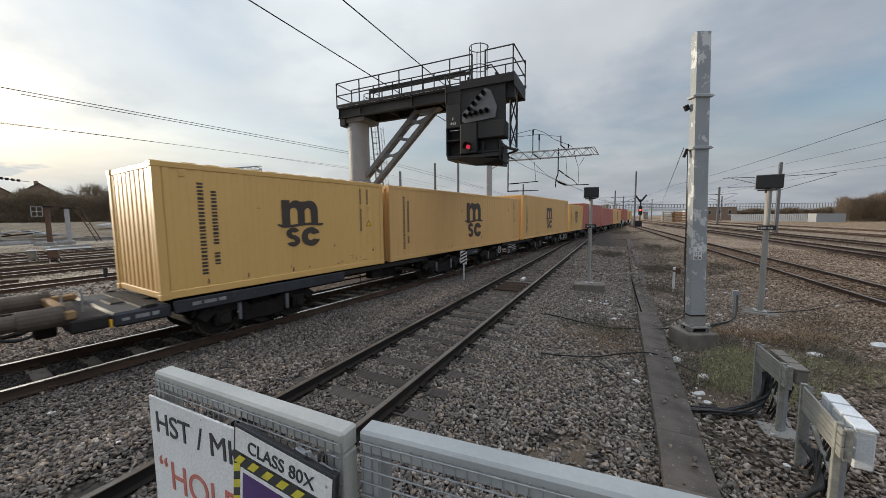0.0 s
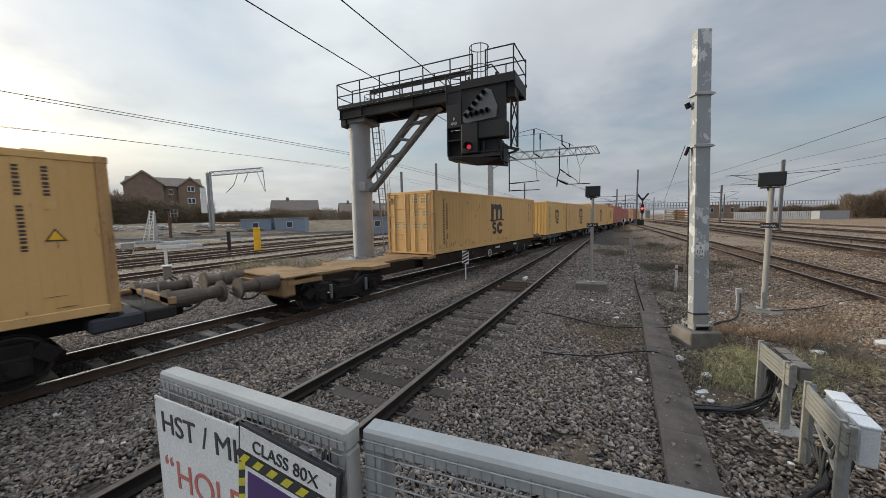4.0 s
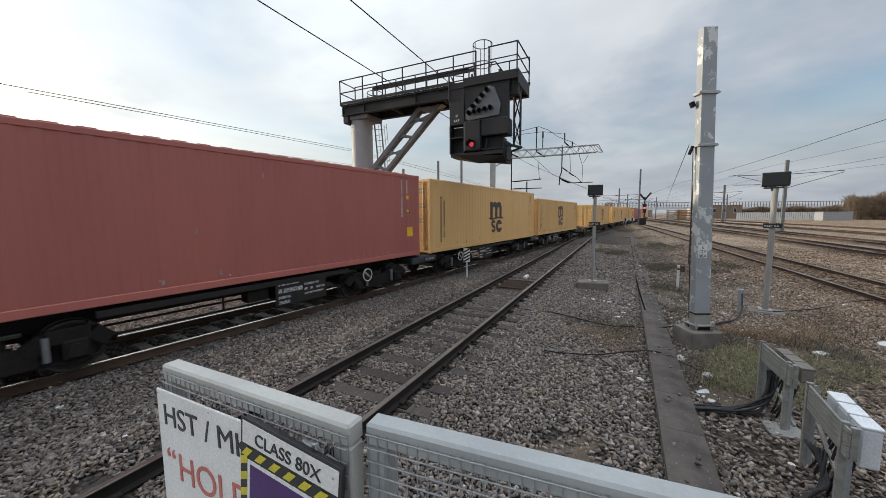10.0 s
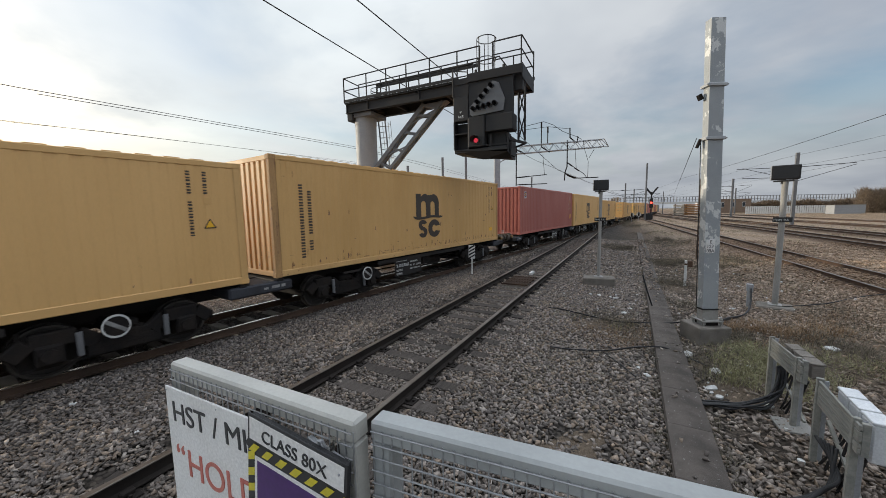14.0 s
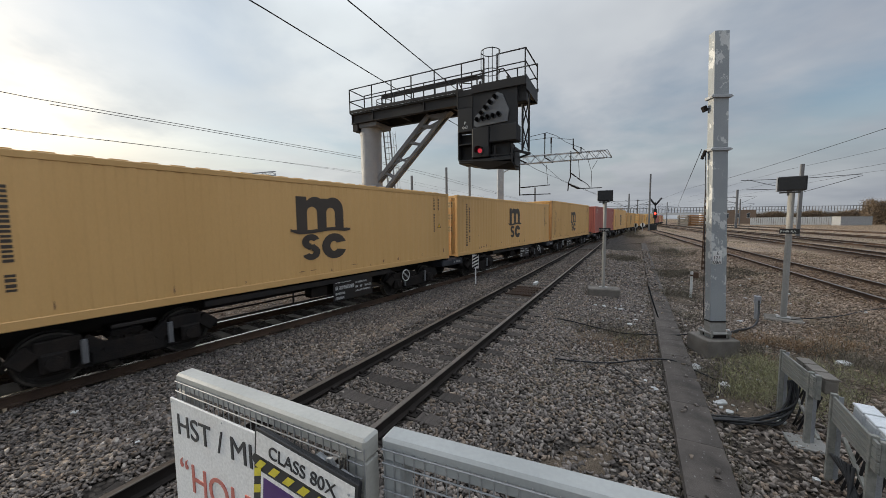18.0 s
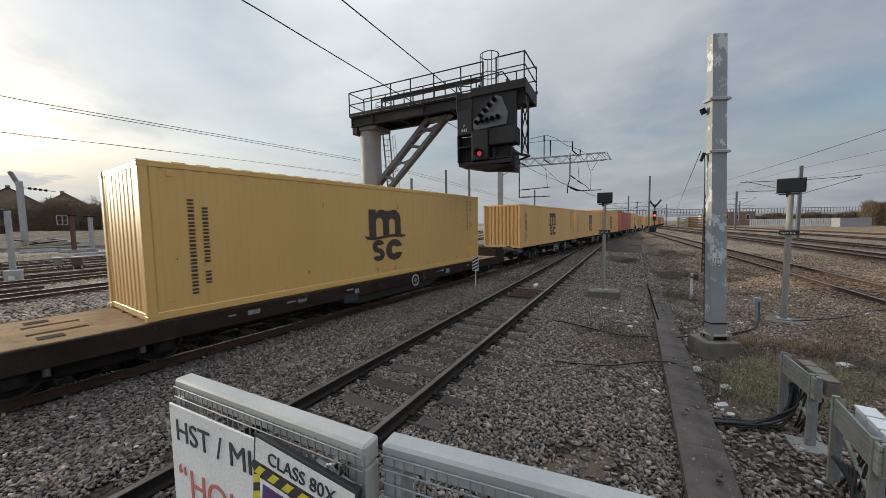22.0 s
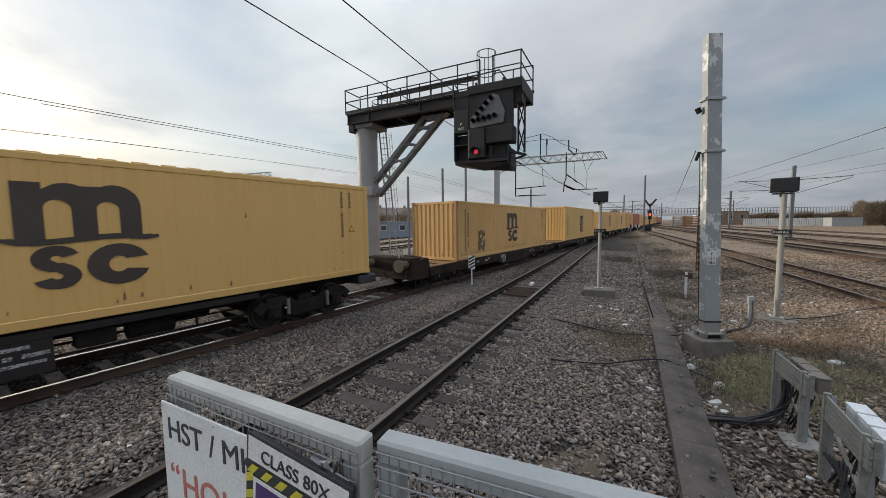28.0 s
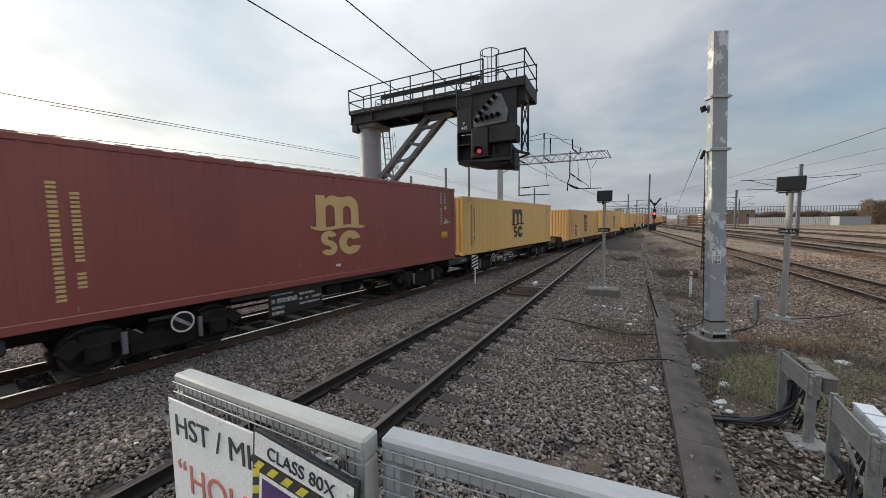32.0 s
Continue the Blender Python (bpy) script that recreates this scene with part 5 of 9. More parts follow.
def low_wagon(u, rear_end, front_end):
    """One half of a low-deck twin wagon: a long side sill with dirty print, a rusty slotted deck, a raised box at the outer end."""
    ob = thing("low_deck_wagon", "dirty grey low-deck container wagon with a rusty slotted deck", "wagon", "wagons of the train", "", track_pose(TRAIN_DEG, TRAIN_OFF, u))
    x0, x1, zd = -1.95, 14.15, 0.83
    for s in (-1, 1):
        part("side_sill", MB().box((x0, s * 1.26, 0.46), (x1, s * 1.18, zd - 0.01), 0.015), DARKRUST, ob, "dirty dark side sill")
        part("fish_belly", MB().add([(4.0, s * 1.22, 0.47), (9.0, s * 1.22, 0.47), (8.2, s * 1.22, 0.24), (4.8, s * 1.22, 0.24)] + [(4.0, s * 1.16, 0.47), (9.0, s * 1.16, 0.47), (8.2, s * 1.16, 0.24), (4.8, s * 1.16, 0.24)],
             [(0, 3, 2, 1), (4, 5, 6, 7), (0, 1, 5, 4), (1, 2, 6, 5), (2, 3, 7, 6), (3, 0, 4, 7)]), WAGON, ob)
    for y0, y1 in ((-1.18, -0.42), (-0.26, 0.26), (0.42, 1.18)):
        part("deck_plate", MB().box((x0 + 0.02, y0, zd - 0.06), (x1 - 0.02, y1, zd - 0.003), 0.005), DECK, ob, "rusty brown deck plate")
    for x in (-1.62, -0.3, 0.6, 3.0, 6.1, 9.2, 11.6, 12.6, 13.82):
        part("deck_bridge", MB().box((x - 0.30, -1.17, zd - 0.055), (x + 0.30, 1.17, zd + 0.001), 0.005), DECK, ob)
    for x in (-1.1, 13.3):
        for y in (-0.75, 0.75):
            part("stake_pocket", MB().box((x - 0.15, y - 0.12, zd - 0.002), (x + 0.15, y + 0.12, zd + 0.006)), BOGIE, ob)
    part("spine", MB().box((x0, -0.4, 0.42), (x1, 0.4, zd - 0.07), 0.02), WAGON, ob)
    bogie(ob, x0 + 1.3, 1.8, 0.365)
    bogie(ob, x1 - 1.3, 1.8, 0.365)
    brake_disc(ob, 4.78 if rear_end else 7.44, 0.56, -1.275, 3)
    pr = MB()
    rng = random.Random(int(-u))
    for x in (1.3, 1.7, 2.6, 2.9, 4.4, 4.7, 8.8, 9.1, 9.4, 11.0):
        pr.box((x, -1.2625, 0.60 + rng.uniform(-.05, .1)), (x + rng.uniform(.12, .3), -1.2605, 0.68 + rng.uniform(0, .08)))
    part("sill_print", pr, DIRTYW, ob, "faded grey print")["kind"] = "stuff"
    part("data_plate", MB().box((4.3, -1.272, 0.34), (4.8, -1.262, 0.56)), WAGONG, ob)
    for flag, sg, xe in ((rear_end, -1, x0), (front_end, 1, x1)):
        if flag:
            b = MB()
            b.add([(xe - sg * 0.10, -1.15, zd), (xe - sg * 0.10, 1.15, zd), (xe + sg * 0.02, 1.15, 1.18), (xe + sg * 0.02, -1.15, 1.18), (xe + sg * 1.0, -1.15, 1.1), (xe + sg * 1.0, 1.15, 1.1), (xe + sg * 1.0, -1.15, 0.44), (xe + sg * 1.0, 1.15, 0.44), (xe - sg * 0.10, -1.15, 0.40), (xe - sg * 0.10, 1.15, 0.40)],
                  [(0, 1, 2, 3), (3, 2, 5, 4), (4, 5, 7, 6), (6, 7, 9, 8), (8, 9, 1, 0), (0, 3, 4, 6, 8), (1, 9, 7, 5, 2)])
            part("end_box", b, DARKRUST, ob, "brown raised end box")
            part("end_step", MB().box((xe + sg * 0.42, -1.1, 1.10), (xe + sg * 0.98, 1.1, 1.235), 0.02), DARKRUST, ob, "raised brown top of the end box")
            part("end_flap", MB().beam((xe + sg * 0.06, -0.9, 1.2), (xe + sg * 0.44, -0.2, 1.26), 0.12, 0.02), DARKRUST, ob, "bent brown flap")
            part("ladder_step", MB().line([(xe + sg * 0.55, -1.17, 0.46), (xe + sg * 0.55, -1.2, 0.2), (xe + sg * 0.85, -1.2, 0.2), (xe + sg * 0.85, -1.17, 0.46)], 0.018, 6), BOGIE, ob)
            part("end_rail", MB().line([(xe + sg * 0.75, -0.5, 1.1), (xe + sg * 0.75, -0.5, 1.5), (xe + sg * 0.95, -0.5, 1.55), (xe + sg * 0.95, -0.5, 1.1)], 0.02, 6), GALV, ob)
            for y in (-0.85, 0.85):
                part("buffer", MB().tube((xe + sg * 0.9, y, 0.98), (xe + sg * 1.35, y, 0.98), 0.16, 16).tube((xe + sg * 1.34, y, 0.98), (xe + sg * 1.4, y, 0.98), 0.235, 18), BUFFER, ob)
            hose(ob, [(xe + sg * 1.0, -0.3, 0.8), (xe + sg * 1.3, -0.3, 0.3), (xe + sg * 1.6, -0.3, 0.8)])
        else:
            part("inner_gangway", MB().box((xe, -0.3, 0.5), (xe + sg * 0.6, 0.3, 0.72), 0.03), WAGON, ob)
    return ob


Y20, Y40, HC = 6.058, 12.192, 2.896
STD = 2.591
YL = "yellow shipping container with dark emblem on its side"
TRAIN = [
    # ahead of the set
    container(93.2, Y40, STD, 1.02, YEL, YL), container(80.3, Y40, HC, 1.02, RED, "brick-red shipping container on a flat wagon", mark=""),
    container(67.3, Y40, STD, 1.02, YEL, YL), container(54.3, Y40, STD, 1.02, RED, "brick-red shipping container on a flat wagon", mark=""),
    container(41.3, Y40, HC, 1.02, RED, "brick-red shipping container on a flat wagon", mark=""),
    container(34.6, Y20, STD, 1.02, YEL2, "short bright yellow shipping container with dark emblem"),
    container(21.65, Y40, HC, 1.02, YEL, YL), container(8.82, Y40, STD, 1.02, YEL, "pale yellow shipping container with dark emblem and grazed side"),
    container(2.46, Y20, STD, 1.02, YEL2, "short yellow shipping container with ribbed end and dark emblem"),
    container(-12.74, Y40, STD, 1.02, YELW, "weathered yellow shipping container with rusty door end", rear="doors", rusty=True),
    container(-34.39, Y40, STD, 1.02, YELW, "weathered yellow shipping container with a rusted corner post", rusty=True),
    container(-47.35, Y40, HC, 1.02, YEL, "tall yellow shipping container with doors at its rear end", rear="doors", sign="yellow"),
    container(-60.23, Y40, HC, 1.05, RED, "plain brick-red shipping container with a small square emblem", mark="", sign="badge"),
    container(-75.53, Y40, HC, 1.02, YELW, "tall yellow shipping container with rust along its bottom rail", rusty=True, sign="yellow"),
    container(-88.35, Y40, STD, 1.02, YEL, "yellow shipping container with doors at its rear end", rear="doors"),
    container(-101.21, Y40, STD, 1.02, YEL, "yellow shipping container with ribbed end and dark emblem"),
    container(-118.51, Y40, HC, 0.835, YEL2, "tall clean yellow shipping container on a low wagon", sign="yellow"),
    container(-135.91, Y40, STD, 0.835, YELW, "rust-stained yellow shipping container with a brushed-out patch", rusty=True, sign="patch"),
    container(-153.18, Y40, STD, 1.02, YEL2, "yellow shipping container with ribbed end and dark emblem"),
    container(-166.02, Y40, HC, 0.97, MAROON, "maroon shipping container with straw-coloured emblem", mark="straw", sign="caution"),
]
for u, rg, fg in ((93.2, 0, 0), (80.3, 0, 0), (67.3, 0, 0), (54.3, 0, 0), (41.3, 0, 0), (28.2, 1, 0), (15.0, 0, 0), (2.2, 1, 0)):
    TRAIN.append(platform_wagon(u, rg, fg, sill=u == 2.2))
TRAIN.append(spine_wagon(-12.74, -6.4, 12.9))
for u, rg, fg in ((-34.39, 0, 1), (-47.35, 0, 0), (-60.23, 1, 0), (-75.53, 0, 1), (-88.35, 0, 0), (-101.21, 1, 0), (-153.18, 0, 0), (-166.02, 0, 0)):
    TRAIN.append(platform_wagon(u, rg, fg, *((9.95, 6.95) if u == -88.35 else (9.45, 6.5) if u in (-60.23, -101.21) else (2.24, 4.2) if u == -47.35 else (2.50, 4.2) if u == -166.02 else (2.87, 4.2))))
TRAIN.append(low_wagon(-118.51, False, True))
TRAIN.append(low_wagon(-135.91, True, False))


def run(t):
    """How far the train has rolled on by t seconds; it slows all the while."""
    return 6.139 * t - 0.0309 * t * t + 3.7e-5 * t ** 3


# ---- the signal gantry ----
def make_gantry():
    g = thing("signal_gantry", "dark steel cantilever signal gantry on a pale grey tubular column", "signal gantry", "", "", pose(-4.25, 17.5, 0, 0, 0, -25))
    part("column", MB().tube((0.16, 0, -0.3), (0.16, 0, 7.05), 0.51, 32), COLUMN, g, "pale grey tubular column", smooth=False)
    for z0, z1 in ((6.75, 7.06), (3.75, 4.4)):
        part("column_collar", MB().tube((0.16, 0, z0), (0.16, 0, z1), 0.525, 32), COLUMN, g)
    part("base_flange", MB().tube((0.16, 0, 0.55), (0.16, 0, 0.62), 0.72, 24), COLUMN, g)
    part("plinth", MB().box((-0.9, -1.0, -0.6), (1.5, 1.0, 0.55), 0.05), CONC, g, "concrete plinth")
    gus = MB()
    for i in range(8):
        a = i * math.pi / 4
        gus.beam((0.16 + 0.50 * math.cos(a), 0.50 * math.sin(a), 0.64), (0.16 + 0.7 * math.cos(a), 0.7 * math.sin(a), 0.64), 0.03, 0.06)
        gus.tube((0.16 + 0.63 * math.cos(a + .3), 0.63 * math.sin(a + .3), 0.6), (0.16 + 0.63 * math.cos(a + .3), 0.63 * math.sin(a + .3), 0.72), 0.025, 6)
    part("holding_bolts", gus, GALV, g)
    # two deep main beams with flanges and stiffeners
    for y in (-0.62, 0.62):
        b = MB()
        b.box((-0.45, y - 0.012, 7.29), (8.12, y + 0.012, 7.68))
        b.box((-0.45, y - 0.11, 7.26), (8.12, y + 0.11, 7.29))
        b.box((-0.45, y - 0.11, 7.68), (8.12, y + 0.11, 7.71))
        for x in (-0.40, 0.85, 3.6, 8.07):
            b.box((x - 0.01, y - 0.10, 7.29), (x + 0.01, y + 0.10, 7.68))
        part("main_beam", b, BLACKST, g, "dark plate girder")
    for x in (-0.4, 0.9, 2.2, 3.5, 4.8, 6.1, 7.4, 8.05):
        part("cross_beam", cached(("crossbeam",), lambda: MB().box((-0.06, -0.6, 7.32), (0.06, 0.6, 7.5)).mesh("cross_beam", BLACKST)), None, g, m=Matrix.Translation((x, 0, 0)))
    part("bearing_plate", MB().box((-0.1, -0.58, 7.06), (0.95, 0.62, 7.258), 0.02), GANTG, g)
    part("bearing_block", MB().box((-0.42, -0.66, 6.92), (-0.105, 0.66, 7.258), 0.02), BLACKST, g)
    for i in range(43):
        part("deck_plank", cached(("plank",), lambda: MB().box((0, -0.75, 7.725), (0.185, 0.75, 7.755)).mesh("deck_plank", BLACKST)), None, g, m=Matrix.Translation((-0.5 + i * 0.2, 0, 0)))
    part("toe_board", MB().box((-0.5, -0.76, 7.76), (5.4, -0.745, 7.88)).box((-0.5, 0.745, 7.76), (8.17, 0.76, 7.88)), BLACKST, g)
    # railings
    xs = [-0.48, 0.85, 1.95, 3.0, 4.15, 5.4, 6.36]
    for y, ends, top in ((-0.74, xs, 8.86), (0.36, xs[:6] + [5.9], 8.92), (0.74, [6.4, 7.3, 8.12], 8.86), (-0.30, [1.1, 1.8, 2.85, 3.95, 5.0, 5.9], 8.44)):
        for x in ends:
            part("stanchion", cached(("stan", top), lambda: MB().box((-0.022, -0.022, 7.74), (0.022, 0.022, top), 0.004).mesh("stanchion", BLACKST)), None, g, m=Matrix.Translation((x, y, 0)))
        for z in ((8.30, top) if top > 8.5 else (top,)):
            part("handrail", MB().tube((ends[0], y, z), (ends[-1], y, z), 0.026, 8), BLACKST, g)
    for z in (8.30, 8.86):
        part("handrail", MB().tube((-0.48, -0.74, z), (-0.48, 0.36, z), 0.026, 8), BLACKST, g)
    part("cable_tray", MB().box((0.6, 0.40, 8.62), (5.9, 0.50, 8.74)), BLACKST, g)
    part("end_plate", MB().box((8.125, -1.2, 7.27), (8.14, 0.74, 7.76)), BLACKST, g)
    part("front_beam", MB().box((6.05, -1.24, 7.42), (8.12, -1.165, 7.72)), BLACKST, g)
    # hoops over the top of the ladder
    for z in (8.12, 8.34):
        part("ladder_hoop", MB().line([(0.95 + 0.36 * math.cos(radians(a)), 0.05 + 0.36 * math.sin(radians(a)), z) for a in range(-180, 181, 20)], 0.017, 5), BLACKST, g, "dark safety hoop")
    for a in (-150, -60, 30, 120):
        part("hoop_strap", MB().tube((0.95 + 0.36 * math.cos(radians(a)), 0.05 + 0.36 * math.sin(radians(a)), 7.76), (0.95 + 0.36 * math.cos(radians(a)), 0.05 + 0.36 * math.sin(radians(a)), 8.35), 0.015, 5), BLACKST, g)
    # the front cage round the signal
    for x in (7.05, 8.10):
        for z in (8.68,):
            part("stanchion", MB().box((x - 0.022, -1.25, 7.7), (x + 0.022, -1.205, z), 0.004), BLACKST, g)
    part("handrail", MB().line([(5.42, -0.6, 7.8), (5.42, -1.25, 8.05), (6.4, -1.25, 8.07), (7.3, -1.25, 8.10), (7.5, -0.6, 7.82)], 0.026, 8).line([(7.05, -1.23, 8.66), (8.12, -1.23, 8.66), (8.12, 0.74, 8.74)], 0.026, 8).line([(7.05, -1.23, 8.2), (8.12, -1.23, 8.2), (8.12, 0.74, 8.2)], 0.022, 8), BLACKST, g)
    for z in (9.28, 8.50):
        part("ladder_hoop", MB().line([(6.46 + 0.38 * math.cos(radians(a)), -0.25 + 0.38 * math.sin(radians(a)), z) for a in range(-180, 181, 20)], 0.018, 5), BLACKST, g, "dark safety hoop")
    for a in (-170, -120, -60, -10, 60, 120):
        px, py = 6.46 + 0.38 * math.cos(radians(a)), -0.25 + 0.38 * math.sin(radians(a))
        part("hoop_strap", MB().tube((px, py, 7.76), (px, py, 9.30), 0.016, 5), BLACKST, g)
    # ladder behind the column
    for x in (0.85, 1.25):
        part("ladder_stile", MB().beam((x, 0.9, 0.2), (x - 0.55, 0.78, 7.74), 0.05, 0.06), GALV, g)
    rg = MB()
    for i in range(26):
        t = i / 26
        rg.tube((0.84 - 0.54 * t, 0.9 - 0.12 * t, 0.4 + 7.3 * t), (1.24 - 0.54 * t, 0.9 - 0.12 * t, 0.4 + 7.3 * t), 0.014, 5)
    part("ladder_rungs", rg, GALV, g)
    lh = MB()
    for i in range(9):
        t = 0.3 + i * 0.075
        c = Vector((1.04 - 0.54 * t, 0.9 - 0.12 * t, 0.4 + 7.3 * t))
        lh.line([c + Vector((0.36 * math.cos(radians(a)), 0.05 + 0.5 * math.sin(radians(a)), 0)) for a in range(0, 181, 30)], 0.012, 4)
    for dx, dy in ((-0.25, 0.4), (0.0, 0.55), (0.25, 0.4)):
        lh.tube((1.04 - 0.54 * 0.3 + dx, 0.87 + dy, 0.4 + 7.3 * 0.3), (1.04 - 0.54 * 0.93 + dx, 0.79 + dy, 0.4 + 7.3 * 0.93), 0.012, 4)
    part("ladder_cage", lh, GALV, g)
    # raking strut from the column to the beams, two channels with battens
    for y in (-0.13, 0.13):
        part("strut_chord", MB().beam((0.31, y, 4.28), (3.53, y, 7.285), 0.10, 0.20, ch=0.01), GANTG, g, "grey channel of the raking strut")
        part("strut_chord", MB().beam((0.80, y, 3.86), (4.45, y, 7.26), 0.10, 0.16, ch=0.01), GANTG, g, "grey channel of the raking strut")
    for t in (0.0, 0.22, 0.43, 0.64, 0.85):
        a = Vector((0.31, 0, 4.28)).lerp(Vector((3.53, 0, 7.285)), t)
        c = Vector((0.80, 0, 3.86)).lerp(Vector((4.45, 0, 7.26)), t)
        for y in (-0.13, 0.13):
            part("strut_batten", MB().beam((a.x, y, a.z), (c.x, y, c.z), 0.07, 0.10), GANTG, g)
    for t in (0.3, 0.72):
        a = Vector((0.31, 0, 4.28)).lerp(Vector((3.53, 0, 7.285)), t)
        c = Vector((0.80, 0, 3.86)).lerp(Vector((4.45, 0, 7.26)), t + 0.2)
        part("strut_batten", MB().beam((a.x, -0.13, a.z), (c.x, -0.13, c.z), 0.05, 0.06), GANTG, g)
    part("strut_head", MB().add([(3.4, -0.20, 7.258), (4.65, -0.20, 7.258), (4.15, -0.20, 7.01), (3.5, -0.20, 7.16), (3.4, 0.20, 7.258), (4.65, 0.20, 7.258), (4.15, 0.20, 7.01), (3.5, 0.20, 7.16)],
         [(0, 3, 2, 1), (4, 5, 6, 7), (0, 1, 5, 4), (1, 2, 6, 5), (2, 3, 7, 6), (3, 0, 4, 7)]), GANTG, g)
    part("strut_foot", MB().box((0.2, -0.48, 3.85), (0.75, 0.48, 4.3), 0.03), COLUMN, g)
    # the hanging frame on the far side of the signal
    hf = MB()
    for x in (7.86, 8.10):
        hf.beam((x, -0.6, 5.15), (x, -0.6, 7.28), 0.06, 0.06)
    for z0, z1 in ((5.2, 6.1), (6.1, 7.0)):
        hf.beam((7.86, -0.6, z0), (8.10, -0.6, z1), 0.04, 0.04)
        hf.beam((8.10, -0.6, z0), (7.86, -0.6, z1), 0.04, 0.04)
    hf.beam((7.55, -1.0, 5.2), (8.15, -0.6, 5.05), 0.10, 0.08)
    hf.beam((7.6, -0.2, 5.0), (8.15, -0.6, 5.05), 0.06, 0.06)
    hf.box((7.62, -0.95, 4.62), (7.68, -0.30, 5.3))
    part("hanging_frame", hf, BLACKST, g)
    part("maintenance_floor", MB().add([(5.42, -1.2, 4.93), (7.62, -1.2, 4.72), (7.62, -0.1, 4.72), (5.42, -0.1, 4.93), (5.6, -1.05, 4.86), (6.6, -1.0, 4.52), (7.62, -0.7, 4.52), (7.62, -0.1, 4.52), (5.6, -0.1, 4.80)],
         [(0, 1, 2, 3), (0, 4, 5, 1), (1, 5, 6), (1, 6, 7, 2), (4, 8, 7, 6, 5), (0, 3, 8, 4), (3, 2, 7, 8)]), BLACKST, g)
    part("floor_frame", MB().box((6.9, -1.12, 4.70), (6.96, -1.06, 5.4)).box((7.56, -1.12, 4.70), (7.62, -1.06, 5.4)).box((6.72, -1.12, 5.0), (7.62, -1.06, 5.06)), BLACKST, g)
    return g


gantry = make_gantry()
GM = gantry.matrix_basis


def make_signal_head():
    s = thing("colour_light_signal", "black signal head showing red, with a junction indicator above", "railway signal", "", "", GM)
    part("backboard", MB().box((6.05, -1.16, 5.55), (7.80, -1.02, 7.56), 0.01), SIGBOX, s)
    part("left_case", MB().box((5.42, -1.20, 6.02), (6.05, -0.80, 6.95), 0.02), SIGBOX, s)
    part("open_case", MB().box((5.42, -0.86, 4.95), (6.05, -0.80, 6.0), 0.01).box((5.42, -1.2, 4.95), (5.46, -0.86, 6.02)).box((5.42, -1.2, 5.52), (6.05, -0.86, 5.56)).box((6.01, -1.2, 4.95), (6.05, -0.86, 6.02)), SIGBOX, s, "open-fronted black case")
    part("cage_side", MB().line([(5.42, -1.2, 6.95), (5.42, -1.2, 8.05)], 0.03, 6).line([(5.42, -1.2, 7.95), (6.05, -1.2, 7.8)], 0.02, 6).line([(5.42, -1.2, 7.4), (6.05, -1.2, 7.4)], 0.02, 6).box((5.42, -1.19, 6.95), (6.05, -1.17, 7.62)), BLACKST, s)
    # indicator board: a five-cornered grey plate with six hooded lamps
    plate = [(6.12, 6.22), (6.22, 6.14), (7.44, 6.22), (7.50, 6.62), (7.26, 7.22), (7.04, 7.32), (6.12, 6.50)]
    part("indicator_board", MB().prism(plate, 0, 0.05, Matrix.Translation((0, -1.165, 0)) @ FACE), SIGPANEL, s, "grey junction indicator board")
    hood = MB().strip([(0.085 * math.cos(radians(a)), 0.085 * math.sin(radians(a))) for a in range(-20, 201, 20)],
                      [(0.075 * math.cos(radians(a)), 0.075 * math.sin(radians(a))) for a in range(-20, 201, 20)], 0, 0.22).mesh("lamp_hood", SIGBOX)
    lens = MB().tube((0, 0, 0), (0, 0, 0.02), 0.075, 16).mesh("lens", LENS)
    for x, z in ((6.30, 6.38), (6.47, 6.60), (6.64, 6.78), (6.82, 6.95), (7.01, 7.12), (6.52, 6.40), (6.73, 6.42), (6.94, 6.44), (7.15, 6.47)):
        m = Matrix.Translation((x, -1.215, z)) @ FACE
        h = part("lamp_hood", hood, None, s, m=m)
        part("lens", lens, None, h)
    part("lower_case", MB().box((6.05, -1.26, 4.98), (6.72, -0.70, 6.12), 0.03), SIGBOX, s, "black lamp case")
    part("right_case", MB().box((6.74, -1.22, 5.50), (7.80, -0.60, 6.12), 0.03), SIGBOX, s)
    part("rear_case", MB().box((6.74, -0.95, 4.95), (7.5, -0.3, 5.52), 0.03), SIGBOX, s)
    part("lamp_ring", MB().strip([(0.16 * math.cos(radians(a)), 0.16 * math.sin(radians(a))) for a in range(0, 361, 15)],
                                 [(0.11 * math.cos(radians(a)), 0.11 * math.sin(radians(a))) for a in range(0, 361, 15)], 0, 0.05), SIGBOX, s, m=Matrix.Translation((6.38, -1.261, 5.22)) @ FACE)
    part("red_lamp", MB().tube((0, 0, 0), (0, 0, 0.03), 0.085, 20), REDLAMP, s, "lit red lamp", m=Matrix.Translation((6.38, -1.262, 5.22)) @ FACE)
    part("lamp_hood", MB().strip([(0.17 * math.cos(radians(a)), 0.17 * math.sin(radians(a))) for a in range(40, 201, 20)],
                                 [(0.155 * math.cos(radians(a)), 0.155 * math.sin(radians(a))) for a in range(40, 201, 20)], 0, 0.25), SIGBOX, s, m=Matrix.Translation((6.38, -1.262, 5.22)) @ FACE)
    lettering("plate_print", "P", 0.17, PALE, s, pose(5.69, -1.203, 6.30, 90), "white lettering")
    lettering("plate_print", "443", 0.17, PALE, s, pose(5.60, -1.203, 6.13, 90), "white lettering")
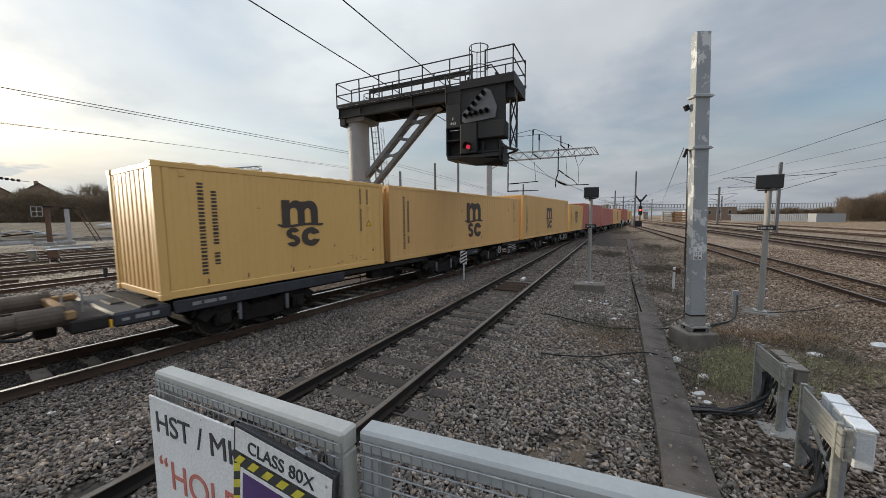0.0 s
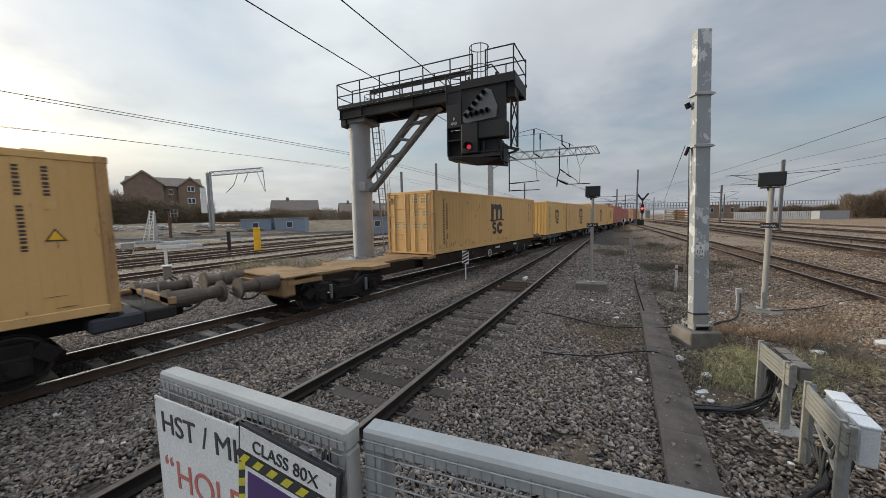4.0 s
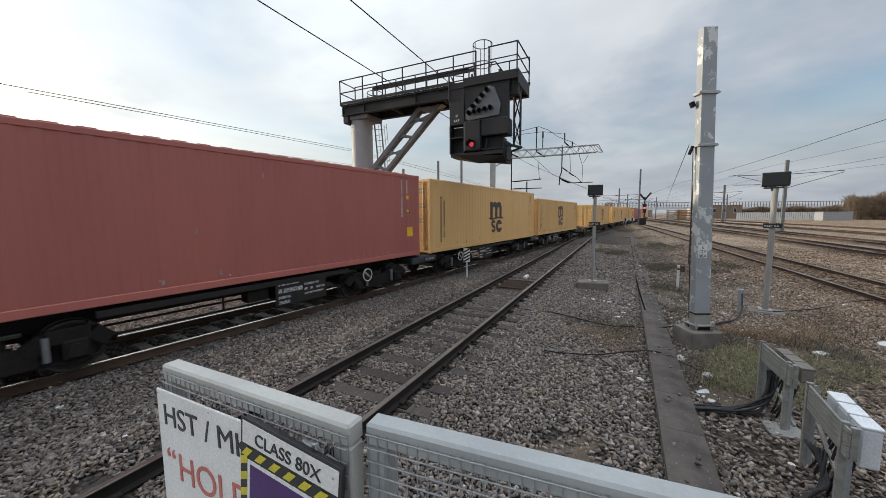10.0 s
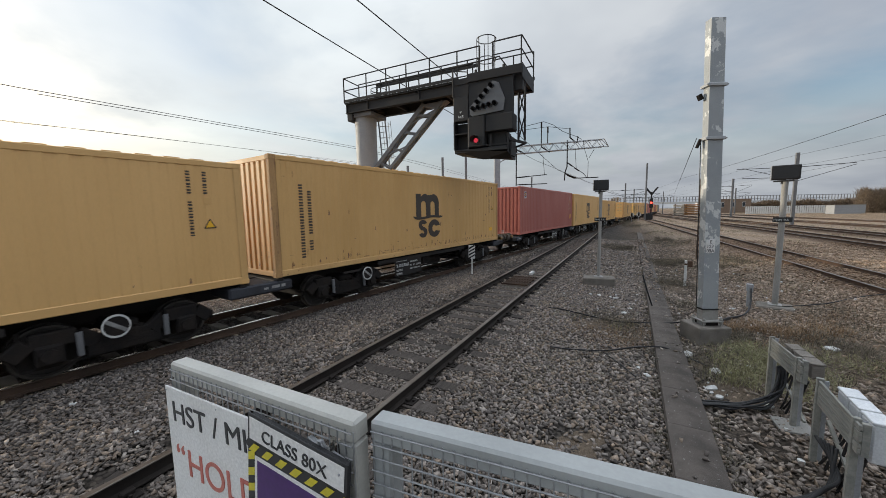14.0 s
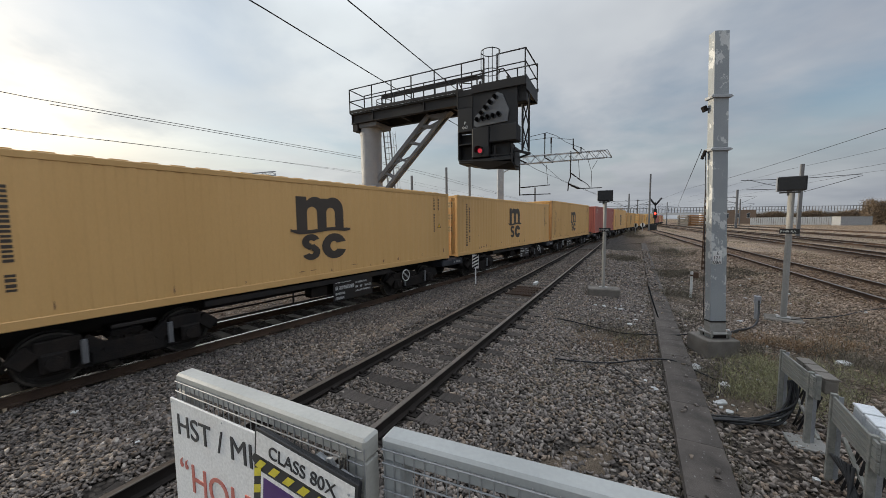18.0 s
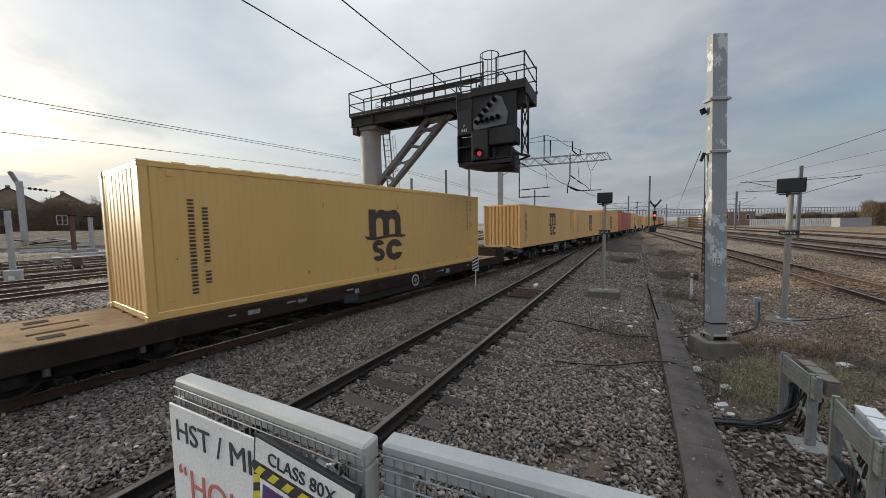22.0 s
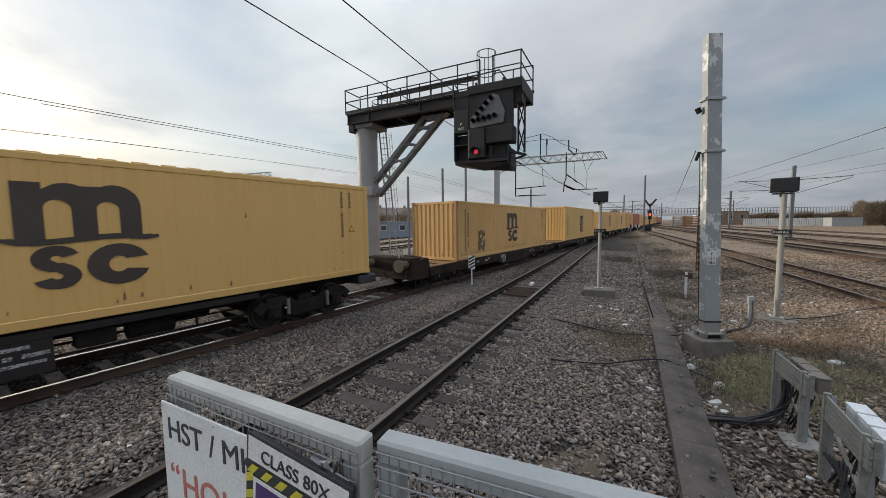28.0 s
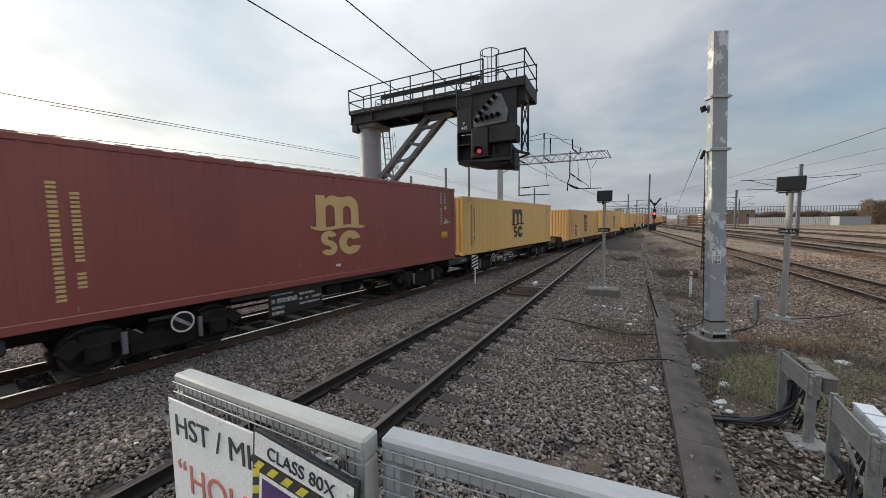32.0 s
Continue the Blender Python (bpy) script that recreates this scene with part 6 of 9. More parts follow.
    for x in (6.3, 7.4):
        part("hanger", MB().beam((x, -1.0, 7.0), (x, -1.0, 7.9), 0.08, 0.08), BLACKST, s)
    part("case_base", MB().box((5.44, -1.17, 4.80), (7.60, -0.32, 4.947), 0.02), SIGBOX, s)
    part("top_shroud", MB().box((7.70, -1.0, 6.9), (8.10, -0.7, 7.70), 0.02), BLACKST, s)
    return s


make_signal_head()


# ---- masts, signs and cabinets beside the mid track ----
def make_mast():
    m = thing("catenary_mast", "patched galvanised rectangular overhead line mast on a concrete block", "mast", "", "", pose(5.28, 7.25, 0))
    b = MB()
    pts = []
    for z, w, cx in ((0.06, 0.155, 0.025), (6.07, 0.135, -0.185)):
        pts += [(cx - w, -0.20, z), (cx + w, -0.20, z), (cx + w, -0.04, z), (cx - w, -0.04, z)]
    b.add(pts, [(0, 1, 5, 4), (1, 2, 6, 5), (2, 3, 7, 6), (3, 0, 4, 7), (4, 5, 6, 7)])
    part("shaft", b, GALVP, m, "grey mast shaft with pale repair patches")
    for z, cx, w in ((4.86, -0.143, 0.185), (3.86, -0.108, 0.185)):
        part("clamp_band", MB().box((cx - w, -0.235, z - 0.03), (cx + w, -0.01, z + 0.03), 0.008).tube((cx - w - 0.02, -0.22, z), (cx + w + 0.02, -0.22, z), 0.015, 6), GALV, m, "steel clamp band")
    part("side_cable", MB().line([(-0.29, -0.06, 3.86), (-0.265, -0.1, 2.2), (-0.225, -0.13, 0.5)], 0.008, 6), CABLE, m)
    part("stay_wire", MB().tube((-0.33, 0.0, 3.9), (18.6, 30.7, 3.9), 0.007, 5), CABLE, m)
    part("insulator", MB().tube((-0.37, -0.05, 4.72), (-0.33, -0.06, 4.62), 0.05, 8), BOGIE, m)
    part("insulator", MB().tube((-0.30, -0.06, 3.86), (-0.36, -0.06, 3.7), 0.03, 8), BOGIE, m)
    part("base_plate", MB().box((-0.19, -0.30, 0.185), (0.235, 0.08, 0.215), 0.012), CONC, m, "dirty base plate")
    for x in (-0.15, 0.195):
        for y in (-0.265, 0.045):
            part("anchor_bolt", MB().tube((x, y, 0.09), (x, y, 0.265), 0.018, 8).tube((x, y, 0.216), (x, y, 0.245), 0.034, 6).tube((x, y, 0.14), (x, y, 0.184), 0.034, 6), CONC, m)
    part("grout_bed", MB().box((-0.13, -0.24, 0.099), (0.17, 0.02, 0.184), 0.01), BOGIE, m, "dark packing under the plate")
    part("foundation", MB().box((-0.31, -0.40, -0.75), (0.33, 0.22, 0.10), 0.02), CONCD, m, "dirty concrete foundation block")
    pl = part("number_plate", MB().box((-0.158, -0.212, 1.605), (0.015, -0.206, 1.875), 0.004), SIGNW, m, "white structure number plate")
    for txt, z in (("E", 1.795), ("123", 1.705), ("08A", 1.615)):
        lettering("plate_print", txt, 0.094, SIGNK, pl, pose(-0.151 + (0.06 if txt == "E" else 0), -0.2135, z, 90))
    part("bare_foot", MB().add([(cx + sx * w, sy, z) for z, w, cx in ((0.2, 0.1565, 0.021), (0.42, 0.1560, 0.0135)) for sx, sy in ((-1, -0.2015), (1, -0.2015), (1, -0.0385), (-1, -0.0385))],
         [(0, 1, 5, 4), (1, 2, 6, 5), (2, 3, 7, 6), (3, 0, 4, 7)]), CONC, m, "pale bare foot of the shaft")
    part("strap", MB().box((-0.145, -0.212, 0.42), (0.175, -0.03, 0.45)), CABLE, m)
    return m


make_mast()


def repeater(x, y, yaw, w, h, top, r, label):
    """A dark banner box on a grey post with a small black plate half way up; local -y faces the platform."""
    ob = thing("banner_signal", label, "railway signal", "banner signals", "", pose(x, y, 0, 0, 0, yaw))
    part("post", MB().tube((0, 0, -0.3), (0, 0, top - h - 0.03), r, 16), POSTG, ob, "weathered grey post")
    part("post_cap", MB().box((-w * 0.42, -0.08, top - h - 0.055), (w * 0.30, 0.12, top - h - 0.02), 0.006).tube((-0.04, 0, top - h - 0.12), (-0.04, 0, top - h), 0.05, 10), BLACKST, ob)
    part("case", MB().box((-w / 2, -0.06, top - h), (w / 2, 0.22, top), 0.015), SIGBOX, ob, "dark rectangular case")
    part("front_glass", MB().box((-w / 2 + 0.03, -0.066, top - h + 0.03), (w / 2 - 0.03, -0.061, top - 0.03)), LENS, ob)
    part("edge_strip", MB().box((-w / 2 - 0.012, -0.062, top - h), (-w / 2 - 0.002, 0.2, top)), GALV, ob, "pale edge strip")
    pl = part("name_plate", MB().box((-0.19, -r - 0.02, 2.09), (0.19, -r - 0.012, 2.22)), SIGNK, ob, "black name plate")
    lettering("plate_print", "P443 RA" if w < 0.5 else "P449 RA", 0.085, PALE, pl, pose(-0.175, -r - 0.022, 2.12, 90))
    bw, bt = (0.38, -0.17) if w > 0.5 else (0.52, 0.06)
    part("base_block", MB().box((-bw, -0.34, -0.55), (bw, 0.34, bt), 0.03), CONCD, ob, "low concrete base")
    part("base_flange", MB().box((-0.14, -0.14, bt), (0.14, 0.14, bt + 0.03), 0.006), POSTG, ob)
    return ob


repeater(8.80, 9.43, -38, 0.55, 0.37, 3.58, 0.066, "dark rectangular banner signal on a galvanised post")
repeater(5.36, 12.6, -20, 0.49, 0.37, 3.55, 0.055, "small dark banner signal on a slim grey post")


def marker_post(x, y, yaw):
    ob = thing("marker_post", "small white post with a diagonally striped black and white plate", "marker post", "", "", pose(x, y, 0, 0, 0, yaw))
    part("post", MB().box((-0.025, -0.02, -0.3), (0.025, 0.02, 0.62), 0.005), WHITE, ob)
    p = part("plate", MB().box((-0.14, -0.03, 0.52), (0.14, -0.021, 1.1), 0.004), SIGNW, ob)
    b = MB()
    for i in range(4):
        z = 0.50 + i * 0.135
        b.add([(-0.13, -0.032, z), (0.13, -0.032, z + 0.15), (0.13, -0.032, z + 0.22), (-0.13, -0.032, z + 0.07)], [(0, 1, 2, 3)])
    part("stripes", b, SIGNK, p)


marker_post(0.87, 14.65, -15)

ob = thing("location_post", "short white post with a brown top unit", "post", "", "", pose(8.3, 12.3, 0, 0, 0, -30))
part("post", MB().box((-0.05, -0.04, -0.3), (0.025, 0.04, 0.66), 0.01), WHITE, ob)
part("band", MB().box((-0.054, -0.044, 0.50), (0.026, 0.044, 0.56), 0.004), RUSTPOST, ob, "faded orange band")
part("unit", MB().box((0.03, -0.09, 0.44), (0.18, 0.08, 0.66), 0.02), RUSTPOST, ob, "brown unit")
ob = thing("cable_terminal", "small grey trackside terminal post with hanging cable", "post", "", "", pose(8.2, 9.55, 0, 0, 0, -30))
part("post", MB().box((-0.05, -0.04, -0.4), (0.05, 0.04, 0.35), 0.008), GALV, ob)
part("box", MB().box((-0.07, -0.06, 0.2), (0.07, 0.06, 0.4), 0.01), GALV, ob)


def rack(x, y, yaw, L, h, boxes, label, case=None, tall=0.0):
    """A low rack of slatted boards between two slim posts, as used for cable equipment; local x runs along it."""
    ob = thing("cable_rack", label, "cable rack", "cable racks", "", pose(x, y, -0.25, 0, 0, yaw))
    for px in (0.02, L - 0.07):
        part("post", MB().box((px - 0.022, -0.055, -0.2), (px + 0.022, 0.0, h + 0.015), 0.004), WOODW, ob)
        part("post_web", MB().box((px - 0.018, 0.001, -0.2), (px - 0.006, 0.045, h - 0.01), 0.003), GALV, ob, "grey steel angle behind the post")
    for i in range(5):
        z = h - 0.03 - i * 0.052
        part("slat", cached(("slat", L), lambda: MB().box((0.045, -0.045, -0.0235), (L + 0.035, -0.022, 0.0235), 0.004).mesh("slat", WOODW)), None, ob, m=pose(0, 0, z, 0, 0.25 * (i % 2), 0))
    part("end_board", MB().box((L - 0.01, -0.02, h - 0.28), (L + 0.03, 0.03, h + 0.01), 0.004), WOODW, ob)
    part("stay", MB().beam((0.05, 0.05, h - 0.42), (L - 0.12, 0.10, 0.1), 0.03, 0.03), WOODW, ob)
    part("foot_plate", MB().box((L - 0.24, -0.20, 0.02), (L + 0.10, 0.16, 0.055), 0.006), CONC, ob, "concrete foot")
    for i in range(boxes):
        bx = 0.16 + i * 0.245
        c = part("junction_box", MB().box((bx, 0.06, h - (0.18 if case else 0.36) + tall), (bx + 0.205, 0.19, h + tall - 0.014), 0.014), case or BOXW, ob, "grey junction box" if case else "white junction box")
        part("box_lid", MB().box((bx - 0.006, 0.054, h + tall - 0.013), (bx + 0.211, 0.196, h + tall + 0.012), 0.008), case or BOXW, c)
    for i in range(6):
        x0 = L * (0.22 + 0.12 * i)
        part("cable", MB().line([(x0 + 0.04 * math.sin(4 * q + 2 * i) - 0.12 * q * q, 0.12 - 0.10 * q, (h - 0.34) * (1 - q) + 0.03) for q in (j / 10 for j in range(11))], 0.013, 6), CABLE, ob)
    return ob


rack(4.56, 4.85, -114.4, 0.86, 0.92, 3, "weathered slatted cable rack on two posts", CONCD, -0.03)
rack(3.89, 3.56, -121, 0.90, 0.95, 3, "weathered slatted cable rack with white junction boxes")

# bundled cables lying on the ground
rng = random.Random(11)


def ground_cable(pts, r, label, n=14):
    c = []
    P = [Vector(p) + Vector((0, 0, 0.03)) for p in pts]
    for i in range(len(P) - 1):
        p0, p1, p2, p3 = P[max(i - 1, 0)], P[i], P[i + 1], P[min(i + 2, len(P) - 1)]
        for k in range(n):
            t = k / n
            c.append(0.5 * ((2 * p1) + (p2 - p0) * t + (2 * p0 - 5 * p1 + 4 * p2 - p3) * t * t + (3 * p1 - p0 - 3 * p2 + p3) * t ** 3))
    c.append(P[-1])
    return solid("cable", MB().line(c, r, 6), CABLE, label, "cable", "trackside cables", smooth=True)


def on_ground(x, y, dz=0.02):
    return (x, y, float(ground_z(np.array([x]), np.array([y]))[0]) + dz)


for k in range(9):
    o = rng.uniform(-.06, .06)
    ground_cable([on_ground(3.35 + o, 4.62 + o, 0.03), on_ground(3.7 + rng.uniform(-.06, .06), 4.5 + rng.uniform(-.08, .08), 0.05 + 0.02 * (k % 3)),
                  on_ground(4.1 + rng.uniform(-.08, .08), 4.5 + rng.uniform(-.1, .1), 0.06 + 0.02 * (k % 4)), on_ground(4.42 + rng.uniform(-.06, .06), 4.62 + rng.uniform(-.08, .08), 0.2 + rng.uniform(-.06, .08)), on_ground(4.5 + rng.uniform(-.05, .05), 4.66, 0.55)],
                 0.014, "black signalling cable in a loose bundle by the trough")
for k in range(6):
    ground_cable([on_ground(2.9 + 0.03 * k, 3.0 - 0.02 * k, 0.02), on_ground(3.25 + 0.03 * k, 3.03, 0.03 + 0.015 * k), on_ground(3.55 + 0.02 * k, 3.12, 0.06 + 0.02 * k), on_ground(3.75, 3.25 + 0.04 * k, 0.35)], 0.016,
                 "black signalling cable rising to a junction box")
ground_cable([on_ground(1.9, 6.6), on_ground(2.27, 6.5), on_ground(2.87, 6.42, 0.03), on_ground(3.5, 6.44, 0.1), on_ground(3.95, 6.4, 0.12), on_ground(4.18, 6.28, 0.05), on_ground(4.38, 5.82)], 0.015, "thin black cable crossing the trough lids")
ground_cable([on_ground(2.84, 6.36), on_ground(2.9, 5.9), on_ground(2.93, 5.38)], 0.009, "thin black wire on the ballast")
ground_cable([on_ground(2.2, 9.6), on_ground(2.9, 9.14), on_ground(3.82, 8.26), on_ground(4.3, 8.0, 0.06), on_ground(5.01, 7.83, 0.1), on_ground(5.25, 7.35, 0.35)], 0.016, "thin black cable across the ballast to the mast")
for k in range(3):
    ground_cable([on_ground(5.45, 7.3, 0.25 + 0.04 * k), on_ground(6.0, 7.9, 0.05), on_ground(6.6, 8.25, 0.03 + 0.02 * k), on_ground(7.4, 8.7, 0.04), on_ground(7.95, 9.2, 0.12 + 0.03 * k), on_ground(8.2, 9.5, 0.5)], 0.02, "black cable from the mast to a terminal post")
ground_cable([on_ground(8.78, 9.28), on_ground(9.81, 9.1), on_ground(11.39, 9.39), on_ground(14, 9.3), on_ground(17, 9.0)], 0.014, "thin black cable along the cess")
ground_cable([on_ground(5.45, 9.3, 0.02), on_ground(5.3, 9.35, 0.5), on_ground(5.25, 9.5, 0.9)], 0.02, "black cable stub standing from the trough")


# ---- the cable trough walkway ----
def make_trough():
    a, b = Vector((2.38, 3.1, 0)), Vector((9.22, 16.32, 0))
    deg = math.degrees(math.atan2(b.y - a.y, b.x - a.x))
    t = thing("cable_trough", "dark concrete cable trough with flat lids", "cable trough", kind="structure", m=pose(a.x, a.y, 0, 0, 0, deg))
    part("channel", MB().box((-3.2, -0.235, -0.6), (40, 0.235, -0.165), 0.01), TROUGH, t)
    me = MB().box((0.0003, -0.228, -0.05), (0.9997, 0.228, 0.0), 0.005).mesh("lid", TROUGH)
    rg = random.Random(4)
    slim = MB().box((0.0003, -0.16, -0.05), (0.9997, 0.16, 0.0), 0.005).mesh("lid", TROUGH)
    for i in range(-3, 40):
        part("lid", me if i < 9 else slim, None, t, m=pose(i * 1.0, (0.0 if i < 9 else 0.07) + rg.uniform(-.004, .004), -0.115 + rg.uniform(-.0015, .0015), rg.uniform(-.1, .1), rg.uniform(-.05, .05), rg.uniform(-.1, .1)))
    return t


make_trough()

# a steel grating between the rails of the mid track
gr = thing("track_grating", "rusty steel bar grating between the rails", "grating", "", "", track_pose(MID_DEG, MID_OFF, 12.75, -0.14))
for i in range(9):
    part("bar", cached(("grate",), lambda: MB().box((-0.75, 0, 0), (0.75, 0.025, 0.05)).mesh("bar", RAIL)), None, gr, m=Matrix.Translation((0, -0.42 + i * 0.1, 0)))
for x in (-0.75, -0.2, 0.2, 0.75):
    part("cross_bar", MB().box((x - 0.02, -0.48, -0.002), (x + 0.02, 0.48, 0.045)), RAIL, gr)
solid("timber_block", MB().box((-0.25, -0.06, -0.05), (0.25, 0.06, 0.06), 0.01), WHITE, "pale painted block between the rails", "block", m=track_pose(MID_DEG, MID_OFF, 14.6, -0.14))


# ---- overhead line, far masts and signals ----
def lattice(b, p, q, w, h, n, r=0.025):
    """A square lattice boom from p to q."""
    p, q = Vector(p), Vector(q)
    x = (q - p).normalized()
    y = Vector((0, 0, 1)).cross(x).normalized()
    z = Vector((0, 0, 1))
    cs = [y * w / 2 + z * h / 2, -y * w / 2 + z * h / 2, -y * w / 2 - z * h / 2, y * w / 2 - z * h / 2]
    for c in cs:
        b.tube(p + c, q + c, r * 1.4, 5)
    for i in range(n):
        a, e = p.lerp(q, i / n), p.lerp(q, (i + 1) / n)
        for c0, c1 in ((0, 3), (1, 2), (0, 1), (3, 2)):
            s = (c0, c1) if i % 2 else (c1, c0)
            b.tube(a + cs[s[0]], e + cs[s[1]], r, 4)
    return b


def wire(name, pts, r, label):
    return solid(name, MB().line(pts, r, 5), CABLE, label, "overhead wire", "overhead wires", smooth=True)


def sag(p, q, s, n=24):
    p, q = Vector(p), Vector(q)
    return [p.lerp(q, i / n) - Vector((0, 0, s * 4 * (i / n) * (1 - i / n))) for i in range(n + 1)]


md, mn = line_dir(MID_DEG)


def portal():
    pt = thing("catenary_cantilever", "galvanised lattice cantilever with registration arms and insulators", "overhead line support", "", "", pose(4.5, 34, 0))
    part("mast", MB().box((-0.28, -0.2, -0.3), (0.28, 0.2, 8.7), 0.02), GALV, pt)
    part("boom", lattice(MB(), (-0.2, 0, 8.1), (10.0, 0.0, 8.73), 0.5, 0.68, 20, 0.03), GALV, pt)
    part("boom_tip", MB().tube((10.0, 0.25, 9.08), (10.55, 0.0, 8.38), 0.04, 5).tube((10.0, -0.25, 9.08), (10.55, 0.0, 8.38), 0.04, 5).tube((10.0, 0, 8.4), (10.55, 0, 8.38), 0.04, 5), GALV, pt)
    part("boom_stay", MB().tube((0, 0, 7.0), (1.7, 0, 7.9), 0.05, 6), GALV, pt)
    for x, z0, z1 in ((4.2, 8.5, 10.8), (4.8, 8.8, 10.35)):
        part("feeder_post", MB().tube((x, 0, z0), (x, 0, z1), 0.045, 6).tube((x, 0, z1 - 0.55), (x, 0, z1 - 0.05), 0.075, 8), BOGIE, pt)
    for p, q in (((6.87, 10.2), (6.9, 9.35)), ((7.63, 9.4), (7.6, 8.8)), ((6.85, 9.35), (7.5, 8.8)), ((4.2, 8.5), (5.0, 8.0)), ((1.84, 8.3), (2.7, 7.9))):
        part("insulator", MB().tube((p[0], 0, p[1]), (q[0], 0, q[1]), 0.058, 8), BOGIE, pt)
    part("drop_tube", MB().tube((1.84, 0, 8.65), (1.84, 0, 4.9), 0.055, 6), BOGIE, pt)
    part("drop_tube", MB().line([(6.67, 0, 9.05), (6.67, 0, 6.6), (6.5, 0, 6.1), (6.45, 0, 5.3)], 0.052, 6), BOGIE, pt)
    for a, q, r in (((1.84, 5.66), (4.66, 5.87), 0.04), ((1.84, 4.97), (4.72, 5.02), 0.04), ((6.5, 5.95), (7.41, 5.5), 0.06), ((7.41, 5.5), (9.55, 5.53), 0.04)):
        part("registration_arm", MB().tube((a[0], 0, a[1]), (q[0], -0.3, q[1]), r, 6), BOGIE, pt)
    for a, q in (((2.1, 5.68), (2.9, 5.74)), ((2.1, 4.98), (2.9, 5.0)), ((6.75, 6.95), (7.2, 6.62)), ((7.35, 6.5), (7.8, 6.2)), ((6.7, 5.8), (7.4, 5.5))):
        part("insulator", MB().tube((a[0], 0, a[1]), (q[0], 0, q[1]), 0.058, 8), BOGIE, pt)
    part("tie_wire", MB().line([(6.64, 0, 7.02), (8.26, 0, 5.92), (8.59, 0, 5.53)], 0.03, 5), CABLE, pt)
    for pts in ([(4.32, 7.76), (4.5, 5.9)], [(7.35, 8.2), (7.5, 6.4)], [(8.1, 8.9), (8.28, 8.05), (8.62, 7.0), (8.59, 5.53)], [(9.13, 8.14), (8.67, 7.35)]):
        part("dropper", MB().line([(x, -0.15, z) for x, z in pts], 0.022, 5), CABLE, pt)
    part("jumper_wire", MB().line([(1.2, 0, 10.0), (2.97, 0, 10.5), (4.4, 0, 10.82), (5.3, 0, 10.5), (6.18, 0, 9.9), (6.9, 0, 9.6), (7.6, 0, 9.35), (8.0, 0, 9.1)], 0.024, 5), CABLE, pt)
    part("jumper_wire", MB().line([(1.2, 0, 9.95), (3.0, 0, 10.15), (4.8, 0, 10.35), (6.87, 0, 10.1)], 0.02, 5), CABLE, pt)
    return pt


portal()
# catenary over the train and over the mid track
wire("catenary_wire", sag((-4.74, 9.0, 7.9), (8.3, 34, 7.2), 0.15) + [Vector((60, 125, 7.4))], 0.017, "sagging dark catenary wire over the track")
wire("catenary_wire", [Vector((-9.5, 0.0, 8.2)), Vector((-4.74, 9.0, 7.9))], 0.017, "sagging dark catenary wire over the track")
wire("catenary_wire", [Vector((-6.0, 1.2, 7.9)), Vector((-2.43, 9.0, 7.88)), Vector((2.0, 18.0, 7.6)), Vector((10.3, 34, 6.3)), Vector((62, 125, 6.4))], 0.017, "dark contact wire over the track")
for k, pts in enumerate((((-24.0, -1.0, 7.5), (-16.84, 13.7, 7.64), (-14.35, 18.8, 7.86), (-8.58, 31.2, 8.42), (-2.0, 46.0, 8.5), (30, 120, 7.5)),
            ((-16.9, 14.4, 7.62), (-14.67, 19.2, 7.86), (-8.17, 31.5, 8.22), (-1.5, 46.5, 8.1), (30.5, 120, 7.2)),
            ((-24.0, -1.0, 6.0), (-17.03, 13.7, 6.3), (-16.11, 16.0, 6.48), (-12.9, 24.0, 6.9), (-6.0, 40.0, 7.4), (28, 120, 6.6)),
            ((-24.0, 4.0, 6.2), (-15.72, 22.0, 7.07), (-9.69, 36.0, 7.74), (20, 125, 7.4)))):
    wire("catenary_wire", [Vector(p) for p in pts], 0.015 if k < 2 else 0.009, "dark overhead wire over the yard")
for o, z in ((8.0, 4.75), (15.8, 6.1), (16.2, 5.2), (21, 5.4)):
    rd, rn = line_dir(66.3)
    p, q = rn * o + rd * -10, rn * o + rd * 46
    e = rn * o + rd * 180
    wire("catenary_wire", sag((p.x, p.y, z + 1.1), (q.x, q.y, z + 1.1), 0.5) + [Vector((e.x, e.y, z + 1.0))], 0.010, "dark overhead wire over the tracks on the open side")


def cant_mast(x, y, h, arm, z=0.0, r=0.13, label="grey overhead line mast with bracket arms", side=-1, two=True):
    ob = thing("catenary_mast", label, "mast", "far masts", "", pose(x, y, z, 0, 0, -25))
    part("shaft", MB().box((-r, -r, -0.3), (r, r, h), 0.01), GANTG, ob)
    if arm:
        for zz, l in ((h * 0.80, arm), (h * 0.66, arm * 0.9)):
            part("bracket_arm", MB().tube((0, 0, zz), (side * l, 0, zz + 0.1), 0.035, 6), BOGIE, ob)
        part("bracket_stay", MB().tube((0, 0, h * 0.62), (side * arm * 0.9, 0, h * 0.82), 0.03, 6), BOGIE, ob)
        part("insulator", MB().tube((side * 0.25, 0, h * 0.80), (side * 0.8, 0, h * 0.81), 0.08, 8), BOGIE, ob)
        if two:
            part("bracket_arm", MB().tube((0, 0, h * 0.8), (-side * arm * 0.9, 0, h * 0.82), 0.035, 6).tube((0, 0, h * 0.6), (-side * arm * 0.9, 0, h * 0.8), 0.03, 6), BOGIE, ob)
    return ob


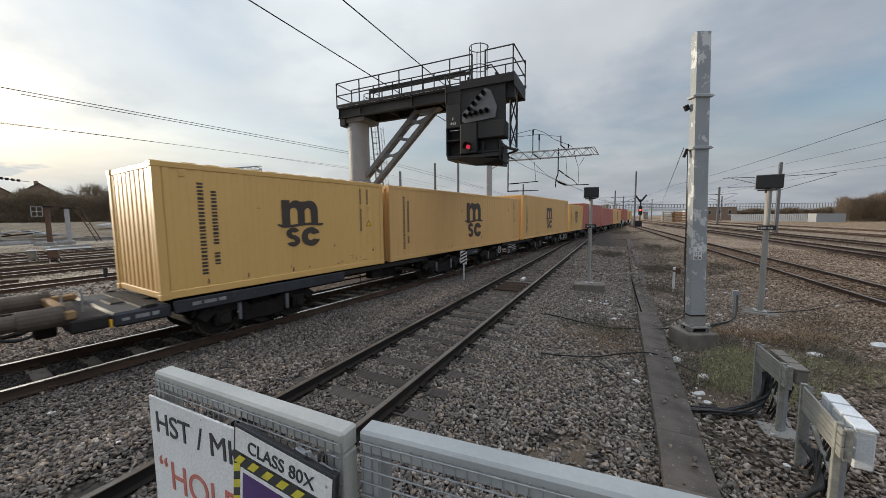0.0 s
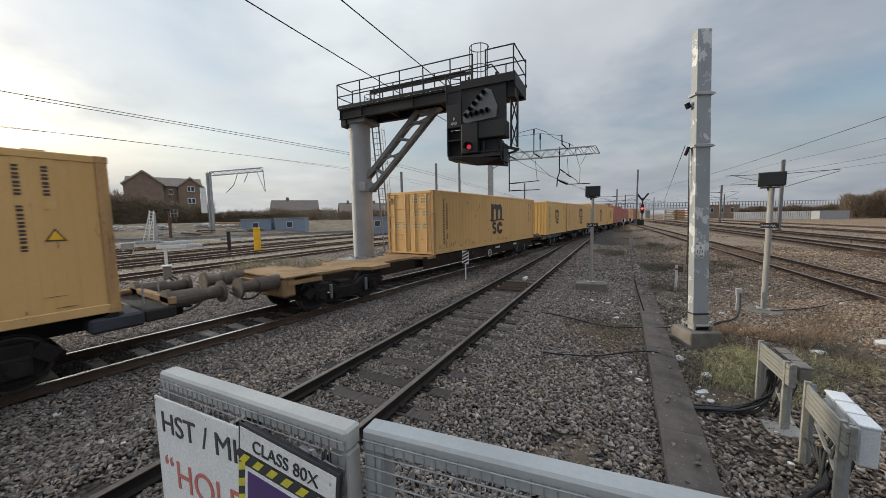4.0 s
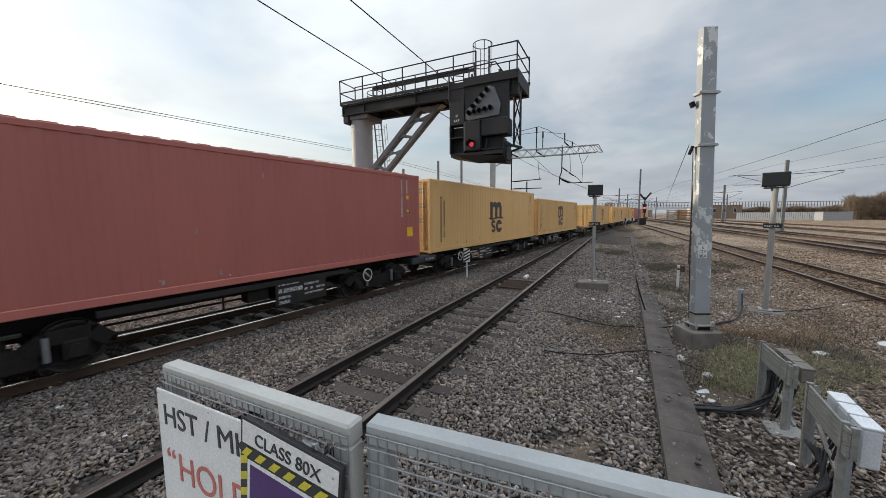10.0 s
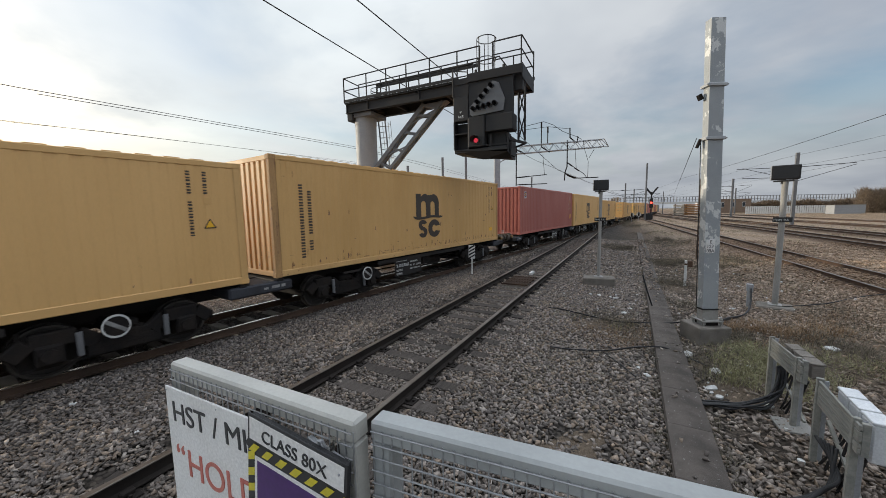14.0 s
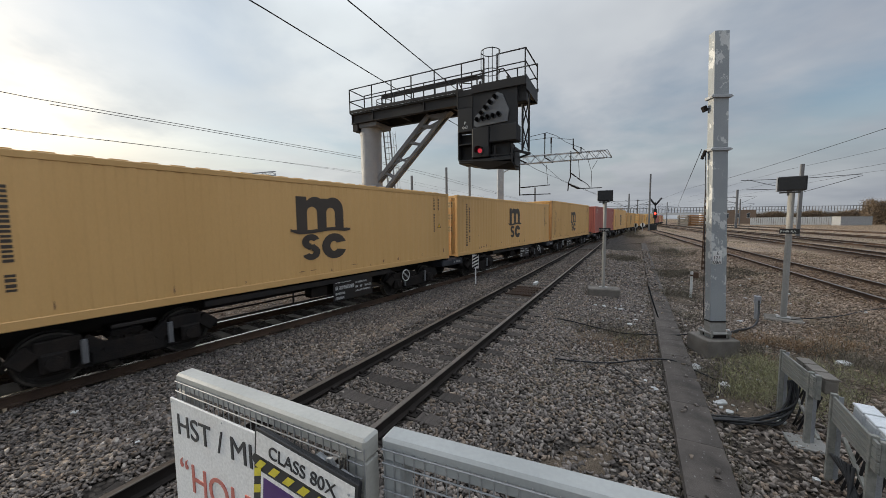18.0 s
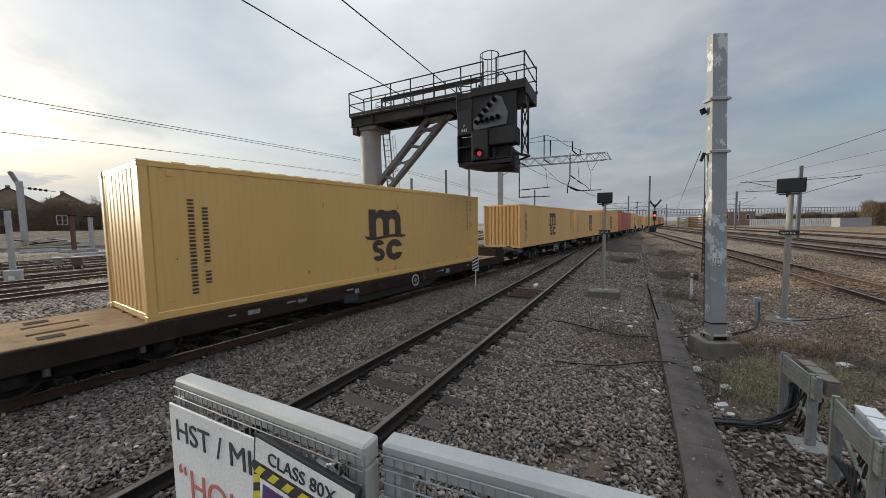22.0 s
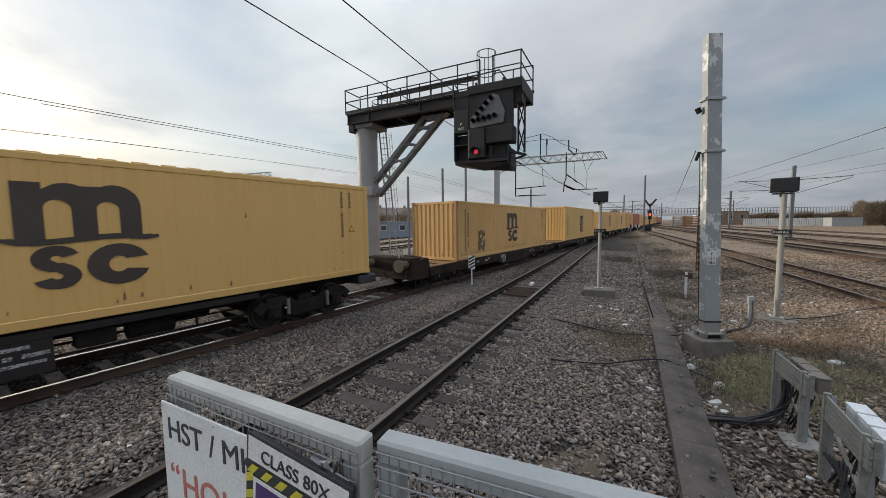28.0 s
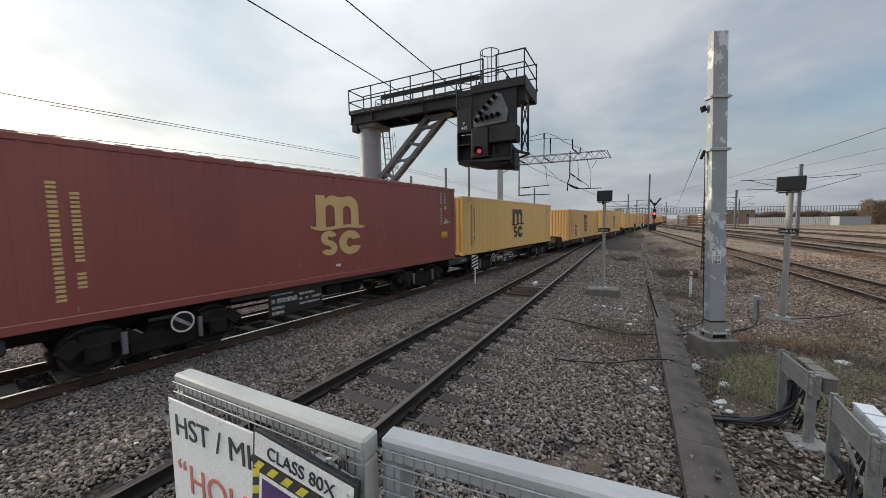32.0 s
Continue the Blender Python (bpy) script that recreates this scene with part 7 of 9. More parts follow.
cant_mast(44.2, 46, 9.0, 6.0, 0.2, 0.17)
cant_mast(68, 86, 9.0, 4.0, 0.2, 0.2)
cant_mast(41.9, 76, 12.0, 0, 0.0, 0.16, "tall slim grey mast")
cant_mast(39.5, 80, 8.2, 5.0, 0.0, 0.14)
cant_mast(57, 110, 8.5, 3.5, 0.0, 0.15)
cant_mast(66, 120, 9, 4.5, 0.0, 0.15)
cant_mast(84, 140, 9, 4.5, 0.0, 0.15)
cant_mast(100, 125, 9, 4.5, 0.0, 0.16)
cant_mast(9.9, 43, 6.5, 0, 0.0, 0.08, "slim dark post beyond the train")
cant_mast(-0.6, 28, 6.8, 0, 0.0, 0.07, "slim dark post beyond the train")
cant_mast(1.2, 27, 7.4, 0, 0.0, 0.07, "slim dark post beyond the train")
cant_mast(-3.2, 26.5, 6.0, 0, 0.0, 0.07, "slim dark post beyond the train")

sp = thing("slotted_post", "rusty slotted steel post beside the tracks", "post", "", "", pose(13.1, 18.5, 0, 0, 0, -35))
for k in (-0.1, 0.1):
    part("stile", MB().box((k - 0.025, -0.05, -0.4), (k + 0.025, 0.05, 4.0), 0.004), RUSTPOST, sp)
for i in range(13):
    part("batten", cached(("batten",), lambda: MB().box((-0.075, -0.04, 0), (0.075, 0.04, 0.16)).mesh("batten", RUSTPOST)), None, sp, m=Matrix.Translation((0, 0, -0.2 + i * 0.32)))
fs = thing("colour_light_signal", "distant post signal showing red under a forked arm", "railway signal", "", "", pose(43.0, 75.8, 0, 0, 0, -28))
part("post", MB().tube((0, 0, 0), (0, 0, 6.0), 0.12, 10), BLACKST, fs)
part("head", MB().box((-0.35, -0.25, 2.6), (0.35, 0.1, 4.6), 0.03), SIGBOX, fs)
part("red_lamp", MB().tube((0, -0.27, 3.65), (0, -0.25, 3.65), 0.21, 14), REDFAR, fs, "lit red lamp")
part("forked_arm", MB().beam((0, -0.1, 5.4), (-1.1, -0.1, 6.9), 0.35, 0.35).beam((0, -0.1, 5.4), (1.1, -0.1, 6.9), 0.35, 0.35), SIGBOX, fs, "dark forked indicator arms")
part("base_box", MB().box((-0.9, -0.4, 0), (0.4, 0.4, 1.3), 0.04), SIGBOX, fs)
for x, y, s in ((36.0, 70, 0.45), (39.5, 74, 0.45)):
    rs = thing("speed_board", "round white board on a low post", "sign", "far boards", "", pose(x, y, 0, 0, 0, -27))
    part("post", MB().tube((0, 0, -0.2), (0, 0, 0.9), 0.05, 6), GALV, rs)
    part("disc", MB().tube((0, -0.08, 1.25), (0, -0.04, 1.25), s, 18), WHITE, rs)
    part("disc_mark", MB().box((-0.15, -0.085, 0.85), (0.15, -0.082, 1.65)), SIGNK, rs)


# ---- beyond the open side: bridge, fence line, cabins, scrub ----
def bridge():
    ob = thing("road_bridge", "long pale bridge with an open post parapet", "bridge", "", "", pose(95, 222, 0, 0, 0, 2))
    # white colour stands in for the haze in front of the far girder
    part("deck", MB().box((0, 0, 4.9), (190, 4, 6.2)), WHITE, ob, "bridge girder coloured pale for haze")
    for i in range(96):
        part("parapet_panel", cached(("parapet",), lambda: MB().box((0.0, -0.2, 6.2), (0.35, 0.0, 9.1)).mesh("parapet_panel", GANTG)), None, ob, m=Matrix.Translation((i * 1.98, 0, 0)))
    part("parapet_rail", MB().box((0, -0.3, 9.1), (190, 0.1, 9.35)).box((0, -0.3, 7.3), (190, 0.1, 7.45)), GANTG, ob)
    for x in (14, 34, 54, 74):
        part("pier", MB().box((x, 0.3, -1), (x + 3, 3.6, 4.6)), CONC, ob)
    part("abutment", MB().box((82, 0.2, -1), (190, 3.8, 4.6)), BRICK, ob)
    return ob


bridge()
ob = thing("embankment", "brown grass embankment below the bridge", "embankment", kind="structure", m=pose(150, 205, 0, 0, 0, 0))
part("slope", MB().add([(-8, 0, -0.5), (160, -20, -0.5), (160, 16, 4.8), (-4, 16, 4.4), (-8, 18, -0.5), (160, 18, -0.5)], [(0, 1, 2, 3), (3, 2, 5, 4), (0, 3, 4), (1, 5, 2)]), SCRUB, ob)
fl = thing("palisade_fence", "pale grey palisade fence along the yard", "fence", "", "", pose(99.6, 120, 0, 0, 0, -21))
pm = MB().box((0, 0, -0.5), (0.46, 0.05, 2.5)).mesh("pale", WHITE)
for i in range(49):
    part("pale", pm, None, fl, m=Matrix.Translation((i * 0.56, 0, 0)))
part("fence_rail", MB().box((0, 0.06, 0.5), (27, 0.12, 0.6)).box((0, 0.06, 1.7), (27, 0.12, 1.8)), GALV, fl)


def cabin(x, y, yaw, l, w, h, material, label, windows=2, z=0.0, roof=None):
    ob = thing("cabin", label, "cabin", "yard cabins", "", pose(x, y, z, 0, 0, yaw))
    part("wall", MB().box((0, 0, -0.3), (l, w, h), 0.03), material, ob)
    part("roof", MB().box((-0.1, -0.1, h), (l + 0.1, w + 0.1, h + 0.14), 0.02), roof or CONC, ob)
    for i in range(windows):
        cx = l * (i + 0.7) / (windows + 0.4)
        wd = part("window", MB().box((cx - 0.5, -0.03, h * 0.42), (cx + 0.5, -0.004, h * 0.8)), WHITE, ob)
        part("pane", MB().box((cx - 0.44, -0.038, h * 0.45), (cx + 0.44, -0.032, h * 0.77)), GLASS, wd)
    return ob


cabin(107.5, 100, -12, 7.0, 3, 2.4, GALV, "pale grey site cabin behind the fence", 0)
for k, (x, y, mt) in enumerate(((79.3, 120, ORANGE), (76.2, 121, RENDERW))):
    ob = thing("timber_stack", "tall stack of sawn timber lengths in the yard", "stack", "timber stacks", "", pose(x, y, 0, 0, 0, -30))
    for q in range(7):
        part("layer", MB().box((0, 0, -0.2 + q * 0.56), (4.2 - 1.2 * k, 2.5, 0.18 + q * 0.56), 0.04), mt, ob)
        part("bearer", MB().box((0.4, 0.1, 0.185 + q * 0.56), (0.7, 2.4, 0.355 + q * 0.56)), RUSTPOST, ob)
cabin(96, 138, -20, 5, 3, 4.2, WHITE, "white van body in the yard", 0)
cabin(112, 150, -20, 12, 6, 5.6, BRICK, "dark brick trackside building", 3, roof=ROOF)


# ---- yard side: houses, cabins, posts ----
def house(x, y, yaw, l, w, h, rh, label, storeys=2, wing=None):
    """A house with its long front towards local -y, a pitched roof, and framed windows in rows."""
    ob = thing("house", label, "house", "houses beyond the yard", "", pose(x, y, 0, 0, 0, yaw))
    part("wall", MB().box((0, 0, -1), (l, w, h)), BRICK, ob)
    g = MB()
    o = 0.4
    g.add([(-o, -o, h), (l + o, -o, h), (l + o, w / 2, h + rh), (-o, w / 2, h + rh), (-o, w + o, h), (l + o, w + o, h), (-o, -o, h - 0.18), (l + o, -o, h - 0.18)],
          [(0, 1, 2, 3), (3, 2, 5, 4), (6, 7, 1, 0), (4, 5, 1, 0)])
    r = part("roof", g, ROOF, ob)
    part("gable", MB().add([(0, 0, h), (0, w, h), (0, w / 2, h + rh - 0.2)], [(0, 2, 1)]).add([(l, 0, h), (l, w, h), (l, w / 2, h + rh - 0.2)], [(0, 1, 2)]), BRICK, ob)
    if w < 10:
        part("chimney", MB().box((l * 0.3, w / 2 - 0.4, h + rh - 0.9), (l * 0.3 + 0.9, w / 2 + 0.4, h + rh + 0.9), 0.03), BRICK, r)

    def win(px, z, py=0.0, ww=1.2, hh=1.3):
        f = part("window", MB().box((px - ww / 2, py - 0.05, z), (px + ww / 2, py + 0.02, z + hh)), WHITE, ob)
        for k in (-1, 1):
            part("pane", MB().box((px + k * ww * 0.25 - ww * 0.2, py - 0.06, z + 0.1), (px + k * ww * 0.25 + ww * 0.2, py - 0.052, z + hh - 0.1)), GLASS, f)
    sh = h / storeys
    for s in range(storeys):
        n = max(2, int(l / 3.4))
        for i in range(n):
            win(l * (i + 0.5) / n, s * sh + sh * 0.38)
    if wing:
        wx, ww = wing
        part("wall", MB().box((wx, -1.4, -1), (wx + ww, 0, h)), BRICK, ob)
        part("gable", MB().add([(wx, -1.4, h), (wx + ww, -1.4, h), (wx + ww / 2, -1.4, h + rh * 0.9)], [(0, 1, 2)]), BRICK, ob)
        part("roof", MB().add([(wx - 0.3, -1.8, h - 0.2), (wx + ww / 2, -1.8, h + rh * 0.95), (wx + ww / 2, w / 2, h + rh * 0.95), (wx - 0.3, w / 2, h - 0.2), (wx + ww + 0.3, -1.8, h - 0.2), (wx + ww + 0.3, w / 2, h - 0.2)],
                               [(0, 1, 2, 3), (1, 4, 5, 2)]), ROOF, ob)
        for s in range(storeys):
            win(wx + ww / 2, s * sh + sh * 0.38, -1.4, 1.4, 1.3)
    return ob




def twin_gable_house(x, y, yaw):
    """A brick block of three storeys between two wings whose gables face the yard."""
    ob = thing("house", "three-storey brick house with two tiled gables", "house", "houses beyond the yard", "", pose(x, y, 0, 0, 0, yaw))
    part("wall", MB().box((0, 1.0, -1), (14.8, 10, 11.3)), BRICK, ob)
    part("roof", MB().add([(0, 0.6, 11.2), (14.8, 0.6, 11.2), (14.8, 6, 13.7), (0, 6, 13.7), (0, 10.4, 11.2), (14.8, 10.4, 11.2)], [(0, 1, 2, 3), (3, 2, 5, 4), (0, 4, 5, 1)]), ROOF, ob)
    for x0, w, yf, e, rise in ((0.0, 7.0, -1.5, 11.4, 2.9), (9.8, 5.0, -0.4, 11.1, 2.2)):
        part("wall", MB().box((x0, yf, -1), (x0 + w, 0.998, e)), BRICK, ob)
        part("gable", MB().prism([(x0, e), (x0 + w, e), (x0 + w / 2, e + rise)], 0, 0.3, Matrix.Translation((0, yf + 0.3, 0)) @ FACE), BRICK, ob)
        for sg in (-1, 1):
            cx = x0 + w / 2
            o = sg * (w / 2 + 0.35)
            part("roof", MB().add([(cx + o, yf - 0.3, e - 0.12), (cx, yf - 0.3, e + rise + 0.1), (cx, 6, e + rise + 0.1), (cx + o, 6, e - 0.12),
                                   (cx + o, yf - 0.3, e - 0.3), (cx, yf - 0.3, e + rise - 0.1), (cx, 6, e + rise - 0.1), (cx + o, 6, e - 0.3)],
                                  [(0, 1, 2, 3), (4, 7, 6, 5), (0, 4, 5, 1), (0, 3, 7, 4)]), ROOF, ob)
            part("barge_board", MB().beam((cx + o, yf - 0.34, e - 0.16), (cx, yf - 0.34, e + rise + 0.04), 0.06, 0.3), RENDERW, ob, "pale barge board")
    for px, py, z, ww in ((12.3, -0.4, 9.9, 1.5), (12.3, -0.4, 7.0, 1.6), (12.3, -0.4, 4.2, 1.6), (8.4, 1.0, 9.2, 0.8), (8.4, 1.0, 6.2, 0.8)):
        f = part("window", MB().box((px - ww / 2, py - 0.06, z), (px + ww / 2, py + 0.02, z + 1.3)), WHITE, ob)
        for k in (-1, 1):
            part("pane", MB().box((px + k * ww * 0.24 - ww * 0.19, py - 0.07, z + 0.12), (px + k * ww * 0.24 + ww * 0.19, py - 0.062, z + 1.18)), GLASS, f)
        part("sill", MB().box((px - ww / 2 - 0.1, py - 0.14, z - 0.1), (px + ww / 2 + 0.1, py, z - 0.005), 0.01), RENDERW, f)
    return ob


twin_gable_house(-72.4, 78.8, 38.6)
house(-56, 112, 18, 14, 9, 5.6, 3.6, "brick house with a hipped tiled roof", 2)
house(-116.3, 82, -37, 10, 9, 9.2, 3.6, "brick house with a tiled roof", 2)
house(-114, 92, -37, 10, 9, 8.8, 3.5, "brick house with a tiled roof", 2)
house(-128, 84, -37, 10, 9, 8.8, 3.5, "brick house with a tiled roof", 2)
for i in range(5):
    house(-40 + i * 9.5, 135 + i * 5.0, 24, 9, 8, 5.4, 3.6, "terraced brick house with chimney", 2)
cabin(-36, 61, 8, 5.0, 3, 2.7, CABINB, "blue-grey steel site cabin", 1)
cabin(-30.5, 62, 8, 5.2, 3, 2.8, CABINB, "blue-grey steel site cabin with a window", 1)
cabin(-14, 60, 15, 8, 3, 2.7, CABINB, "pale blue steel site cabin", 2)
cabin(-5, 64, 15, 9, 3, 2.8, WHITE, "white site cabin beside the yard", 3)

yp = thing("catenary_portal", "lattice portal over the yard tracks", "overhead line support", "", "", pose(-38.3, 57, 0, 0, 0, 6))
part("mast", lattice(MB(), (0, 0, 0), (0.001, 0, 10.4), 0.5, 0.5, 2) .box((-0.3, -0.25, -0.2), (-0.12, 0.25, 10.4)).box((0.12, -0.25, -0.2), (0.3, 0.25, 10.4)), GALV, yp)
zz = MB()
for i in range(14):
    zz.tube((-0.2, -0.2, i * 0.74), (0.2, -0.2, i * 0.74 + 0.74), 0.04, 4)
part("mast_lacing", zz, GALV, yp)
part("boom", lattice(MB(), (0, 0, 10.2), (8.5, 0, 10.9), 0.5, 0.6, 14, 0.04), GALV, yp)
part("boom_end", MB().tube((8.5, 0, 10.9), (8.7, 0, 7.3), 0.07, 6).tube((7.6, 0, 10.4), (8.6, 0, 7.4), 0.05, 6), GALV, yp)
part("drop_arm", MB().line([(4.5, 0, 10.2), (3.8, 0, 8.4), (2.6, 0, 7.2)], 0.05, 5), BOGIE, yp)
part("drop_arm", MB().line([(6.2, 0, 10.4), (5.4, 0, 8.8)], 0.05, 5), BOGIE, yp)
part("wrapped_sheet", MB().box((-1.35, -0.3, 3.9), (-0.45, -0.2, 8.0), 0.04), WHITE, yp, "hanging white sheet")


def yard_post(x, y, h, label, arms=(), material=GALV, r=0.12):
    ob = thing("yard_post", label, "post", "yard posts", "", pose(x, y, 0, 0, 0, 30))
    part("post", MB().box((-r, -r, -0.3), (r, r, h), 0.02), material, ob)
    for z, l in arms:
        part("arm", MB().beam((0, 0, z), (l, 0, z + 0.05), 0.08, 0.08), material, ob)
    return ob


cb = yard_post(-12.4, 15.2, 1.45, "white yard post with a cross board", (), WHITE, 0.055)
part("cross_board", MB().box((-0.3, -0.09, 1.36), (0.75, -0.056, 1.52), 0.01), WHITE, cb, "white cross board")


def cage_mast(x, y, h, material, label, cage=0.0):
    """A cut-off yard mast, some with a small railed cage held beside the top."""
    ob = yard_post(x, y, h, label, (), material, 0.17)
    part("cap_plate", MB().box((-0.5, -0.25, h), (0.4, 0.25, h + 0.12), 0.02), BOGIE, ob)
    part("foot", MB().box((-0.4, -0.4, -0.3), (0.4, 0.4, 0.25), 0.04), CONC, ob, "pale concrete foot")
    if cage:
        a, b = cage - 0.42, cage + 0.42
        for px in (a, (a + b) / 2, b):
            part("cage_bar", MB().box((px - 0.028, -0.4, h - 0.95), (px + 0.028, -0.345, h + 0.05)), GALV, ob)
        for z in (h - 0.95, h - 0.45, h + 0.05):
            part("cage_rail", MB().box((a, -0.402, z - 0.028), (b, -0.343, z + 0.028)), GALV, ob)
    return ob


cage_mast(-42.6, 37.4, 4.0, RUSTPOST, "rusty brown stub mast with a railed cage", -0.62)
cage_mast(-42.2, 39.0, 3.9, GALV, "pale grey stub mast on a concrete foot")
cage_mast(-39.2, 46.7, 3.9, GALV, "grey stub mast on a concrete foot beside a ladder")
cage_mast(-39.2, 49.3, 4.2, RUSTPOST, "brown ladder mast with a railed cage", 0.62)
ym = yard_post(-57.4, 44.5, 9.0, "tall grey yard mast with a dark tilted head and arm", (), GALV, 0.26)
part("tilted_head", MB().beam((0.1, 0, 8.1), (-0.75, 0, 10.2), 0.5, 0.42, ch=0.08), GANTG, ym, "grey tilted head")
part("arm", MB().tube((0, 0, 8.2), (3.4, 0, 7.7), 0.05, 6), GALV, ym)
for k in range(4):
    part("insulator", MB().tube((0.8 + 0.5 * k, 0, 8.08 - 0.07 * k), (1.05 + 0.5 * k, 0, 8.04 - 0.07 * k), 0.16, 8), BOGIE, ym)
ys = yard_post(-22.6, 16.9, 3.5, "yard signal post with two small dark heads", (), GALV, 0.10)
for z in (2.35, 3.15):
    part("head", MB().box((-0.36, -0.22, z), (-0.11, 0.12, z + 0.45), 0.05), SIGBOX, ys, "dark signal head")
part("base_case", MB().box((-0.28, -0.22, -0.2), (0.28, 0.22, 0.5), 0.03), GALV, ys, "grey case at its foot")
part("case_plate", MB().box((-0.1, -0.23, 0.0), (0.12, -0.222, 0.22), 0.004), WHITE, ys, "white plate")
yard_post(-19.2, 30.6, 1.6, "short black and white yard post", (), SIGBOX, 0.14)
yard_post(-17.0, 31.2, 1.9, "yard post with a yellow plate", (), LABELY, 0.28)
yard_post(-15.7, 15.9, 0.35, "short black stake by the yard track", (), SIGBOX, 0.07)
for x, y, w, mt in ((-26.3, 22.0, 0.35, CONCD), (-25.5, 22.5, 0.5, RUSTPOST), (-29.1, 31.5, 0.9, CONC), (-11.9, 14.6, 0.3, CONCD)):
    ob = thing("equipment_case", "weathered trackside equipment case on legs with cables", "equipment case", "yard cases", "", pose(x, y, -0.2, 0, 0, 40))
    part("case", MB().box((-w / 2, -0.2, 0.30), (w / 2, 0.2, 0.85), 0.03), mt, ob)
    part("lid", MB().box((-w / 2 - 0.03, -0.23, 0.852), (w / 2 + 0.03, 0.23, 0.90), 0.015), BOXW, ob, "pale lid")
    for k in (-1, 1):
        part("leg", MB().box((k * w * 0.4 - 0.03, -0.03, -0.05), (k * w * 0.4 + 0.03, 0.03, 0.32)), GALV, ob)
        part("cable", MB().line([(k * w * 0.2, -0.1, 0.5), (k * w * 0.3 + 0.2, -0.25, 0.3), (k * w * 0.1 + 0.35, -0.25, 0.0)], 0.03, 5), CABLE, ob)
for x, y, tilt, mt in ((-45.0, 45.2, -22, RUSTPOST), (-38.8, 44.4, 14, WHITE), (-38.6, 45.2, 4, WHITE)):
    ob = thing("ladder", "ladder leaning in the yard", "ladder", "yard ladders", "", pose(x, y, -0.2, 0, tilt, 30))
    for k in (-0.22, 0.22):
        part("stile", MB().box((k - 0.05, -0.04, 0), (k + 0.05, 0.04, 4.3)), mt, ob)
    for q in range(10):
        part("rung", MB().box((-0.17, -0.03, 0.3 + 0.42 * q), (0.17, 0.03, 0.37 + 0.42 * q)), mt, ob)
# the pale bank that rises behind the yard to the thicket
WALL_M = pose(-64, 36, 0, 0, 0, 34)
low = thing("retaining_wall", "long low pale concrete edge beyond the yard", "wall", kind="structure", m=WALL_M)
part("wall", MB().box((-20, 0, -0.5), (70, 0.6, 0.22), 0.04), CONC, low)
part("coping", MB().box((-20, -0.1, 0.22), (70, 0.7, 0.32), 0.02), CONC, low)


def make_bank():
    ks, ls = np.linspace(-40, 84, 125), np.linspace(0.62, 26, 27)
    vs = [(k, l, 0.24 + 0.13 * min(l, 15) + 0.12 * math.sin(k * 0.7 + l) * math.sin(l * 0.6) + 0.08 * math.sin(k * 2.3 + l * 1.7)) for l in ls for k in ks]
    n = len(ks)
    fs = [(a * n + b, a * n + b + 1, (a + 1) * n + b + 1, (a + 1) * n + b) for a in range(len(ls) - 1) for b in range(n - 1)]
    me = bpy.data.meshes.new("earth_bank")
    me.from_pydata(vs, [], fs)
    me.materials.append(EARTH)
    tagged(new("earth_bank", me), "pale earth bank rising behind the yard", "bank", kind="structure").matrix_basis = WALL_M


make_bank()


def on_bank(k, l):
    return WALL_M @ Vector((k, l, 0.26 + 0.13 * min(l, 15)))


def debris(k, l, n, reach, mt, label, seed, length=2.0):
    """A heap of long scraps lying criss-cross."""
    p = on_bank(k, l)
    ob = thing("scrap_heap", label, "scrap heap", "stored material", "", pose(p.x, p.y, p.z, 0, 0, 34))
    rg = random.Random(seed)
    for i in range(n):
        c = Vector((rg.uniform(-reach, reach), rg.uniform(-0.7, 0.7), 0.12 + rg.uniform(0, 0.5)))
        a = rg.uniform(-0.6, 0.6)
        h = Vector((math.cos(a), math.sin(a), rg.uniform(-.22, .22))) * length * rg.uniform(0.4, 1.0) * 0.5
        part("scrap", MB().beam(c - h, c + h, rg.uniform(.15, .5), rg.uniform(.08, .22), ch=0.02), mt[i % len(mt)], ob)
    return ob


debris(21.5, 8.0, 12, 2.2, (WHITE, BOXW, PALE), "heap of white scrap on the earth bank", 1)
debris(25.5, 8.5, 6, 1.6, (WHITE, GALV), "heap of white scrap on the earth bank", 2)
debris(33.0, 9.0, 14, 3.4, (WHITE, BOXW, GALV), "long heap of white scrap and pipes on the earth bank", 3, 3.0)
debris(38.0, 4.0, 8, 3.0, (GALV, CONC), "grey pipes lying on the earth bank", 4, 5.0)
debris(29.5, 2.0, 7, 3.0, (GALV, RUSTPOST), "pipes and bars lying on the earth bank", 5, 5.0)
debris(13.0, 2.0, 7, 3.0, (GALV, BOGIE), "dark bars lying on the earth bank", 6, 4.0)
rail_fence = thing("guard_rail", "rusty orange guard rail on the earth bank", "railing", "", "", WALL_M @ pose(33, 5.5, 0.9))
for k in range(6):
    part("post", MB().box((k * 2.0 - 0.06, -0.06, -0.2), (k * 2.0 + 0.06, 0.06, 1.2)), ORANGE, rail_fence)
for z in (0.55, 1.15):
    part("rail", MB().box((-0.2, -0.1, z), (10.2, -0.062, z + 0.18), 0.01), ORANGE, rail_fence)
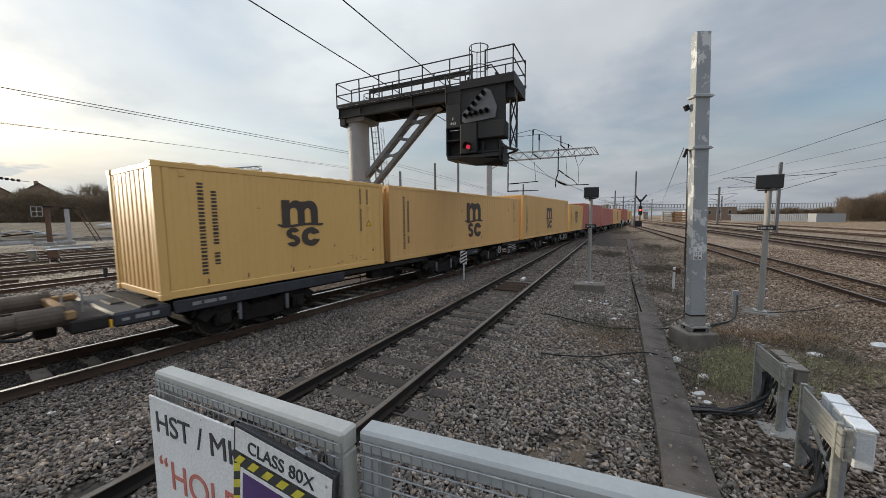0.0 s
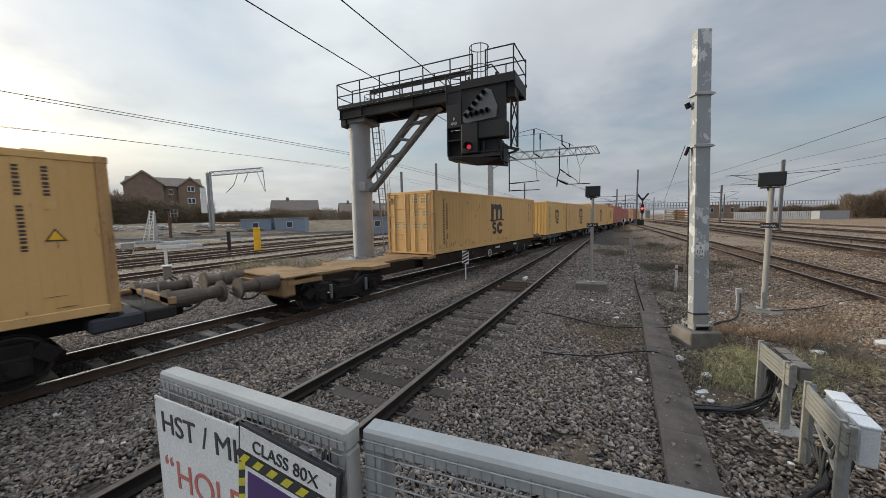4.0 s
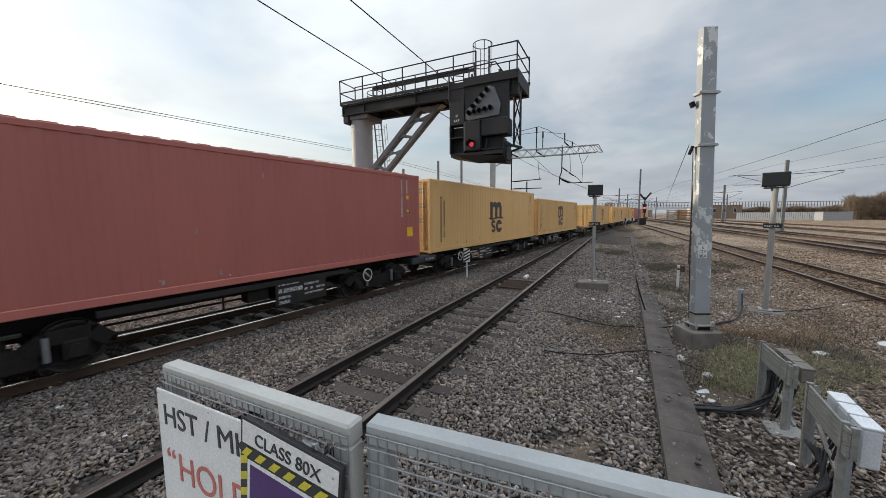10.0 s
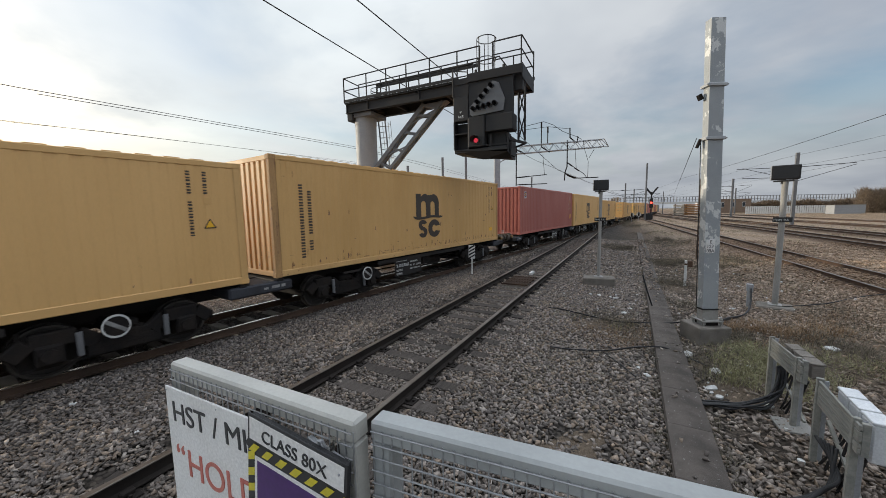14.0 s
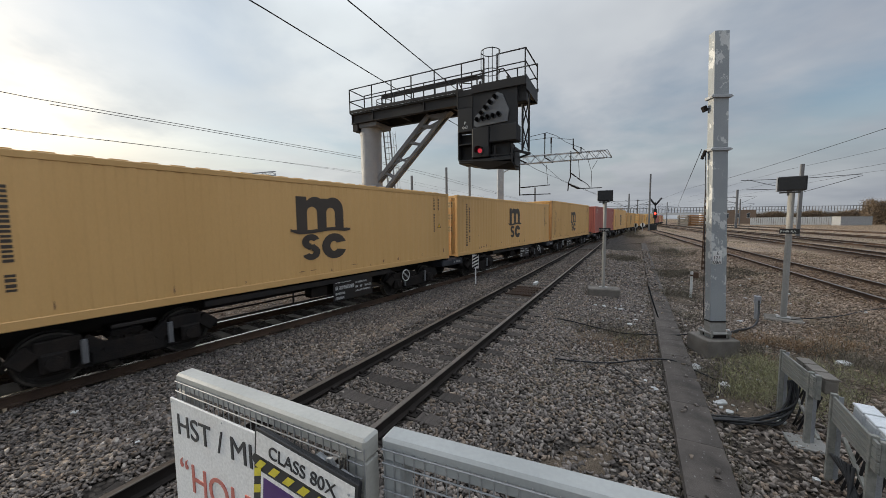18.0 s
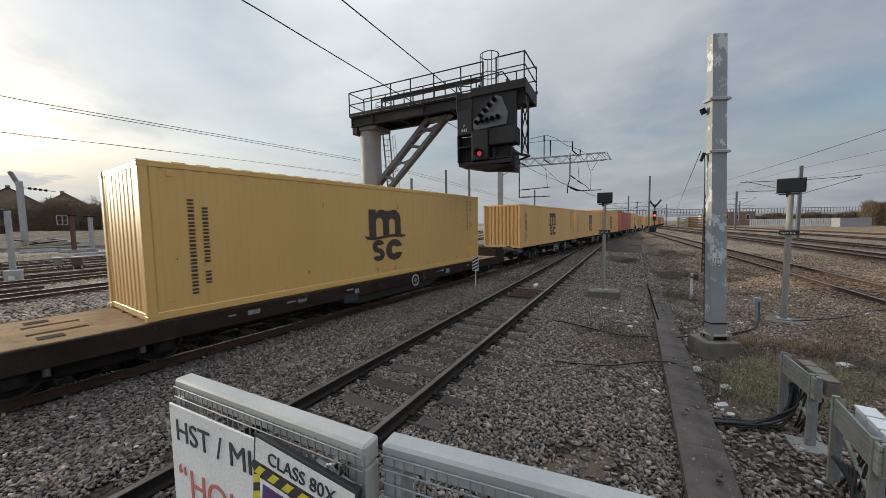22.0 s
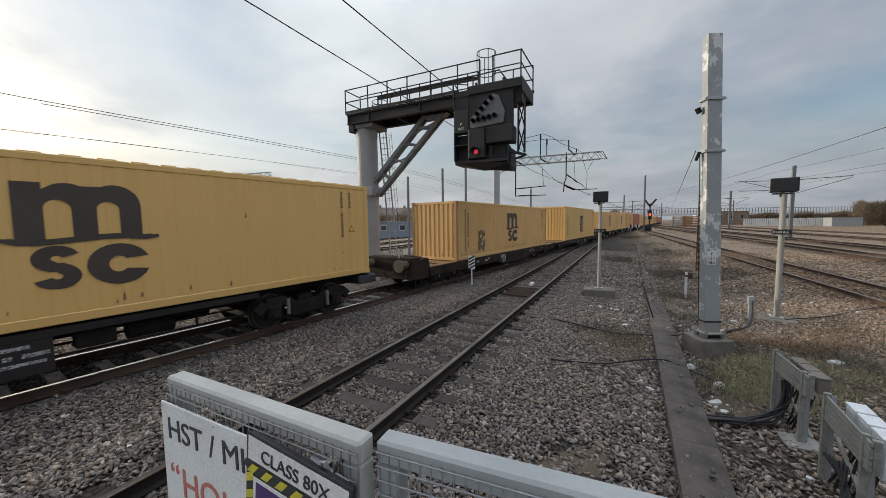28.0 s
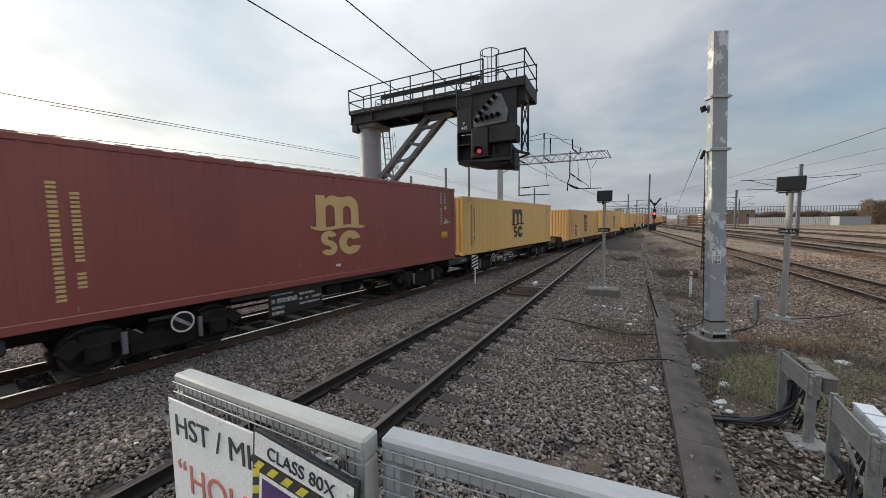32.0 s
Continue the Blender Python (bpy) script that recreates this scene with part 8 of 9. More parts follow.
# a pale surface trough and old rails lying along the yard tracks
tr2 = thing("surface_trough", "long pale concrete cable trough between the yard tracks", "cable trough", kind="structure", m=track_pose(YARD_DEG, -34.6, 0, -0.2))
for k in range(60):
    part("lid", cached(("ylid",), lambda: MB().box((0.01, -0.16, 0.0), (0.99, 0.16, 0.16), 0.015).mesh("lid", RENDERW)), None, tr2, m=pose(-16 + k * 1.0, 0, 0, 0, 0, 0.6 * math.sin(k * 2.1)))
for off, u0, u1 in ((-29.2, -6, 22), (-30.0, 2, 30), (-43.4, -14, 12), (-44.2, -8, 20), (-37.5, -10, 16), (-23.6, -12, 6)):
    part("rail", rail_mesh(u0, u1), RAIL, thing("stored_rail", "loose rusty rail lying beside the yard track", "rail", "stored rails", "", track_pose(YARD_DEG + 0.5, off, 0, -0.2)))
for i, (x, y) in enumerate(((-38, 44), (-33, 42), (-31, 50), (-45, 40), (-27, 36), (-36, 33), (-50, 40))):
    ob = thing("material_stack", "stack of pale stored track material", "stack", "stored material", "", pose(x, y, -0.2, 0, 0, 60 + 9 * (i % 3)))
    rg = random.Random(i)
    for k in range(5):
        part("length", MB().box((-1.5 + rg.uniform(-.3, .3), -0.5 + 0.2 * k, 0.0 + 0.22 * (k % 2)), (1.5 + rg.uniform(-.3, .3), -0.34 + 0.2 * k, 0.2 + 0.22 * (k % 2)), 0.02), (CONC, GALV, LITTER)[(i + k) % 3], ob)


# ---- vegetation ----
def scatter_blades(name, centres, n, spread, h, material, label, category, seed, width=0.012, droop=0.5, kind="stuff"):
    """Tufts of thin bent blades round each centre, in one mesh."""
    rg = np.random.RandomState(seed)
    vs, fs = [], []
    for cx, cy, k in centres:
        m = int(n * k)
        a = rg.rand(m) * 2 * np.pi
        r = np.sqrt(rg.rand(m)) * spread * k
        x, y = cx + r * np.cos(a), cy + r * np.sin(a)
        z = ground_z(x, y)
        hh = h * (0.45 + 0.75 * rg.rand(m))
        b = rg.rand(m) * 2 * np.pi
        lean = droop * hh * rg.rand(m)
        for i in range(m):
            dx, dy = math.cos(b[i]), math.sin(b[i])
            o = len(vs)
            w = width * (0.6 + 0.8 * rg.rand())
            vs += [(x[i] - dy * w, y[i] + dx * w, z[i] - 0.01), (x[i] + dy * w, y[i] - dx * w, z[i] - 0.01),
                   (x[i] + dx * lean[i] * 0.4 + dy * w * 0.7, y[i] + dy * lean[i] * 0.4 - dx * w * 0.7, z[i] + hh[i] * 0.6),
                   (x[i] + dx * lean[i] * 0.4 - dy * w * 0.7, y[i] + dy * lean[i] * 0.4 + dx * w * 0.7, z[i] + hh[i] * 0.6),
                   (x[i] + dx * lean[i], y[i] + dy * lean[i], z[i] + hh[i])]
            fs += [(o, o + 1, o + 2, o + 3), (o + 3, o + 2, o + 4)]
    me = bpy.data.meshes.new(name)
    me.from_pydata(vs, [], fs)
    me.materials.append(material)
    return tagged(new(name, me), label, category, kind=kind)


rg = random.Random(21)


def clump(spots, n, k0=0.6, k1=1.1):
    """Tuft centres spread round each spot (x, y, reach)."""
    return [(x + rg.gauss(0, 0.5) * r, y + rg.gauss(0, 0.5) * r, rg.uniform(k0, k1)) for x, y, r in spots for _ in range(int(n * r))]


RACKS = ((4.7, 5.6, 0.9), (5.5, 6.5, 1.0), (6.4, 6.9, 0.9), (4.4, 6.4, 0.8), (7.3, 6.4, 0.9), (5.9, 5.7, 0.7))
CESS = ((3.95, 8.7, 0.7), (4.0, 7.4, 0.5), (7.8, 12.3, 1.2), (10.7, 16.9, 1.6), (11.6, 23.5, 1.4), (17.5, 28.8, 2.2), (13.2, 16.0, 1.2), (10.9, 12.7, 1.2), (9.0, 7.6, 1.2), (6.5, 9.5, 1.0), (8.8, 14.5, 1.2),
        (13, 21, 1.6), (15, 25, 1.8), (30, 54, 3.0), (22, 38, 2.6))
scatter_blades("dry_grass", clump(RACKS, 2), 36, 0.42, 0.10, GRASSY, "dry olive grass tufts by the cable racks", "grass", 3, 0.003, 2.2)
scatter_blades("weeds", clump(RACKS, 2) + clump(CESS, 14, 0.5, 1.2), 60, 0.42, 0.11, WEED, "dark twiggy dead weeds in the ballast", "weeds", 4, 0.004, 2.0)
scatter_blades("olive_weeds", clump(((4.5, 5.4, 0.45), (5.1, 5.7, 0.4), (5.6, 5.2, 0.4), (5.5, 7.1, 0.35), (6.3, 6.3, 0.5), (3.95, 7.9, 0.3)), 9, 0.6, 1.0), 60, 0.28, 0.13, OLIVE, "olive green weeds beside the cable racks", "weeds", 8, 0.0045, 1.3)
scatter_blades("dead_bracken", clump(((7.1, 7.6, 0.5), (6.5, 7.8, 0.4), (7.9, 7.3, 0.5), (5.9, 6.9, 0.3)), 18, 0.4, 0.9), 60, 0.34, 0.13, BRACKEN, "rusty orange dead bracken stalks", "bracken", 9, 0.005, 2.0)
scatter_blades("brambles", clump(((4.5, 5.4, 0.6), (5.2, 5.9, 0.7), (5.9, 6.5, 0.6), (4.3, 6.3, 0.6), (6.9, 6.4, 0.8), (5.9, 5.2, 0.6), (7.6, 7.2, 0.7), (10.1, 16.7, 1.0), (13.0, 20.9, 1.2)), 9, 0.6, 1.2), 26, 0.40, 0.22, WEED, "arching dead bramble stems in the ballast", "brambles", 14, 0.0045, 3.2)
scatter_blades("dry_weeds", clump(((3.0, 7.5, 0.8), (3.7, 7.3, 0.7), (4.2, 7.6, 0.5), (3.4, 6.9, 0.5), (9.0, 8.2, 0.8), (7.4, 7.1, 0.6), (8.1, 7.5, 0.7)), 22, 0.5, 1.0), 42, 0.34, 0.11, BRACKEN, "tangled straw-brown dead weeds", "weeds", 18, 0.0026, 2.4)
edge = []
for k in range(130):
    q = Vector((2.38, 3.1, 0)).lerp(Vector((9.22, 16.32, 0)), rg.random() ** 1.4)
    edge.append((q.x + 0.888 * 0.30 * rg.choice((-1, 1)), q.y - 0.459 * 0.30 * rg.choice((-1, 1)), rg.uniform(.3, .8)))
scatter_blades("verge_weeds", edge, 46, 0.16, 0.09, WEED, "dead weeds along the edge of the trough lids", "weeds", 15, 0.0035, 1.6)
strays = [(rg.uniform(2.2, 14), rg.uniform(5, 16), rg.uniform(.3, .7)) for _ in range(150)] + clump(((3.2, 8.9, 1.0), (2.4, 4.5, 0.9), (1.6, 5.5, 0.8), (2.2, 6.5, 0.8)), 16, 0.4, 0.9)
scatter_blades("dead_grass", strays, 55, 0.36, 0.06, GRASSY, "short dead grass between the stones", "grass", 5, 0.003, 1.0)


def soil_patch(x, y, rx, ry, yaw, seed):
    """A low uneven patch of bare soil lying between the stones."""
    r2 = random.Random(seed)
    vs, fs = [], []
    n, rings = 28, 5
    for k in range(rings + 1):
        for i in range(n):
            a = 2 * math.pi * i / n
            q = k / rings * (1 + 0.16 * math.sin(3 * a + seed) + 0.1 * math.sin(5 * a + 2 * seed))
            c, s_ = math.cos(radians(yaw)), math.sin(radians(yaw))
            px, py = rx * q * math.cos(a), ry * q * math.sin(a)
            wx, wy = x + px * c - py * s_, y + px * s_ + py * c
            vs.append((wx, wy, float(ground_z(np.array([wx]), np.array([wy]))[0]) + 0.030 * (1 - (k / rings) ** 2) - 0.008 + r2.uniform(-.003, .003)))
    for k in range(rings):
        for i in range(n):
            j = (i + 1) % n
            fs.append((k * n + i, k * n + j, (k + 1) * n + j, (k + 1) * n + i))
    me = bpy.data.meshes.new("soil_patch")
    me.from_pydata(vs, [], fs)
    me.materials.append(SOIL)
    tagged(new("soil_patch", me), "bare brown soil patch in the ballast", "soil", "soil patches", "stuff")


for i, p in enumerate(((3.7, 8.2, 1.0, 0.6, 20), (1.35, 3.75, 0.8, 0.3, 25), (5.0, 5.7, 0.9, 0.8, 40), (7.6, 12.0, 0.9, 0.6, 60), (6.2, 6.1, 1.0, 0.7, 30), (7.4, 6.6, 1.1, 0.6, 20), (4.2, 5.0, 0.5, 0.5, 10))):
    soil_patch(*p, i)
far_scrub = []
for o in (5.2, 11.2, 17.0, 23.5, 31.5):
    fd, fn = line_dir(66.0)
    for _ in range(46):
        q = fn * (o + rg.gauss(0, 0.7)) + fd * rg.uniform(14, 95)
        far_scrub.append((q.x, q.y, rg.uniform(.5, 1.2)))
scatter_blades("dry_scrub", far_scrub, 34, 0.9, 0.13, GRASSY, "low dry scrub between the far tracks", "scrub", 12, 0.016, 2.2)
yw = [(-9.5 + rg.uniform(-3, 3.5), 19.5 + rg.uniform(-1.5, 3), rg.uniform(.7, 1.2)) for _ in range(50)]
scatter_blades("tall_weeds", yw, 70, 0.7, 0.32, GRASSY, "tall yellow-green weeds between yard and running line", "weeds", 6, 0.010, 1.5)


def shrub(name, x, y, w, d, h, n, label, material, seed, z=0.0, twigs=820, size=1.0, category="shrub", ragged=1.0):
    """A leafless thicket: many upward forking twigs under an uneven outline."""
    rg = np.random.RandomState(seed)
    vs, fs = [], []

    def stick(p, q, r0, r1):
        o = len(vs)
        p, q = Vector(p), Vector(q)
        ax = (q - p).normalized()
        u = ax.orthogonal().normalized()
        v = ax.cross(u)
        for c, r in ((p, r0), (q, r1)):
            for k in range(3):
                a = 2.094 * k
                vs.append(tuple(c + u * r * math.cos(a) + v * r * math.sin(a)))
        fs.extend([(o, o + 1, o + 4, o + 3), (o + 1, o + 2, o + 5, o + 4), (o + 2, o, o + 3, o + 5)])
    def crown(px, py):
        return h * (0.62 + 0.25 * (1 - ragged) + ragged * (0.2 * math.sin(px * 0.55 + seed) + 0.12 * math.sin(px * 1.7 + py + 2 * seed)) + 0.06 * math.sin(px * 4.1 + seed))
    for i in range(n):
        bx, by = rg.uniform(-w / 2, w / 2), rg.uniform(-d / 2, d / 2)
        hh = crown(bx, by) * rg.uniform(0.7, 1.15)
        p = Vector((bx, by, 0))
        dirv = Vector((rg.uniform(-.3, .3), rg.uniform(-.3, .3), 1)).normalized()
        m = p + dirv * hh * 0.5
        stick(p, m, 0.05 * size, 0.03 * size)
        for k in range(3):
            dv = (dirv + Vector((rg.uniform(-.7, .7), rg.uniform(-.7, .7), rg.uniform(-.1, .3)))).normalized()
            stick(m, m + dv * hh * rg.uniform(0.3, 0.55), 0.03 * size, 0.012 * size)
    # the fine twigs that fill it
    q = int(w * twigs)
    X, Y = rg.uniform(-w / 2, w / 2, q), rg.uniform(-d / 2, d / 2, q)
    T = rg.uniform(0.0, 1.0, q) ** 0.8
    D = np.stack([rg.normal(0, 0.6, q), rg.normal(0, 0.6, q), rg.uniform(0.1, 1.2, q)], 1)
    D *= (size * rg.uniform(0.5, 1.3, q) / np.linalg.norm(D, axis=1))[:, None]
    S = rg.normal(0, 1, (q, 3))
    S *= (size * rg.uniform(0.025, 0.05, q) / np.linalg.norm(S, axis=1))[:, None]
    for i in range(q):
        c = np.array((X[i], Y[i], T[i] * crown(X[i], Y[i])))
        o = len(vs)
        vs.extend((tuple(c - S[i]), tuple(c + S[i]), tuple(c + D[i])))
        fs.append((o, o + 1, o + 2))
    me = bpy.data.meshes.new(name)
    me.from_pydata(vs, [], fs)
    me.materials.append(material)
    ob = tagged(new(name, me), label, category, "scrub", "stuff")
    ob.matrix_basis = pose(x, y, z, 0, 0, 0)
    return ob


for i, (x, y, w, d, h) in enumerate(((-78, 61, 40, 7, 7.6), (-63, 71, 26, 6, 6.2), (-50, 80, 26, 6, 3.6), (-98, 48, 30, 7, 5.2), (-30, 92, 40, 6, 4.5))):
    ob = shrub("thicket", x, y, w, d, h, int(w * 5), "dense bare brown thicket behind the yard", TWIG, 30 + i, z=1.2, twigs=3200 if i != 4 else 700, size=0.95, ragged=0.45)
    ob.rotation_euler[2] = radians(33)
for i, (x, y, w, d, h) in enumerate(((137, 98, 34, 9, 9.0), (158, 92, 36, 12, 9.0), (150, 150, 70, 8, 5.0))):
    ob = shrub("thicket", x, y, w, d, h, int(w * 6), "bare brown scrub along the far side of the tracks", SCRUB, 50 + i, twigs=1700, size=1.4, ragged=0.5)
    ob.rotation_euler[2] = radians(-36)


for i, (x, y, w, d, h, mt) in enumerate(((4.75, 5.55, 0.9, 0.7, 0.42, OLIVE), (5.3, 6.0, 1.0, 0.7, 0.36, OLIVE), (4.5, 5.3, 0.8, 0.5, 0.34, OLIVE), (5.2, 5.5, 0.9, 0.5, 0.30, OLIVE), (5.0, 5.0, 1.0, 0.7, 0.30, OLIVE), (5.7, 5.6, 1.2, 0.7, 0.26, OLIVE), (6.6, 5.6, 1.4, 0.7, 0.24, OLIVE), (5.7, 6.7, 0.5, 0.4, 0.34, WEED), (6.1, 6.0, 1.3, 0.6, 0.26, WEED), (5.85, 7.0, 0.5, 0.5, 0.30, WEED), (4.6, 5.9, 1.0, 0.6, 0.22, WEED), (7.4, 6.4, 1.5, 0.7, 0.24, WEED),
                                         (6.8, 7.3, 1.6, 0.5, 0.20, BRACKEN), (3.9, 8.0, 0.9, 0.6, 0.16, WEED), (7.8, 12.4, 1.2, 0.8, 0.24, WEED), (10.7, 16.9, 2.0, 0.9, 0.30, WEED), (11.6, 23.5, 2.2, 1.0, 0.42, WEED), (17.5, 28.8, 3.0, 1.2, 0.42, WEED), (13.2, 16.2, 1.6, 0.8, 0.24, WEED), (11.1, 23.6, 2.4, 1.2, 0.36, WEED), (15.9, 25.9, 3.0, 1.4, 0.34, WEED), (10.9, 17.5, 2.0, 1.0, 0.28, WEED), (11.6, 15.5, 2.0, 0.9, 0.24, WEED), (7.9, 12.7, 1.6, 0.9, 0.26, WEED), (26.4, 51.4, 5.0, 2.4, 0.6, WEED), (30.0, 60.0, 6.0, 2.4, 0.8, WEED))):
    gz = float(ground_z(np.array([x]), np.array([y]))[0])
    ob = shrub("weed_clump", x, y, w, d, h * 1.25, 10, "tangled dead weeds and twigs in the ballast", mt, 70 + i, gz - 0.02, 620 if w < 1.6 else 420, 0.13 if y < 14 else 0.2, "weeds")
    ob.rotation_euler[2] = radians(25 * i)


def bare_tree(x, y, h, seed, label):
    ob = thing("tree", label, "tree", "bare trees", "", pose(x, y, 0))
    rg = random.Random(seed)
    tr, cr = MB(), MB()
    tr.tube((0, 0, -0.3), (0.1, 0, h * 0.35), 0.3, 8, 0.2)

    def grow(p, dv, l, r, k):
        q = p + dv * l
        (tr if k < 2 else cr).tube(p, q, r, 5 if k < 2 else 3, r * 0.6, caps=False)
        if k < 5:
            for _ in range(3):
                nd = (dv + Vector((rg.uniform(-.8, .8), rg.uniform(-.8, .8), rg.uniform(-.15, .45)))).normalized()
                grow(p.lerp(q, rg.uniform(.6, 1)), nd, l * rg.uniform(.6, .8), r * 0.6, k + 1)
    for _ in range(5):
        grow(Vector((0.1, 0, h * 0.33)), Vector((rg.uniform(-.6, .6), rg.uniform(-.6, .6), 1)).normalized(), h * 0.22, 0.13, 0)
    part("trunk", tr, TWIG, ob)
    part("crown", cr, TWIG, ob, "bare twig crown")


bare_tree(-79.5, 80, 13, 1, "bare leafless tree beside the brick house")
bare_tree(-76.5, 77, 12, 2, "bare leafless tree beside the brick house")
bare_tree(-83.5, 82, 11, 5, "bare leafless tree behind the thicket")
bare_tree(70, 150, 9, 3, "bare leafless tree behind the train")
bare_tree(-14, 118, 9, 4, "bare leafless tree among the terraces")


# ---- litter ----
def litter(x, y, s, seed):
    rg = random.Random(seed)
    b = MB()
    n = 9
    top = [(math.cos(2 * math.pi * i / n) * s * rg.uniform(.6, 1.1), math.sin(2 * math.pi * i / n) * s * rg.uniform(.45, .8), rg.uniform(.0, .3) * s) for i in range(n)]
    vs = [(0, 0, s * 0.5)] + top + [(px * 0.9, py * 0.9, -0.03) for px, py, _ in top]
    fs = [(0, 1 + i, 1 + (i + 1) % n) for i in range(n)] + [(1 + i, 1 + n + i, 1 + n + (i + 1) % n, 1 + (i + 1) % n) for i in range(n)]
    b.add(vs, fs)
    p = on_ground(x, y, 0.025)
    solid("litter", b, LITTER, "crumpled pale plastic litter on the ballast", "litter", "litter", m=pose(*p, 0, 0, rg.uniform(0, 360)))


for i, (x, y, s) in enumerate(((4.4, 6.35, 0.15), (4.42, 5.67, 0.12), (3.92, 5.09, 0.10), (3.84, 4.84, 0.06), (4.34, 4.61, 0.08), (7.58, 9.32, 0.08), (7.16, 6.46, 0.14), (3.17, 5.48, 0.08), (5.25, 8.31, 0.06), (4.66, 10.84, 0.10),
                               (5.01, 10.48, 0.10), (4.49, 8.92, 0.09), (4.91, 10.62, 0.06), (2.77, 4.29, 0.025), (3.73, 3.54, 0.05), (9.81, 11.87, 0.06), (10.05, 13.68, 0.05), (4.08, 4.08, 0.04), (8.6, 6.6, 0.18), (8.9, 6.3, 0.13), (-5.5, 4.6, 0.05), (-3.9, 3.9, 0.045))):
    litter(x, y, s, i)
lr = random.Random(77)
for i in range(70):
    cx, cy, rr = lr.choice(((5.6, 11.6, 0.7), (4.6, 9.2, 0.6), (4.3, 6.0, 0.5), (7.5, 11.0, 1.6), (6.8, 9.0, 1.2), (9.5, 13.5, 2.0), (4.0, 5.0, 0.4)))
    litter(cx + lr.gauss(0, rr), cy + lr.gauss(0, rr), lr.uniform(0.02, 0.06), 100 + i)


# ---- ballast stones ----
CUBE = [(-1, -1, -1), (1, -1, -1), (1, 1, -1), (-1, 1, -1), (-1, -1, 1), (1, -1, 1), (1, 1, 1), (-1, 1, 1)]
CUBE_F = [(0, 2, 1), (0, 3, 2), (4, 5, 6), (4, 6, 7), (0, 1, 5), (0, 5, 4), (1, 2, 6), (1, 6, 5), (2, 3, 7), (2, 7, 6), (3, 0, 4), (3, 4, 7)]
OCTA = [(1, 0, 0), (-1, 0, 0), (0, 1, 0), (0, -1, 0), (0, 0, 1), (0, 0, -1)]
OCTA_F = [(0, 2, 4), (2, 1, 4), (1, 3, 4), (3, 0, 4), (2, 0, 5), (1, 2, 5), (3, 1, 5), (0, 3, 5)]


def spread(rg, r0, r1, a0, a1, step):
    """Loosely packed places, one to a cell of a staggered grid, over a sector round the platform end; angles from +y towards +x."""
    k = np.arange(-r1, r1, step)
    l = np.arange(0.5, r1, step)
    x, y = np.meshgrid(k, l)
    x[1::2] += step / 2
    x, y = x.ravel(), y.ravel()
    x = x + rg.uniform(-0.42, 0.42, len(x)) * step
    y = y + rg.uniform(-0.42, 0.42, len(y)) * step
    r, a = np.hypot(x, y), np.degrees(np.arctan2(x, y))
    ok = (r > r0) & (r < r1) & (a > a0) & (a < a1)
    return x[ok], y[ok]


